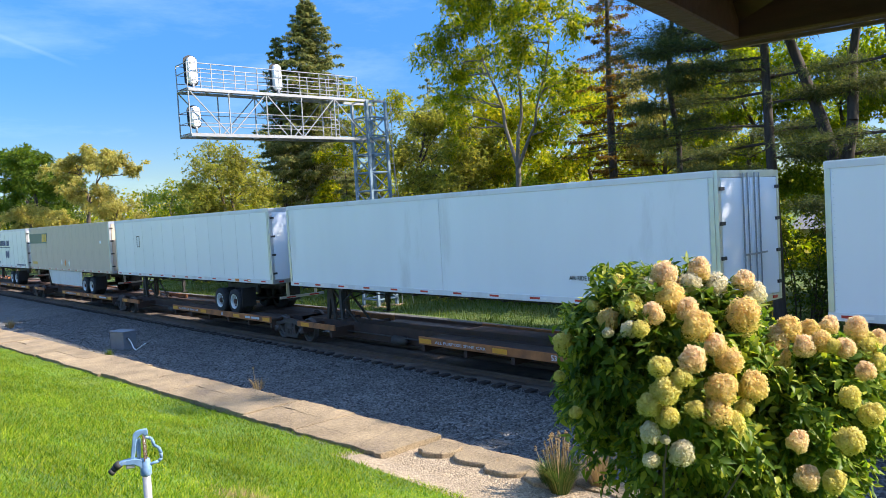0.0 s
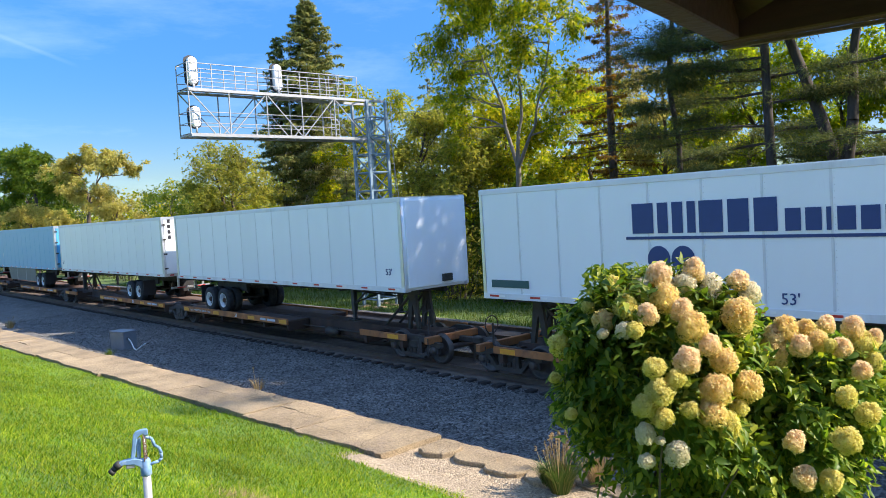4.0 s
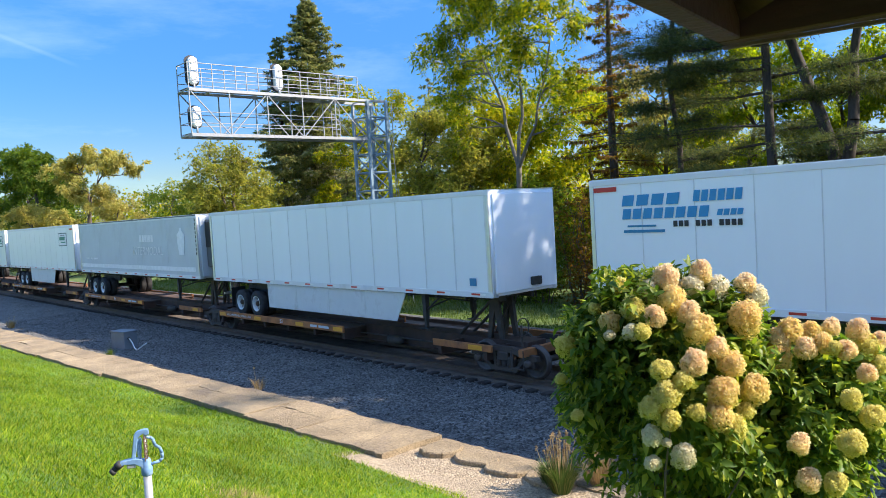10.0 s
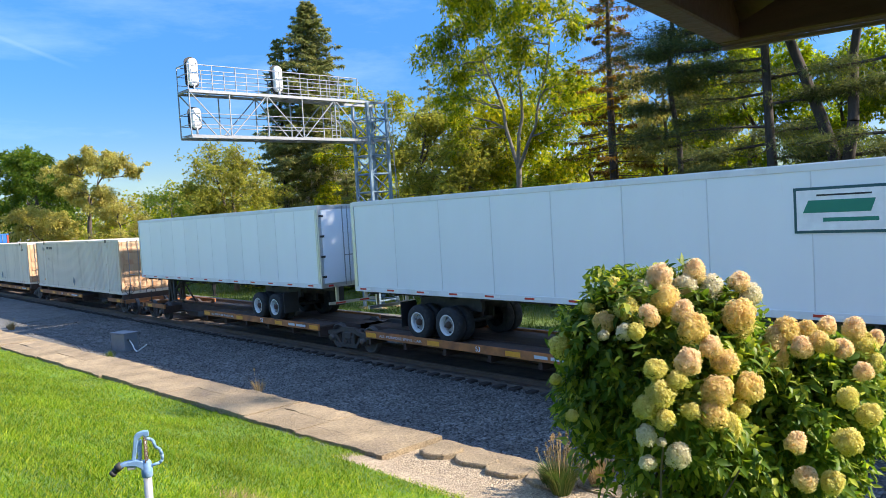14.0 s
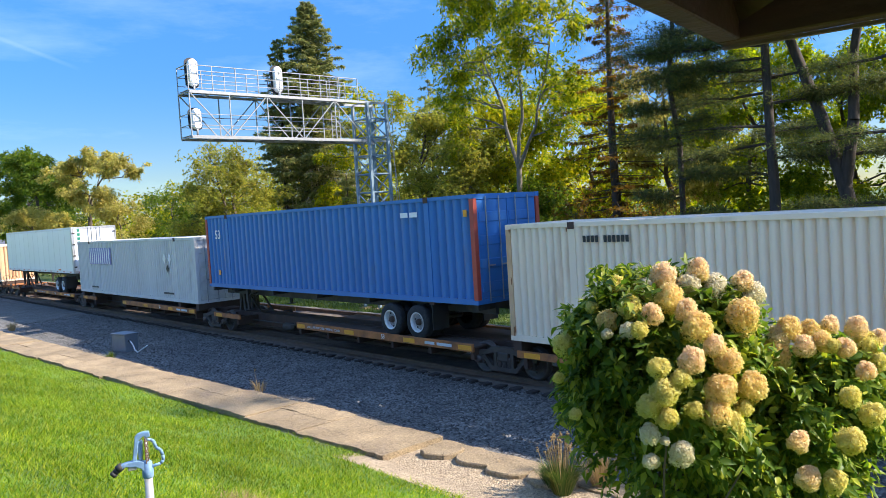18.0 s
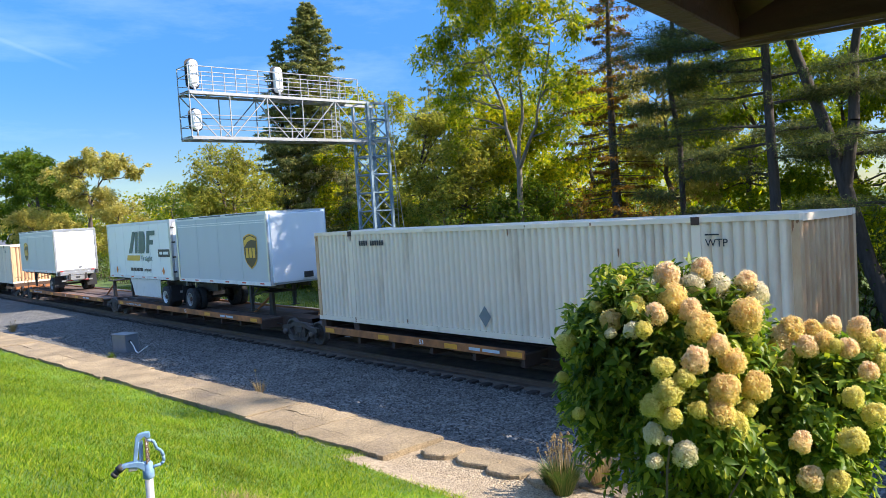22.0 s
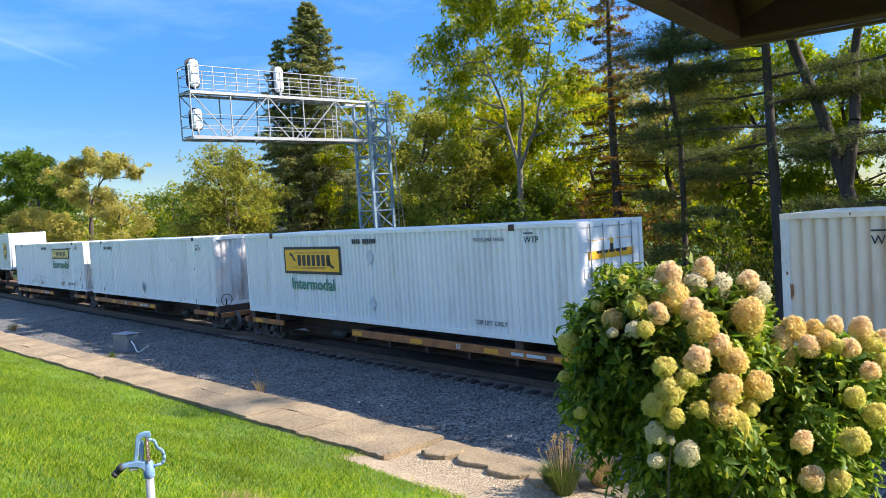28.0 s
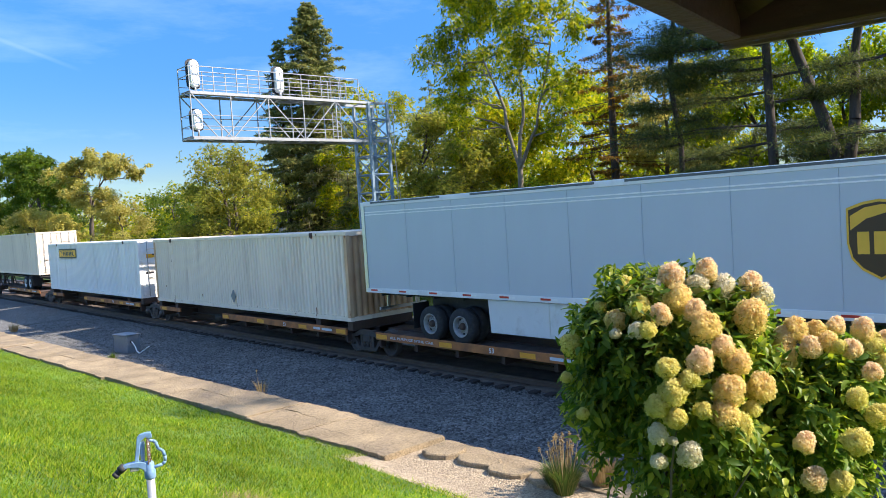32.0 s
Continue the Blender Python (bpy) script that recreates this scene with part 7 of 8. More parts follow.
def sprays(name, p, d, long, k, leaf, aspect, r, mat, droop=0.35, needle=False):
    """Twigs from the places p along d, each with k pairs of small leaves."""
    n = len(p)
    d = d / (np.linalg.norm(d, axis=1, keepdims=True) + 1e-9)
    side = np.cross(d, r.normal(size=(n, 3)) * 0.5 + np.array([0, 0, 1.0]))
    side /= np.linalg.norm(side, axis=1, keepdims=True) + 1e-9
    long = long * r.uniform(0.6, 1.3, (n, 1))
    vs = []
    for i in range(k):
        u = (i + 0.6) / k
        b = p + d * long * u + np.array([0, 0, -droop]) * long * u * u + r.normal(size=(n, 3)) * 0.04 * leaf
        row = [b]
        for sg in (-1, 1):
            e = d * 0.6 + side * sg * 0.8 + r.normal(size=(n, 3)) * 0.35 + np.array([0, 0, -0.25])
            e /= np.linalg.norm(e, axis=1, keepdims=True)
            w = np.cross(e, r.normal(size=(n, 3)) * 0.6 + np.array([0, 0, 1.0]))
            w /= np.linalg.norm(w, axis=1, keepdims=True) + 1e-9
            l = leaf * r.uniform(0.65, 1.3, (n, 1)) * (1.1 - 0.35 * u)
            g = 0.15 if needle else 0.45
            row += [b + e * l * g + w * l * aspect * 0.5, b + e * l + np.array([0, 0, -0.12]) * l, b + e * l * g - w * l * aspect * 0.5]
        vs.append(np.stack(row, 1))
    v = np.concatenate(vs)
    if needle:
        v = v[:, 1:].reshape(-1, 3, 3)
        return soup(name, v, np.arange(3 * len(v)).reshape(-1, 3), mat)
    f = (np.array([[0, 1, 2, 3], [0, 4, 5, 6]])[None] + 7 * np.arange(len(v))[:, None, None]).reshape(-1, 4)
    return soup(name, v, f, mat)


def ball(n, r):
    """Places spread evenly through a unit ball, more of them towards its shell."""
    d = r.normal(size=(n, 3))
    d /= np.linalg.norm(d, axis=1, keepdims=True) + 1e-9
    return d * (r.random((n, 1)) ** 0.42)


def limb(bm, a, b, r0, r1, rng, bend=0.12, k=4, n=7):
    """A limb with a slight bend; returns points along it."""
    a, b = Vector(a), Vector(b)
    L = (b - a).length
    pts = [a]
    for i in range(1, k + 1):
        u = i / k
        p = a.lerp(b, u)
        if i < k:
            p += Vector((rng.uniform(-1, 1), rng.uniform(-1, 1), rng.uniform(-0.5, 0.8))) * L * bend * (1 - abs(u - 0.5))
        pts.append(p)
    for i in range(k):
        tube(bm, pts[i], pts[i + 1], r0 + (r1 - r0) * i / k, r0 + (r1 - r0) * (i + 1) / k, n, caps=False)
    return pts


def broadleaf(x, y, h, r, label, leaf, n, seed, base=0.25, bark="bark", fork=0.3, leaf_size=0.3, trunk=0.22, lean=(0, 0), gaps=0.5, sx=1.0, z=-0.4, nlimb=13, clump=0.85, stems=1, compound=False, dense=1.0):
    rng, nr = random.Random(seed), np.random.default_rng(seed)
    t = empty("tree", x, y, z, label, "tree", "trackside trees")
    bm = B()
    centres = []
    for st in range(stems):
        fk = Vector((lean[0] * fork + rng.uniform(-0.2, 0.2), lean[1] * fork, h * fork))
        a0 = Vector((0, 0, -0.1))
        tp = Vector((lean[0] + (rng.uniform(-r, r) * 0.45 if stems > 1 else 0), lean[1] + (rng.uniform(-r, r) * 0.3 if stems > 1 else 0), h * 0.93))
        limb(bm, a0, fk, trunk, trunk * 0.75, rng, 0.03, 4, 9)
        main = limb(bm, fk, tp, trunk * 0.7, 0.03, rng, 0.05, 6, 7)
        for i in range(nlimb):
            u = (i + rng.random()) / nlimb
            zz = h * (base + (0.97 - base) * u)
            s = main[min(6, int(u * 5))]
            rr = r * (math.sin(math.pi * min(0.98, 0.18 + 0.80 * u)) ** 0.6) * rng.uniform(0.6, 1.12)
            a = 2.4 * i + rng.uniform(-0.5, 0.5)
            e = Vector((tp.x * u + rr * math.cos(a) * sx, tp.y * u + rr * math.sin(a), zz + rng.uniform(-0.3, 0.5)))
            pts = limb(bm, s, e, trunk * 0.32 * (1 - 0.6 * u), 0.015, rng, 0.12, 4, 5)
            for q in pts[2:]:
                centres.append(q)
            for j in range(4):
                c = pts[2].lerp(pts[4], rng.uniform(0.1, 1)) + Vector((rng.uniform(-1, 1), rng.uniform(-1, 1), rng.uniform(-0.7, 0.9))) * r * 0.28
                tube(bm, pts[3], c, 0.02, 0.006, 4, caps=False)
                centres.append(c)
    part("trunk", bm, M[bark], t)
    c = np.array([tuple(p) for p in centres])
    keep = nr.random(len(c)) > gaps * 0.25
    c = c[keep]
    k = 5 if compound else 3
    m = int(n * 1.5 / k * dense)
    pick = nr.integers(0, len(c), m)
    spread = r * 0.27 * clump * nr.uniform(0.45, 1.35, len(c))
    off = ball(m, nr) * spread[pick][:, None] * np.array([1, 1, 0.7])
    p = c[pick] + off
    p[:, 2] = np.maximum(p[:, 2], 0.3)
    out = off / (np.linalg.norm(off, axis=1, keepdims=True) + 1e-6) + nr.normal(size=(m, 3)) * 0.5 + np.array([0, 0, -0.15])
    leaf_size *= 0.62
    put("crown", sprays("crown", p, out, leaf_size * (2.6 if compound else 1.3), k, leaf_size, 0.42 if compound else 0.6, nr, M[leaf], needle=x < -80), t)
    return t


def clump_tree(x, y, label, leaf, n, seed, trunk, fork, stems, clumps, leaf_size=0.3, compound=False, bark="bark", z=-0.4):
    """A tree with an open crown: a forked trunk (fork: sideways, up), stems as lists of (sideways, away, up) and clumps of leaves as (sideways, up, radius)."""
    rng, nr = random.Random(seed), np.random.default_rng(seed)
    t = empty("tree", x, y, z, label, "tree", "trackside trees")
    bm = B()
    f = Vector((fork[0], 0, fork[1]))
    limb(bm, (0, 0, -0.1), f, trunk, trunk * 0.8, rng, 0.02, 4, 9)
    nodes = [f]
    for st in stems:
        a, r0 = f, trunk * 0.62
        for k, q in enumerate(st):
            b = Vector(q)
            r1 = r0 * (0.62 if k + 1 < len(st) else 0.25)
            nodes += limb(bm, a, b, r0, r1, rng, 0.04, 4, 7)[1:]
            a, r0 = b, r1
    ps, outs = [], []
    area = sum(c[2] ** 2 for c in clumps)
    k = 5 if compound else 3
    for dx, up, r in clumps:
        c = Vector((dx, rng.uniform(-1.6, 1.6), up))
        below = [q for q in nodes if q.z < up - 0.2] or nodes
        s = min(below, key=lambda q: (q - c).length)
        pts = limb(bm, s, c, min(0.07, trunk * 0.3), 0.02, rng, 0.10, 4, 5)
        m = int(n * r * r / area / k)
        subs = [Vector((rng.gauss(0, 0.55), rng.gauss(0, 0.5), rng.gauss(0, 0.42))) * r for _ in range(7)]
        for q in subs:
            tube(bm, pts[rng.choice((2, 3))], c + q, 0.016, 0.005, 4, caps=False)
        pick = nr.integers(0, 7, m)
        off = ball(m, nr) * r * np.array([0.5, 0.5, 0.34]) * nr.uniform(0.7, 1.15, (7, 1))[pick]
        sub = np.array([tuple(q) for q in subs])[pick]
        ps.append(np.array(tuple(c)) + sub + off)
        outs.append(sub * 0.5 / r + off / r + nr.normal(size=(m, 3)) * 0.35 + np.array([0, 0, -0.1]))
    part("trunk", bm, M[bark], t)
    put("crown", sprays("crown", np.concatenate(ps), np.concatenate(outs), leaf_size * (2.4 if compound else 1.3), k, leaf_size, 0.34 if compound else 0.6, nr, M[leaf], 0.5 if compound else 0.3, needle=x < -80), t)
    return t


def spruce(x, y, h, r, label, leaf, n, seed, z=-0.4, thin=1.0, bottom=0.06, needle=0.34, droop=0.5, hang=False):
    rng, nr = random.Random(seed), np.random.default_rng(seed)
    t = empty("tree", x, y, z, label, "tree", "trackside trees")
    bm = B()
    limb(bm, (0, 0, -0.1), (0, 0, h), 0.30 * h / 20, 0.02, rng, 0.004, 8, 8)
    ps, outs = [], []
    bm_h = B()
    k = int(h * 6 * thin)
    per = max(8, int(n / k))
    for i in range(k):
        u = bottom + (1 - bottom) * (i + rng.random()) / k
        rr = r * ((1 - u) ** 0.6 + 0.02) * rng.uniform(0.55, 1.18)
        a = 2.4 * i + rng.uniform(-0.6, 0.6)
        d = np.array([math.cos(a), math.sin(a)])
        zz = h * u
        tube(bm, (0, 0, zz), (d[0] * rr, d[1] * rr, zz - rr * droop * 0.35), 0.04 * (1 - u) + 0.008, 0.004, 4, caps=False)
        m = int(per * (0.35 + 1.3 * (1 - u)))
        w = nr.random(m) ** 0.7
        px = np.stack([d[0] * rr * w, d[1] * rr * w, zz - rr * droop * (0.35 * w + 0.12 * np.sin(w * 3))], -1)
        side = (nr.random((m, 1)) - 0.5) * 0.5 * rr * (1.15 - w[:, None])
        px[:, :2] += side * np.array([-d[1], d[0]])
        px[:, 2] -= np.abs(side[:, 0]) * 0.25
        ps.append(px)
        outs.append(np.tile(np.array([d[0], d[1], -0.35]), (m, 1)) + np.sign(side) * 0.8 * np.array([-d[1], d[0], 0]))
        if hang and u < 0.42:
            for q in range(9):
                ww = rng.uniform(0.3, 0.95)
                b0 = Vector((d[0] * rr * ww + rng.uniform(-0.3, 0.3), d[1] * rr * ww + rng.uniform(-0.3, 0.3), zz - rr * droop * 0.35 * ww))
                e0 = b0 + Vector((rng.uniform(-0.25, 0.25), rng.uniform(-0.25, 0.25), -rng.uniform(0.5, 1.3)))
                if e0.z > 0.2:
                    tube(bm_h, b0, e0, 0.014, 0.006, 3, caps=False)
    part("trunk", bm, M["bark_dark"], t)
    if hang:
        tagged(part("hanging_twigs", bm_h, M["dry_twig"], t, "grey-brown bare hanging twigs"), kind="stuff")
    else:
        bm_h.free()
    p = np.concatenate(ps)
    put("crown", sprays("crown", p, np.concatenate(outs), needle * 0.3, 1, needle, 0.36, nr, M[leaf], 0.5, True), t)
    return t


def pine(x, y, h, label, tiers, seed, lean=(0, 0), trunk=0.24, z=-0.4, n=9000, forks=(), reach=4.0):
    """A tall pine with bare lower trunk and flat plates of long needles."""
    rng, nr = random.Random(seed), np.random.default_rng(seed)
    t = empty("tree", x, y, z, label, "tree", "trackside pines")
    bm = B()
    axis = limb(bm, (0, 0, -0.1), (lean[0], lean[1], h), trunk, 0.05, rng, 0.01, 8, 9)
    for u, dx, dy, dz, r in forks:
        s = axis[int(u * 8)]
        limb(bm, s, s + Vector((dx, dy, dz)), r, 0.05, rng, 0.04, 5, 8)
    ps, outs = [], []
    per = n // max(1, len(tiers))
    for u, a, rr in tiers:
        i = min(7, int(u * 8))
        s = axis[i].lerp(axis[i + 1], u * 8 - i)
        d = Vector((math.cos(a), math.sin(a), rng.uniform(-0.05, 0.12)))
        pts = limb(bm, s, s + d * rr, 0.06, 0.012, rng, 0.06, 4, 5)
        m = per // 22
        for k in range(22):
            w = rng.uniform(0.25, 1.08)
            c = s + d * rr * w + Vector((rng.uniform(-0.5, 0.5), rng.uniform(-0.5, 0.5), rng.uniform(-0.05, 0.13))) * (0.5 + 0.26 * rr)
            tube(bm, s + d * rr * max(0.2, w - 0.25), c, 0.012, 0.004, 3, caps=False)
            o = ball(m, nr)
            ps.append(o * np.array([0.44, 0.44, 0.19]) * (0.7 + 0.10 * rr) + np.array(tuple(c)))
            outs.append(o + np.array([0, 0, 0.45]) + nr.normal(size=(m, 3)) * 0.4)
    part("trunk", bm, M["bark_dark"], t)
    put("crown", sprays("crown", np.concatenate(ps), np.concatenate(outs), 0.12, 1, 0.24, 0.14, nr, M["needle_pine"], 0.1, True), t)
    return t


# far left
clump_tree(-124, 31, "broad dark-green oak with sky between its boughs", "leaf_green", 26000, 21, 0.6, (0.5, 4.5),
           [[(-6, 0, 9), (-12, 1, 13)], [(-1, 0, 10), (-2, 1, 15)], [(5, 0, 9), (10, 0, 13.5)]],
           [(-15, 12, 3), (-11, 14.6, 2.9), (-6, 15.6, 2.7), (-1, 16.2, 2.5), (4, 15.6, 2.6), (9, 14.3, 2.6), (13, 12.2, 2.4), (-12, 9.5, 3), (-5, 11.8, 2.8), (2, 12, 2.8), (8, 11, 2.7),
            (14, 9.3, 2.2), (-8, 7.2, 2.8), (6, 7.8, 2.4), (-17, 8.6, 2.8)], 0.42, bark="bark_dark")
broadleaf(-158, 40, 15.0, 8.5, "dark-green oak beyond its neighbour", "leaf_dark", 9000, 22, 0.2, leaf_size=0.5, trunk=0.4, nlimb=14)
clump_tree(-98.5, 30, "open-crowned maple turning yellow", "leaf_yellow", 15000, 23, 0.34, (0.4, 6.5),
           [[(0.8, 0, 9.5), (-2, 0, 12.6)], [(1.5, 0, 9), (6, 0, 11.3), (11, 0, 12)]],
           [(-6.2, 12.8, 1.3), (-3.6, 13.8, 1.6), (-0.8, 14.2, 1.6), (2.4, 13.6, 1.5), (6.2, 13.0, 1.5), (10, 12.9, 1.5), (13.4, 12.5, 1.2), (12, 11.6, 0.9), (-3, 11.2, 1.4), (2.4, 9.9, 1.8),
            (5.4, 8.9, 1.7), (-1.6, 8.8, 1.4), (8.6, 7.8, 1.5)], 0.30)
clump_tree(-113, 28.5, "low spreading yellow maple under taller trees", "leaf_yellow", 12000, 24, 0.25, (0.3, 3.0),
           [[(-5, 0, 5.5)], [(5, 0, 5.5)]],
           [(-10, 6.2, 1.7), (-7.5, 7.2, 1.9), (-4, 7.6, 2.0), (0, 7.4, 2.0), (4, 7.0, 2.0), (8, 6.8, 1.9), (11, 6.2, 1.7), (-12, 8.6, 1.0), (2, 5.2, 1.8), (-5, 5.0, 1.8), (9, 4.6, 1.8)], 0.30)
broadleaf(-88, 30, 9.0, 3.8, "pale yellow-brown maple beside others", "leaf_yellow", 7000, 25, 0.2, leaf_size=0.3)
broadleaf(-102, 42, 10.5, 5.5, "broad green tree behind the maples", "leaf_green", 7000, 26, 0.15, leaf_size=0.4)
broadleaf(-86, 40, 8.5, 4.5, "dark green rounded tree", "leaf_dark", 6000, 27, 0.1, leaf_size=0.35)
broadleaf(-110, 50, 11.5, 7.5, "distant rounded green tree", "leaf_ash", 7000, 28, 0.1, leaf_size=0.45)
# olive tree and the big spruce
broadleaf(-53.0, 26.3, 10.97, 4.1, "airy olive-green tree with fine twigs", "leaf_olive", 18000, 29, 0.10, dense=1.2, leaf_size=0.26, gaps=0.6, nlimb=18, clump=0.8, stems=2)
spruce(-56.2, 36, 23.6, 7.2, "tall dark spruce with drooping boughs", "needle_spruce", 60000, 30, needle=0.36, thin=2.6, hang=True)
spruce(-58.0, 34, 20.6, 3.6, "slender spruce top beside a taller one", "needle_spruce", 9000, 130, needle=0.36, thin=0.8, bottom=0.45)
spruce(-47.5, 33, 8.2, 2.6, "grey-tipped half-bare young spruce", "needle_spruce", 5000, 31, thin=0.8)
spruce(-62, 44, 14.5, 3.6, "dark spruce behind the clearing", "needle_spruce", 7000, 32, thin=0.7)
# behind the tower
broadleaf(-47.5, 36, 15.2, 4.4, "yellow-green tree behind the signal tower", "leaf_ash", 10000, 33, 0.15, leaf_size=0.3)
broadleaf(-41.0, 34.5, 13.0, 3.9, "grey-green tree with feathery leaves", "leaf_olive", 18000, 34, 0.08, leaf_size=0.28, gaps=0.1, nlimb=20, stems=2)
broadleaf(-36.0, 33.5, 10.6, 3.8, "thick olive-green tree turning yellow", "leaf_olive", 15000, 35, 0.05, leaf_size=0.29, gaps=0.1, nlimb=18, stems=2)
spruce(-57, 50, 18.2, 4.0, "pointed spruce top far behind", "needle_spruce", 6000, 36, thin=0.6)
# the ash and its neighbours
clump_tree(-29.9, 32.5, "tall fork-stemmed walnut with drooping green leaflets", "leaf_walnut", 19000, 37, 0.20, (0.3, 7.2),
           [[(-1.1, 0, 11.8), (-3.2, 0.4, 15.5)], [(0.5, 0.3, 11.1), (0.4, 0.5, 17.0)], [(1.9, -0.2, 9.4), (3.0, -0.3, 12.6), (3.6, 0, 16.6)]],
           [(-6.4, 14.4, 0.8), (-5.4, 13.4, 1.0), (-4.6, 15.8, 1.1), (-3.9, 17.5, 1.0), (-4.9, 11.8, 1.0), (-3.6, 13.6, 1.5), (-2.9, 16.3, 1.4), (-2.3, 11.6, 1.1), (-1.2, 14.4, 1.4),
            (-0.8, 17.6, 1.5), (0.8, 12.9, 1.2), (1.0, 15.9, 1.4), (2.3, 11.0, 1.1), (2.6, 13.8, 1.4), (3.0, 17.2, 1.5), (4.2, 11.9, 1.1), (4.5, 14.9, 1.3), (-4.3, 9.8, 1.0), (3.7, 9.5, 0.9),
            (-5.6, 10.9, 0.7), (-2.0, 19.0, 1.4), (1.5, 19.2, 1.4)], 0.27, True, "bark_pale")
broadleaf(-35.5, 38, 13.2, 4.6, "yellow-green maple behind the walnut", "leaf_ash", 17000, 38, 0.05, leaf_size=0.3, gaps=0.2, nlimb=18)
broadleaf(-29.5, 39.5, 14.2, 4.6, "bright yellow-green maple behind the walnut", "leaf_ash", 17000, 39, 0.05, leaf_size=0.3, gaps=0.4, nlimb=18)
broadleaf(-30.8, 34.5, 6.4, 3.4, "dense green sapling under the walnut", "leaf_green", 12000, 138, 0.05, leaf_size=0.26, gaps=0.2, nlimb=16, stems=2)
spruce(-22.0, 31, 19.5, 3.1, "half-dead larch with rusty needles", "leaf_rust", 8000, 40, thin=0.75, bottom=0.2, needle=0.22, droop=0.25)
broadleaf(-20.6, 33.5, 12.2, 3.2, "golden maple standing between conifers", "leaf_yellow", 8500, 41, 0.2, leaf_size=0.26, gaps=0.8, nlimb=14)
broadleaf(-22.5, 42, 13.0, 3.6, "tall green tree behind the larch", "leaf_ash", 4500, 42, 0.45, leaf_size=0.3, gaps=1.4)
# these four wear the brightened leaf colour that stands in for backlight
broadleaf(-18.2, 37, 13.5, 4.2, "green maple with leaves coloured as if lit from behind", "leaf_backlit_look", 16000, 43, 0.15, leaf_size=0.28, gaps=0.9, nlimb=16)
broadleaf(-14.2, 39, 12.5, 4.4, "tall green tree with leaves coloured as if backlit", "leaf_backlit_look", 17000, 44, 0.2, leaf_size=0.3, gaps=1.0, nlimb=15)
broadleaf(-8.5, 39, 13.0, 4.6, "green ash with open crown", "leaf_backlit_look", 17000, 45, 0.2, leaf_size=0.3, gaps=1.0, nlimb=15)
broadleaf(-2.5, 36, 15.0, 5.0, "leafy green tree beside the line", "leaf_backlit_look", 12000, 46, 0.2, leaf_size=0.32, gaps=0.8)
# the pines
tall_pines = []
pr = random.Random(5)
tall_pines.append(pine(-12.8, 28, 20.5, "straight dark pine with layered needle plates",
     [(0.27, 3.1, 3.0), (0.30, 0.3, 2.6), (0.33, 2.9, 4.2), (0.36, 3.5, 5.2), (0.40, 0.2, 3.0), (0.42, 3.0, 5.4), (0.46, 4.0, 3.6), (0.48, 3.2, 6.2), (0.53, 0.1, 3.5), (0.55, 3.3, 5.4),
      (0.60, 5.5, 3.2), (0.50, 3.8, 4.8), (0.515, 3.35, 5.8), (0.57, 2.9, 6.0), (0.585, 0.1, 3.4), (0.61, 3.4, 5.2), (0.64, 3.1, 4.5), (0.70, 1.0, 3.6), (0.76, 3.5, 3.6), (0.83, 0.2, 3.0), (0.9, 3.0, 2.4), (0.96, 1.0, 1.6)], 50, n=40000))
tall_pines.append(pine(-9.0, 28.3, 20.0, "tall dark pine with forked trunk",
     [(0.30, 0.2, 3.0), (0.36, 3.0, 2.6), (0.42, 0.0, 3.4), (0.46, 3.3, 3.2), (0.52, 5.0, 3.0), (0.58, 0.1, 3.2), (0.64, 2.9, 3.0), (0.72, 0.4, 3.4), (0.80, 3.4, 3.0), (0.9, 1.5, 2.4)], 51,
     (-6.5, 0.3), 0.30, forks=((0.26, 1.0, 0.4, 11.0, 0.22), ), n=13000))
tall_pines.append(pine(-8.3, 26.5, 20.0, "dark pine with low spreading boughs",
     [(0.22, 3.1, 2.8), (0.28, 0.2, 3.0), (0.33, 3.2, 3.0), (0.38, 0.4, 3.0), (0.45, 2.8, 3.0), (0.52, 0.0, 3.0), (0.58, 3.3, 2.8), (0.66, 1.0, 3.2), (0.75, 4.0, 3.2), (0.84, 0.5, 2.8), (0.93, 2.5, 2.0)], 52, n=13000))
tall_pines.append(pine(-16.5, 27.5, 19.0, "slim dark pine with short boughs", [(0.12 + 0.036 * i, pr.uniform(0, 6.28), 2.6 - 0.12 * i) for i in range(13)], 53, trunk=0.14, n=12000))
tall_pines.append(pine(-3.0, 27.5, 20.5, "dark pine standing beside the line", [(0.25 + 0.05 * i, pr.uniform(0, 6.28), 3.6) for i in range(15)], 54, n=14000))
# out of view: three trees sized to shade the trailer ends and ballast
broadleaf(5.8, 27.8, 19.6, 4.4, "tall green tree out of view, added for its shade", "leaf_green", 9000, 57, 0.2, leaf_size=0.32, gaps=0.8, nlimb=16)
tall_pines.append(pine(9.0, 27.0, 20.6, "tall dark pine out of view, added for its shade", [(0.3 + 0.05 * i, pr.uniform(0, 6.28), 3.4) for i in range(14)], 56, n=10000))
tall_pines.append(pine(2.5, 27.0, 21.3, "dense dark pine beside the line", [(0.25 + 0.05 * i, pr.uniform(0, 6.28), 3.6) for i in range(15)], 55, n=14000))


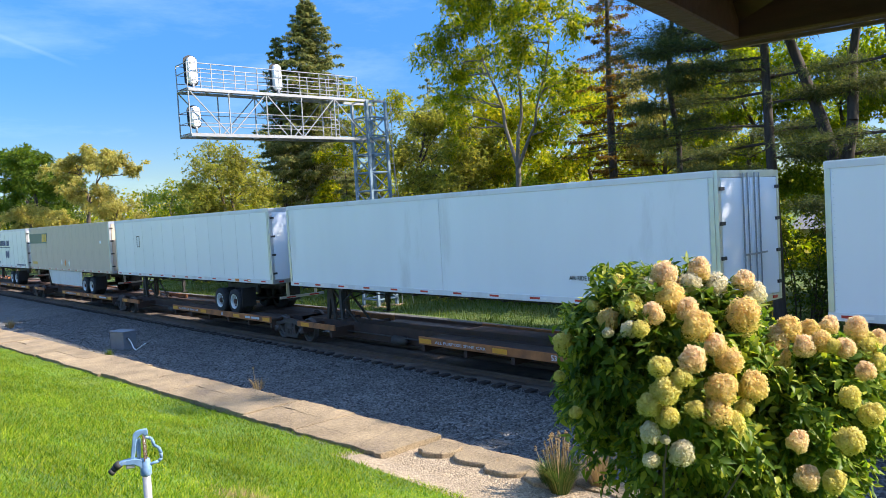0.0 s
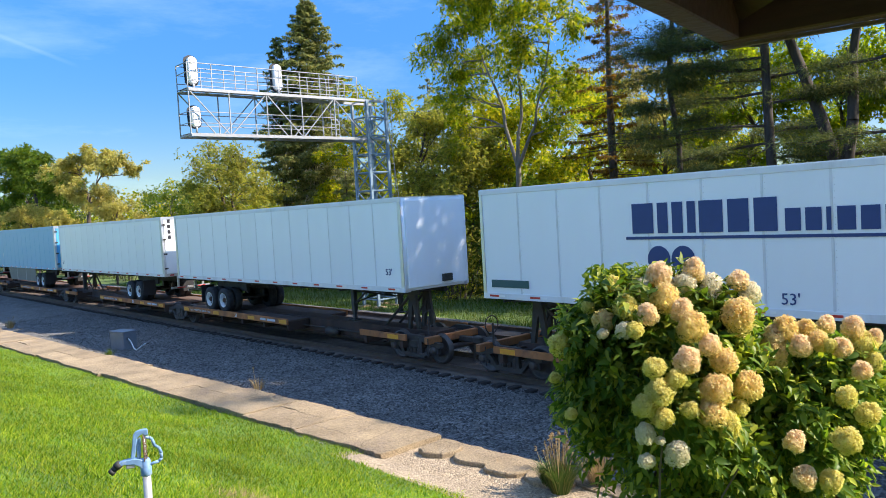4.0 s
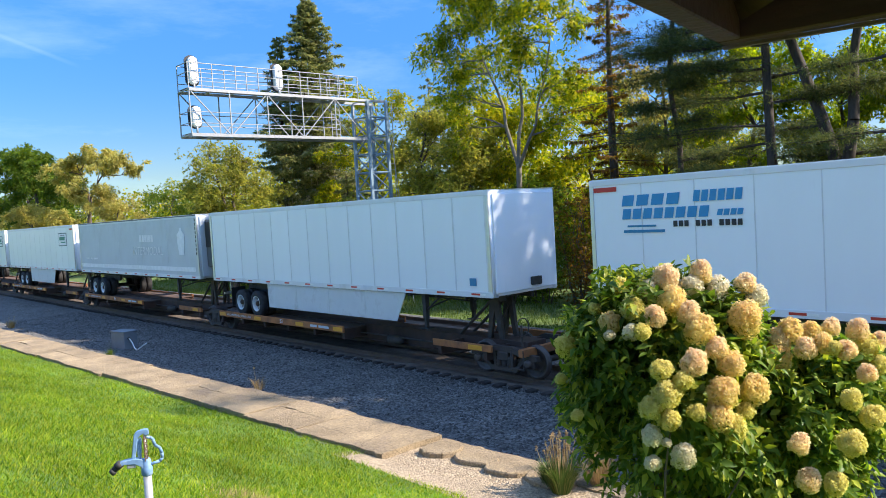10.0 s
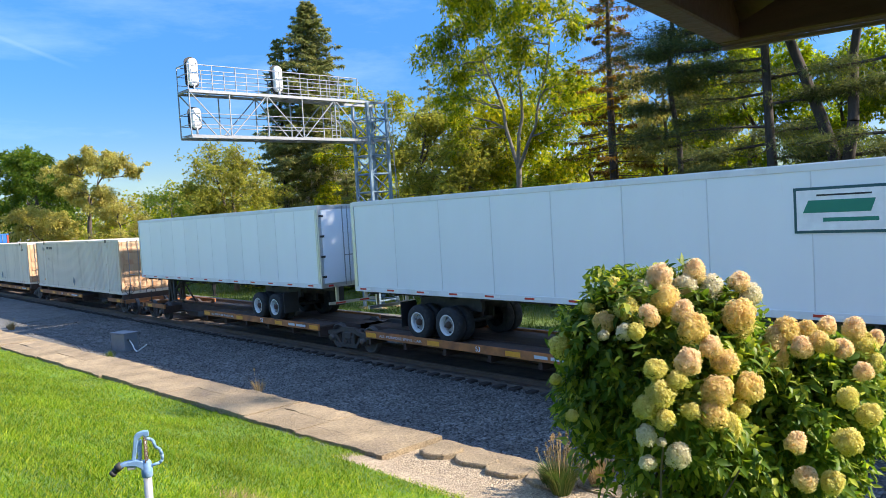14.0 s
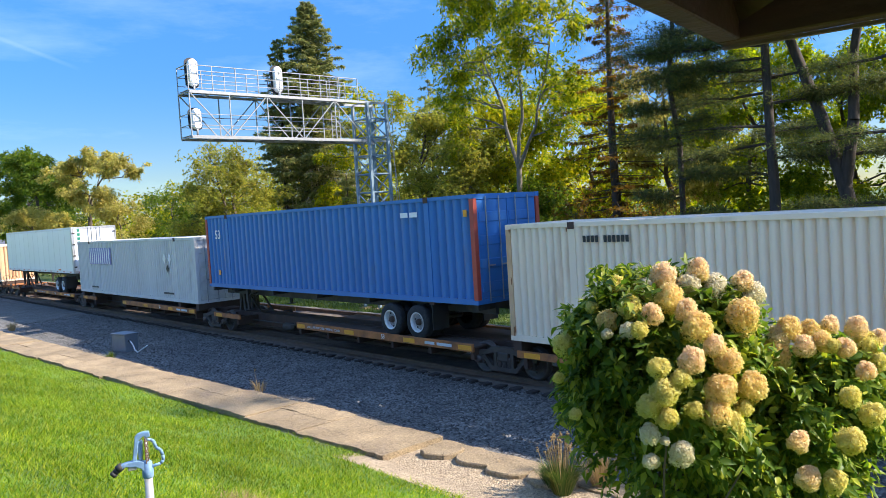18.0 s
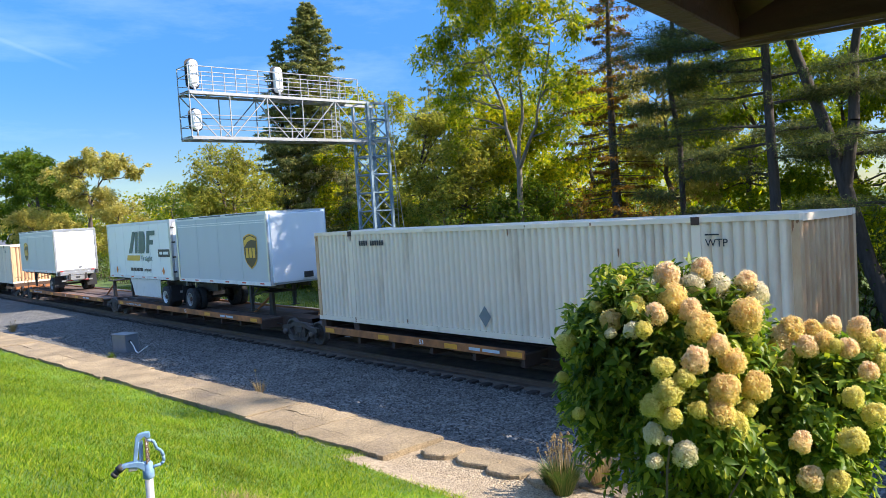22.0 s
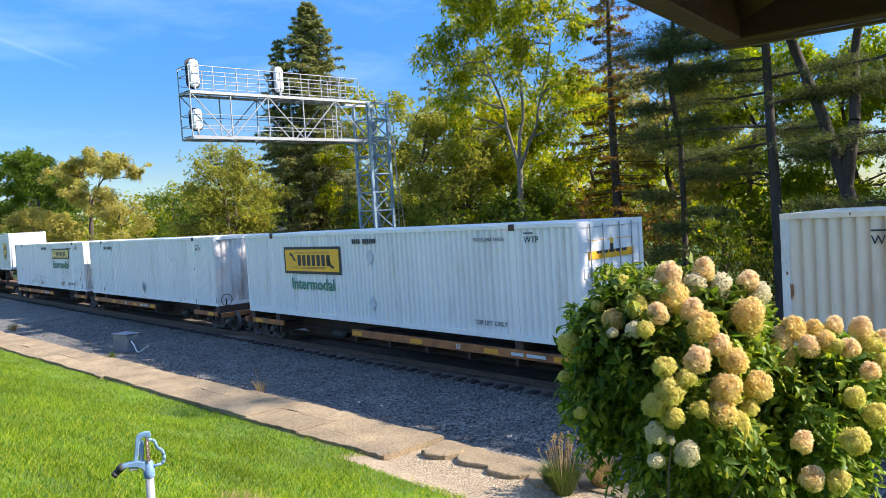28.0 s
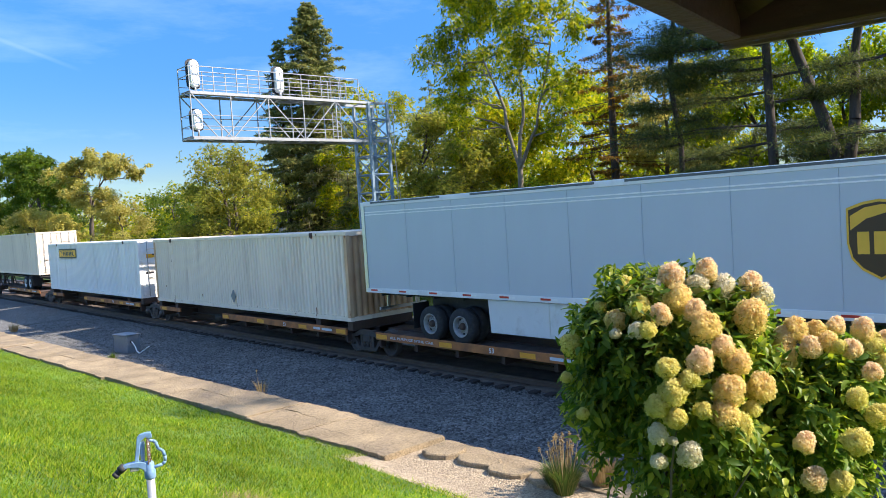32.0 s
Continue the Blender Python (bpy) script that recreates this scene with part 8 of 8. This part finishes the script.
def upper_crown(t, r, z0, z1, n, seed):
    """Coarse boughs above the view, added to a tall tree to shade the ballast."""
    q = np.random.default_rng(seed)
    u = q.random(n)
    rad = r * np.sqrt(q.random(n)) * (0.7 + 0.5 * np.sin(u * 2.8 + 0.3))
    u = u ** 0.8
    a = q.uniform(0, 6.28, n)
    p = np.stack([rad * np.cos(a), rad * np.sin(a), z0 + (z1 - z0) * u], -1)
    d = np.stack([np.cos(a), np.sin(a), q.normal(size=n) * 0.3], -1)
    put("upper_crown", sprays("upper_crown", p, d, 0.6, 2, 0.6, 0.4, q, M["needle_pine"], 0.2, True), t)


# added crowns stop at the height where their shadow would reach the path
for i, t in enumerate(tall_pines):
    upper_crown(t, 3.4, 14.2, 1.197 * (t.matrix_basis.translation.y - 9.75) - 2.7, 850, 500 + i)


# ---- undergrowth behind the tracks ----
def thicket(x, y, w, d, h, label, leaf, n, seed):
    nr = np.random.default_rng(seed)
    rng = random.Random(seed)
    t = empty("shrub", x, y, -0.45, label, "shrub", "thicket behind the tracks")
    bm = B()
    cs = []
    for i in range(14):
        e = Vector((rng.uniform(-w, w) * 0.5, rng.uniform(-d, d) * 0.5, h * rng.uniform(0.45, 1.0)))
        pts = limb(bm, (e.x * 0.4, e.y * 0.4, -0.05), e, 0.04, 0.008, rng, 0.1, 3, 5)
        cs += pts[1:]
    part("stem", bm, M["bark"], t)
    c = np.array([tuple(p) for p in cs])
    pick = nr.integers(0, len(c), n)
    off = nr.normal(size=(n, 3)) * np.array([0.16 * w, 0.2 * d, 0.16 * h])
    p = c[pick] + off * nr.uniform(0.5, 1.2, (n, 1))
    p[:, 2] = np.maximum(p[:, 2], 0.05)
    put("foliage", sprays("foliage", p[:n * 2 // 5], nr.normal(size=(n * 2 // 5, 3)) + np.array([0, 0, -0.2]), 0.2, 2, 0.16, 0.6, nr, M[leaf], needle=True), t)


tr_ = random.Random(60)
kinds = [("leaf_dark", "dark green roadside thicket"), ("leaf_green", "dense green leafy shrub"), ("leaf_olive", "olive scrub with yellow tips"), ("leaf_rust", "rust-coloured autumn shrub behind tracks")]
for i in range(30):
    x = -62 + i * 2.05 + tr_.uniform(-0.5, 0.5)
    k = kinds[tr_.choice([0, 1, 1, 1, 2, 2]) if not 19 <= i <= 21 else 3]
    thicket(x, 29.2 + tr_.uniform(-0.8, 1.6), 3.2, 2.4, tr_.uniform(3.4, 5.6) if i > 9 else tr_.uniform(1.6, 2.6), k[1], k[0], 2600, 200 + i)
for i in range(12):
    thicket(-132 + i * 5.6, 26 + tr_.uniform(0, 3), 6.0, 3.0, tr_.uniform(2.6, 4.2), kinds[i % 2][1], kinds[i % 2][0], 1500, 300 + i)

nr = np.random.default_rng(77)


def backwoods():
    """A far belt of trees that closes the view."""
    n = 52000
    x = nr.uniform(-150, 14, n)
    x = np.where(nr.random(n) < 0.28, nr.uniform(-245, -150, n), x)
    y = nr.uniform(48, 60, n)
    hmax = 8 + 3.5 * np.sin(x * 0.35) + 2.5 * np.sin(x * 0.13 + 1) + nr.normal(size=n) * 0.5
    hmax = np.where(x < -70, hmax * 0.85, np.where(x > -26, hmax * 0.55, hmax))
    z = np.maximum(0, hmax) * nr.random(n) ** 0.7 - 0.4
    return leaf_soup("backwoods", np.stack([x, y, z], -1), 0.65, nr, M["leaf_ash"], 0.2, 0.1, 0.6)


tagged(put("backwoods", backwoods()), "far belt of green woods", "woods", kind="stuff")


# ---- grass ----
def blades(n, x, y, hmin, hmax, wid, mat, name, zf, lean=0.5):
    z = np.array([zf(a, b) for a, b in zip(x, y)])
    a = nr.uniform(0, 6.28, n)
    # tufts: the blades stand higher and lean together in patches
    tuft_ = np.sin(x * 9 + 3 * np.sin(y * 5)) * np.sin(y * 11 + 2 * np.sin(x * 7)) * 0.3 + np.sin(x * 2.3 + 1.7 * np.sin(y * 1.9)) * 0.2
    h = nr.uniform(hmin, hmax, n) * (1 + tuft_)
    dx, dy = np.cos(a), np.sin(a)
    tx, ty = nr.normal(size=n) * lean * h, nr.normal(size=n) * lean * h
    w = wid * nr.uniform(0.7, 1.3, n)
    v = np.stack([np.stack([x - dx * w, y - dy * w, z - 0.01], -1), np.stack([x + dx * w, y + dy * w, z - 0.01], -1),
                  np.stack([x + tx, y + ty, z + h], -1)], 1)
    f = np.arange(3 * n).reshape(-1, 3)
    return soup(name, v, f, mat)


def lawn_xy(n):
    # denser towards the porch
    u = nr.random(n)
    x = -2.2 - 36 * u ** 2.2
    e = 7.98 - 8.3 * nr.random(n) ** 0.9
    y = e + 0.05 * (x + 12)
    ok = ~((x > -8.2) & (e > 6.35)) & ~((x > -11.4) & (e > 7.35)) & (y > 0.03 * np.abs(x)) & (e < 7.93 + 0.06 * np.sin(x * 5))
    return x[ok], y[ok]


gx, gy = lawn_xy(430000)
# sparser turf round the porch
bx, by = nr.uniform(-16, 12, 60000), nr.uniform(-14, 7.0, 60000)
ok = (np.abs(bx - 2.6) > 5.6) & ((bx > -2.2) | (by < 0.03 * np.abs(bx))) | (by < -7.5) | (by > 4.6) & (bx > -2.2)
gx, gy = np.concatenate([gx, bx[ok]]), np.concatenate([gy, by[ok]])
tagged(put("lawn_grass", blades(len(gx), gx, gy, 0.025, 0.075, 0.0065, M["grass"], "lawn_grass", ground_z, 0.85)), "bright mown lawn grass", "grass", kind="stuff")
px_, py_ = nr.normal(size=700) * 0.28 - 8.05, nr.normal(size=700) * 0.20 + 3.97
tagged(put("dry_grass", blades(700, px_, py_, 0.03, 0.08, 0.006, M["straw"], "dry_grass", ground_z, 0.7)), "dry yellow patch in the lawn", "grass", kind="stuff")
n = 26000
wx = nr.uniform(-70, 2, n)
wy = nr.uniform(22.6, 29, n)
tagged(put("wild_grass", blades(n, wx, wy, 0.10, 0.34, 0.012, M["grass_wild"], "wild_grass", ground_z, 0.35)), "tall wild grass behind the tracks", "grass", kind="stuff")


def tuft(x, y, z, label, n, h, mat, stalks, seed):
    """A clump of grass with dry seed stalks."""
    r = np.random.default_rng(seed)
    t = empty("grass_clump", x, y, z, label, "grass clump", "clumps beside the path")
    a, rad = r.uniform(0, 6.28, n), r.random(n) ** 0.7
    b = np.stack([0.14 * rad * np.cos(a), 0.14 * rad * np.sin(a), np.zeros(n)], -1)
    hh = h * r.uniform(0.5, 1.0, n)
    tip = b + np.stack([np.cos(a) * rad * hh * 0.75, np.sin(a) * rad * hh * 0.75, hh], -1)
    mid = b + np.stack([np.cos(a) * rad * hh * 0.3, np.sin(a) * rad * hh * 0.3, hh * 0.62], -1)
    s = np.stack([-np.sin(a), np.cos(a), np.zeros(n)], -1) * 0.006
    v = np.stack([b - s, b + s, mid + s, mid - s, tip], 1)
    f = (np.array([[0, 1, 2], [0, 2, 3], [3, 2, 4]])[None] + 5 * np.arange(n)[:, None, None]).reshape(-1, 3)
    put("tuft", soup("tuft", v, f, M[mat]), t)
    rr = random.Random(seed)
    for i in range(stalks):
        bm = B()
        e = Vector((rr.uniform(-0.22, 0.22), rr.uniform(-0.2, 0.2), h * rr.uniform(1.1, 1.75)))
        tube(bm, (e.x * 0.3, e.y * 0.3, 0), e, 0.0055, 0.004, 5)
        for k in range(7):
            c = e + Vector((rr.uniform(-0.02, 0.02), rr.uniform(-0.02, 0.02), rr.uniform(-0.05, 0.03)))
            bmesh.ops.create_icosphere(bm, subdivisions=1, radius=rr.uniform(0.009, 0.017), matrix=Matrix.Translation(c))
        part("stalk", bm, M["straw"], t)
    return t


tuft(-7.50, 8.80, 0.17, "green grass clump with dry brown seed stalks", 1300, 0.52, "clump_green", 34, 400)
tuft(-7.22, 9.40, 0.17, "dry grass clump with tall brown flower stalks", 500, 0.52, "straw", 26, 401)
tuft(-7.75, 8.92, 0.17, "green grass clump in pale gravel", 600, 0.36, "clump_green", 6, 402)
tuft(-18.4, 9.55, 0.10, "small tan weed at the path edge", 60, 0.36, "straw", 1, 403)
tuft(-41.5, 8.7, 0.12, "tan weed on the ballast", 160, 0.45, "straw", 2, 404)
tuft(-27.9, 8.85, 0.12, "small weed at the path edge", 80, 0.3, "grass_wild", 0, 405)


# ---- the hydrangea ----
BUSH_RIGHT, BUSH_AWAY = Vector((0.6655, 0.7464, 0)), Vector((-0.7464, 0.6655, 0))
bush_parts = []


def flower_head(mat, seed, stretch=1.15, n=1100):
    """A fluffy panicle, 0.17 m across, of small four-petalled florets in uneven bunches."""
    r = np.random.default_rng(seed)
    k = np.arange(n) + 0.5
    ph, th = np.arccos(1 - 1.9 * k / n), np.pi * (1 + 5 ** 0.5) * k
    d = np.stack([np.cos(th) * np.sin(ph), np.sin(th) * np.sin(ph), np.cos(ph)], -1)
    bunch = r.normal(size=(30, 3))
    bunch /= np.linalg.norm(bunch, axis=1, keepdims=True)
    near = (d @ bunch.T).max(1)
    rad = 0.083 * (0.74 + 0.30 * np.clip((near - 0.80) / 0.2, 0, 1)[:, None]) * r.uniform(0.80, 1.10, (n, 1))
    # broad below, narrower at the crown
    taper = np.stack([1.06 - 0.14 * d[:, 2], 1.06 - 0.14 * d[:, 2], np.full(n, stretch)], -1)
    c = d * rad * taper
    d = d + r.normal(size=(n, 3)) * 0.6
    d /= np.linalg.norm(d, axis=1, keepdims=True)
    u = np.cross(d, r.normal(size=(n, 3)))
    u /= np.linalg.norm(u, axis=1, keepdims=True)
    w = np.cross(d, u)
    s = 0.0078 * r.uniform(0.7, 1.35, (n, 1))
    vs = []
    for q in range(4):
        p = [u, w, -u, -w][q]
        o = [w, -u, -w, u][q]
        vs.append(np.stack([c, c + (p * 0.7 + o * 0.5) * s + d * 0.003, c + p * s * 1.3 + d * 0.006 * r.uniform(-0.6, 1, (n, 1)), c + (p * 0.7 - o * 0.5) * s + d * 0.003], 1))
    v = np.stack(vs, 1).reshape(-1, 3)
    f = (np.array([[0, 1, 2, 3]])[None] + 4 * np.arange(4 * n)[:, None, None]).reshape(-1, 4)
    # a core that the florets sit on
    bm = B()
    bmesh.ops.create_icosphere(bm, subdivisions=2, radius=0.05)
    cv = np.array([tuple(x.co) for x in bm.verts]) * np.array([1, 1, stretch])
    cf = np.array([[x.index for x in fc.verts] for fc in bm.faces])
    bm.free()
    f = np.concatenate([f[:, [0, 1, 2]], f[:, [0, 2, 3]], cf + len(v)])
    return soup("flower_head", np.concatenate([v, cv]), f, mat)


def ovate_leaves(name, p, size, rng, mat, aspect, out, droop=0.35):
    """Pointed leaves folded along the midrib and bent down towards the tip, facing outwards and up."""
    n = len(p)
    d = rng.normal(size=(n, 3)) * 0.75 + out * 0.9
    d[:, 2] -= droop
    d /= np.linalg.norm(d, axis=1, keepdims=True) + 1e-9
    face = out * 0.7 + np.array([0, 0, 0.8]) + rng.normal(size=(n, 3)) * 0.45
    side = np.cross(d, face)
    side /= np.linalg.norm(side, axis=1, keepdims=True) + 1e-9
    nn = np.cross(side, d)
    L = size * rng.uniform(0.55, 1.3, (n, 1))
    w = L * aspect * rng.uniform(0.8, 1.2, (n, 1)) * 0.5
    bend = rng.uniform(0.02, 0.22, (n, 1)) * L

    def at(u, sw, lift):
        return p + d * L * (u - 0.3) - nn * bend * u * u * 2 + side * w * sw + nn * w * lift
    v = np.stack([at(0, 0, 0), at(0.36, 0, 0), at(0.70, 0, 0), at(1, 0, 0), at(0.32, 1, 0.35), at(0.68, 0.66, 0.25), at(0.32, -1, 0.35), at(0.68, -0.66, 0.25)], 1)
    tri = np.array([(0, 4, 1), (1, 4, 5), (1, 5, 2), (2, 5, 3), (0, 1, 6), (1, 7, 6), (1, 2, 7), (2, 3, 7)])
    return soup(name, v, (tri[None] + 8 * np.arange(n)[:, None, None]).reshape(-1, 3), mat, True)


# flower heads: sideways and up on a plane 4.6 m before the porch's corner, and their width
CREAM_HEADS = [(1.21, 4.02, 0.14), (1.48, 4.03, 0.14), (1.63, 4.00, 0.16), (1.87, 3.95, 0.13), (0.97, 3.76, 0.07), (1.10, 3.77, 0.10), (1.20, 3.13, 0.125), (1.39, 2.99, 0.14), (1.20, 2.96, 0.10),
               (1.29, 3.08, 0.06)]
PINK_HEADS = [(1.33, 4.09, 0.16), (1.54, 4.11, 0.13), (1.81, 4.03, 0.13), (1.46, 3.87, 0.13), (1.25, 3.86, 0.13), (1.62, 3.65, 0.14), (1.48, 3.57, 0.16), (2.00, 3.67, 0.13), (2.16, 3.61, 0.13),
              (2.32, 3.73, 0.11), (2.41, 3.58, 0.12), (2.48, 3.70, 0.12), (2.61, 3.63, 0.10), (2.53, 3.43, 0.11), (2.10, 3.02, 0.13), (2.15, 2.79, 0.14)]
TAN_HEADS = [(1.36, 3.95, 0.17), (1.80, 3.81, 0.20), (1.52, 3.77, 0.17), (0.98, 3.84, 0.13), (1.70, 3.55, 0.16), (1.65, 3.37, 0.20), (1.61, 3.23, 0.18), (2.07, 3.72, 0.14), (2.20, 3.71, 0.11),
             (1.97, 3.56, 0.20), (1.84, 3.38, 0.18), (2.27, 3.63, 0.12)]
GREEN_HEADS = [(1.12, 3.91, 0.15), (1.17, 3.77, 0.11), (1.28, 3.53, 0.14), (1.30, 3.38, 0.18), (1.40, 3.46, 0.13), (1.70, 3.15, 0.16), (1.48, 3.26, 0.11), (1.20, 3.30, 0.15), (1.31, 3.22, 0.13),
               (1.78, 3.25, 0.11), (0.70, 3.71, 0.14), (0.66, 3.51, 0.07), (1.04, 4.06, 0.10), (2.54, 3.58, 0.17), (2.60, 3.48, 0.11), (2.56, 3.16, 0.14), (2.42, 3.01, 0.16), (2.32, 2.76, 0.14),
               (2.43, 3.28, 0.12), (2.34, 3.60, 0.09), (0.75, 3.28, 0.08), (0.89, 3.93, 0.08)]
HEAD_KINDS = [(CREAM_HEADS, "petal_white", "creamy white flower head"), (PINK_HEADS, "petal", "cream and pink flower head"), (TAN_HEADS, "petal_tan", "fading tan flower head"),
              (GREEN_HEADS, "petal_green", "yellow-green flower head")]


def hydrangea():
    base = BUSH_RIGHT * 1.65 + BUSH_AWAY * 4.75
    gz = ground_z(base.x, base.y) - 0.03
    t = empty("hydrangea_bush", base.x, base.y, gz, "large hydrangea bush with cream and pink flower heads", "bush")
    nr_, rng = np.random.default_rng(90), random.Random(90)
    lobes = ((1.38, 0.64, 3.28, 0.70, ((1.36, 0.62, 3.28, 0.72, 17000), (1.32, 0.33, 3.76, 0.40, 3600), (1.62, 0.28, 3.66, 0.34, 2000), (1.00, 0.29, 3.48, 0.40, 3200), (1.72, 0.28, 3.15, 0.5, 1500),
                                       (1.08, 0.20, 3.90, 0.26, 1000), (0.84, 0.14, 3.74, 0.20, 500), (1.84, 0.26, 2.95, 0.5, 1600))),
             (2.28, 0.46, 3.03, 0.58, ((2.24, 0.40, 2.96, 0.60, 11500), (2.44, 0.26, 3.30, 0.30, 2200), (2.08, 0.22, 3.30, 0.28, 900))))
    rot = np.array([tuple(BUSH_RIGHT), tuple(BUSH_AWAY), (0, 0, 1)])
    meshes = {m: [flower_head(M[m], 10 * i + j, q) for j, q in enumerate((1.0, 1.15, 1.3))] for i, (_, m, _) in enumerate(HEAD_KINDS)}
    for lobe, (side, wid, mid, tall, shells) in enumerate(lobes):
        c = BUSH_RIGHT * side + BUSH_AWAY * 4.75 - base
        ps, outs = [], []
        for su, sw, sm, stall, n in shells:
            # leaves over a dome that narrows downwards to the stems
            d = nr_.normal(size=(n, 3))
            d /= np.linalg.norm(d, axis=1, keepdims=True)
            rad = nr_.random(n) ** 0.28
            lump = 1 + 0.18 * np.sin(5 * d[:, 0] + 4 * d[:, 2] + su) + 0.14 * np.sin(9 * d[:, 1] + 7 * d[:, 2] + 3 * su)
            p = d * (rad * lump)[:, None] * np.array([sw, 0.56 if sw > 0.4 else 0.4, stall])
            low = (d[:, 2] < -0.1) & (sw > 0.39)
            p[low, 2] *= 1.75
            p[low, :2] *= (1.0 + 0.5 * d[low, 2:])
            p[low, 0] -= 0.46 * d[low, 2] * (sw > 0.5)
            cc = BUSH_RIGHT * su + BUSH_AWAY * 4.75 - base
            ps.append(p @ rot + np.array(tuple(cc)) + np.array([0, 0, sm - gz]))
            outs.append(d @ rot)
        p = np.concatenate(ps)
        p[:, 2] = np.maximum(p[:, 2], 0.04)
        fol = put("foliage", ovate_leaves("foliage", p, 0.083, nr_, M["leaf_bush"], 0.40, np.concatenate(outs)), t)
        bm = B()
        for i in range(16):
            e = Vector(tuple(p[nr_.integers(0, len(p))]))
            limb(bm, (c.x * 0.6 + rng.uniform(-0.15, 0.15), c.y * 0.6 + rng.uniform(-0.15, 0.15), 0), e, 0.014, 0.005, rng, 0.08, 4, 5)
        part("stem", bm, M["bark"], fol)
        for heads, m, label in HEAD_KINDS:
            for u, z, size in heads:
                if (u > 1.93) != (lobe == 1):
                    continue
                x, zz = (u - side) / wid, (z - mid) / tall
                depth = -0.70 * math.sqrt(max(0.05, 1 - min(1, x * x * 0.8 + max(0, zz) ** 2 * 0.8)))
                k = (4.75 + depth) / 4.6
                q = BUSH_RIGHT * (u * k) + BUSH_AWAY * (4.75 + depth) - base
                h = put("flower_head", rng.choice(meshes[m]), fol, pose(q.x, q.y, 4.55 + (z - 4.55) * k - gz, rng.uniform(5, 40), rng.uniform(-25, 25), rng.uniform(20, 70)), label)
                s = size / 0.184 * k
                h.scale = (s * rng.uniform(0.94, 1.08), s * rng.uniform(0.94, 1.08), s * rng.uniform(0.85, 1.08))
        bush_parts.append((fol, 1.0 if lobe == 0 else 0.7))
    return t


hydrangea()
# wind in the bush: seconds, sideways and downward share
SWAY = [(0, 0, 0), (1, -5, 0), (2, -2, 0), (3.5, -8, 0), (5.5, -8, -1), (6, 6, -3), (7, 7, 0), (7.5, -4, 2), (8, 4, 0), (8.5, -8, -4), (9, 8, 10), (9.5, 2, -6), (10, 1, 8), (10.5, 8, 0), (11, -8, 4), (11.5, 13, 4), (12, -8, 2),
        (12.5, 7, 3), (13, -11, 1), (13.5, 3, 5), (14, -8, 1), (14.5, 1, 3), (16.5, -2, 3), (17.5, -4, 0), (19, -2, 0), (21, 1, 0), (25, 1, 0), (28, 3, 0), (29, -2, 0), (31, 0, 0), (31.5, 8, -1), (32, 6, 4)]


# ---- movement ----
def run(t):
    """How far the train has come at t seconds, from its place at 15 s."""
    def d(u):
        return 15.2814 * u + 0.963 * u * u / 64 - 0.8492 * u ** 3 / 3072
    return d(t) - d(15.0)


def motions():
    times = (0, 4, 8, 12, 16, 20, 24, 28, 32)
    for ob, s, y, z in moving:
        walk(ob, [(t, pose(s + run(t), y, z)) for t in times])
    step = radians(80) * 0.42 / 15.6
    for w, s, x in wheelsets:
        rows, t = [], 0.0
        while t < 32.0:
            rows.append(t)
            p = s + run(t)
            t += step if -75 < p < 2 else (0.5 if p <= -75 else 40.0)
        rows.append(32.0)
        out, turn, last = [], 0.0, None
        for t in rows:
            if last is not None:
                d = (run(t) - run(last)) / 0.42
                turn += d if d < radians(89) else radians(d) * 0
            out.append((t, pose(x, 0, 0.42) @ Matrix.Rotation(turn, 4, "Y")))
            last = t
        walk(w, out)
    for ob, k in bush_parts:
        walk(ob, [(t, Matrix.Translation(BUSH_RIGHT * (a * k * 0.0014) - Vector((0, 0, d * k * 0.0022))) @ Matrix.Rotation(-a * k * 0.0010, 4, BUSH_AWAY * -1)) for t, a, d in SWAY])


motions()
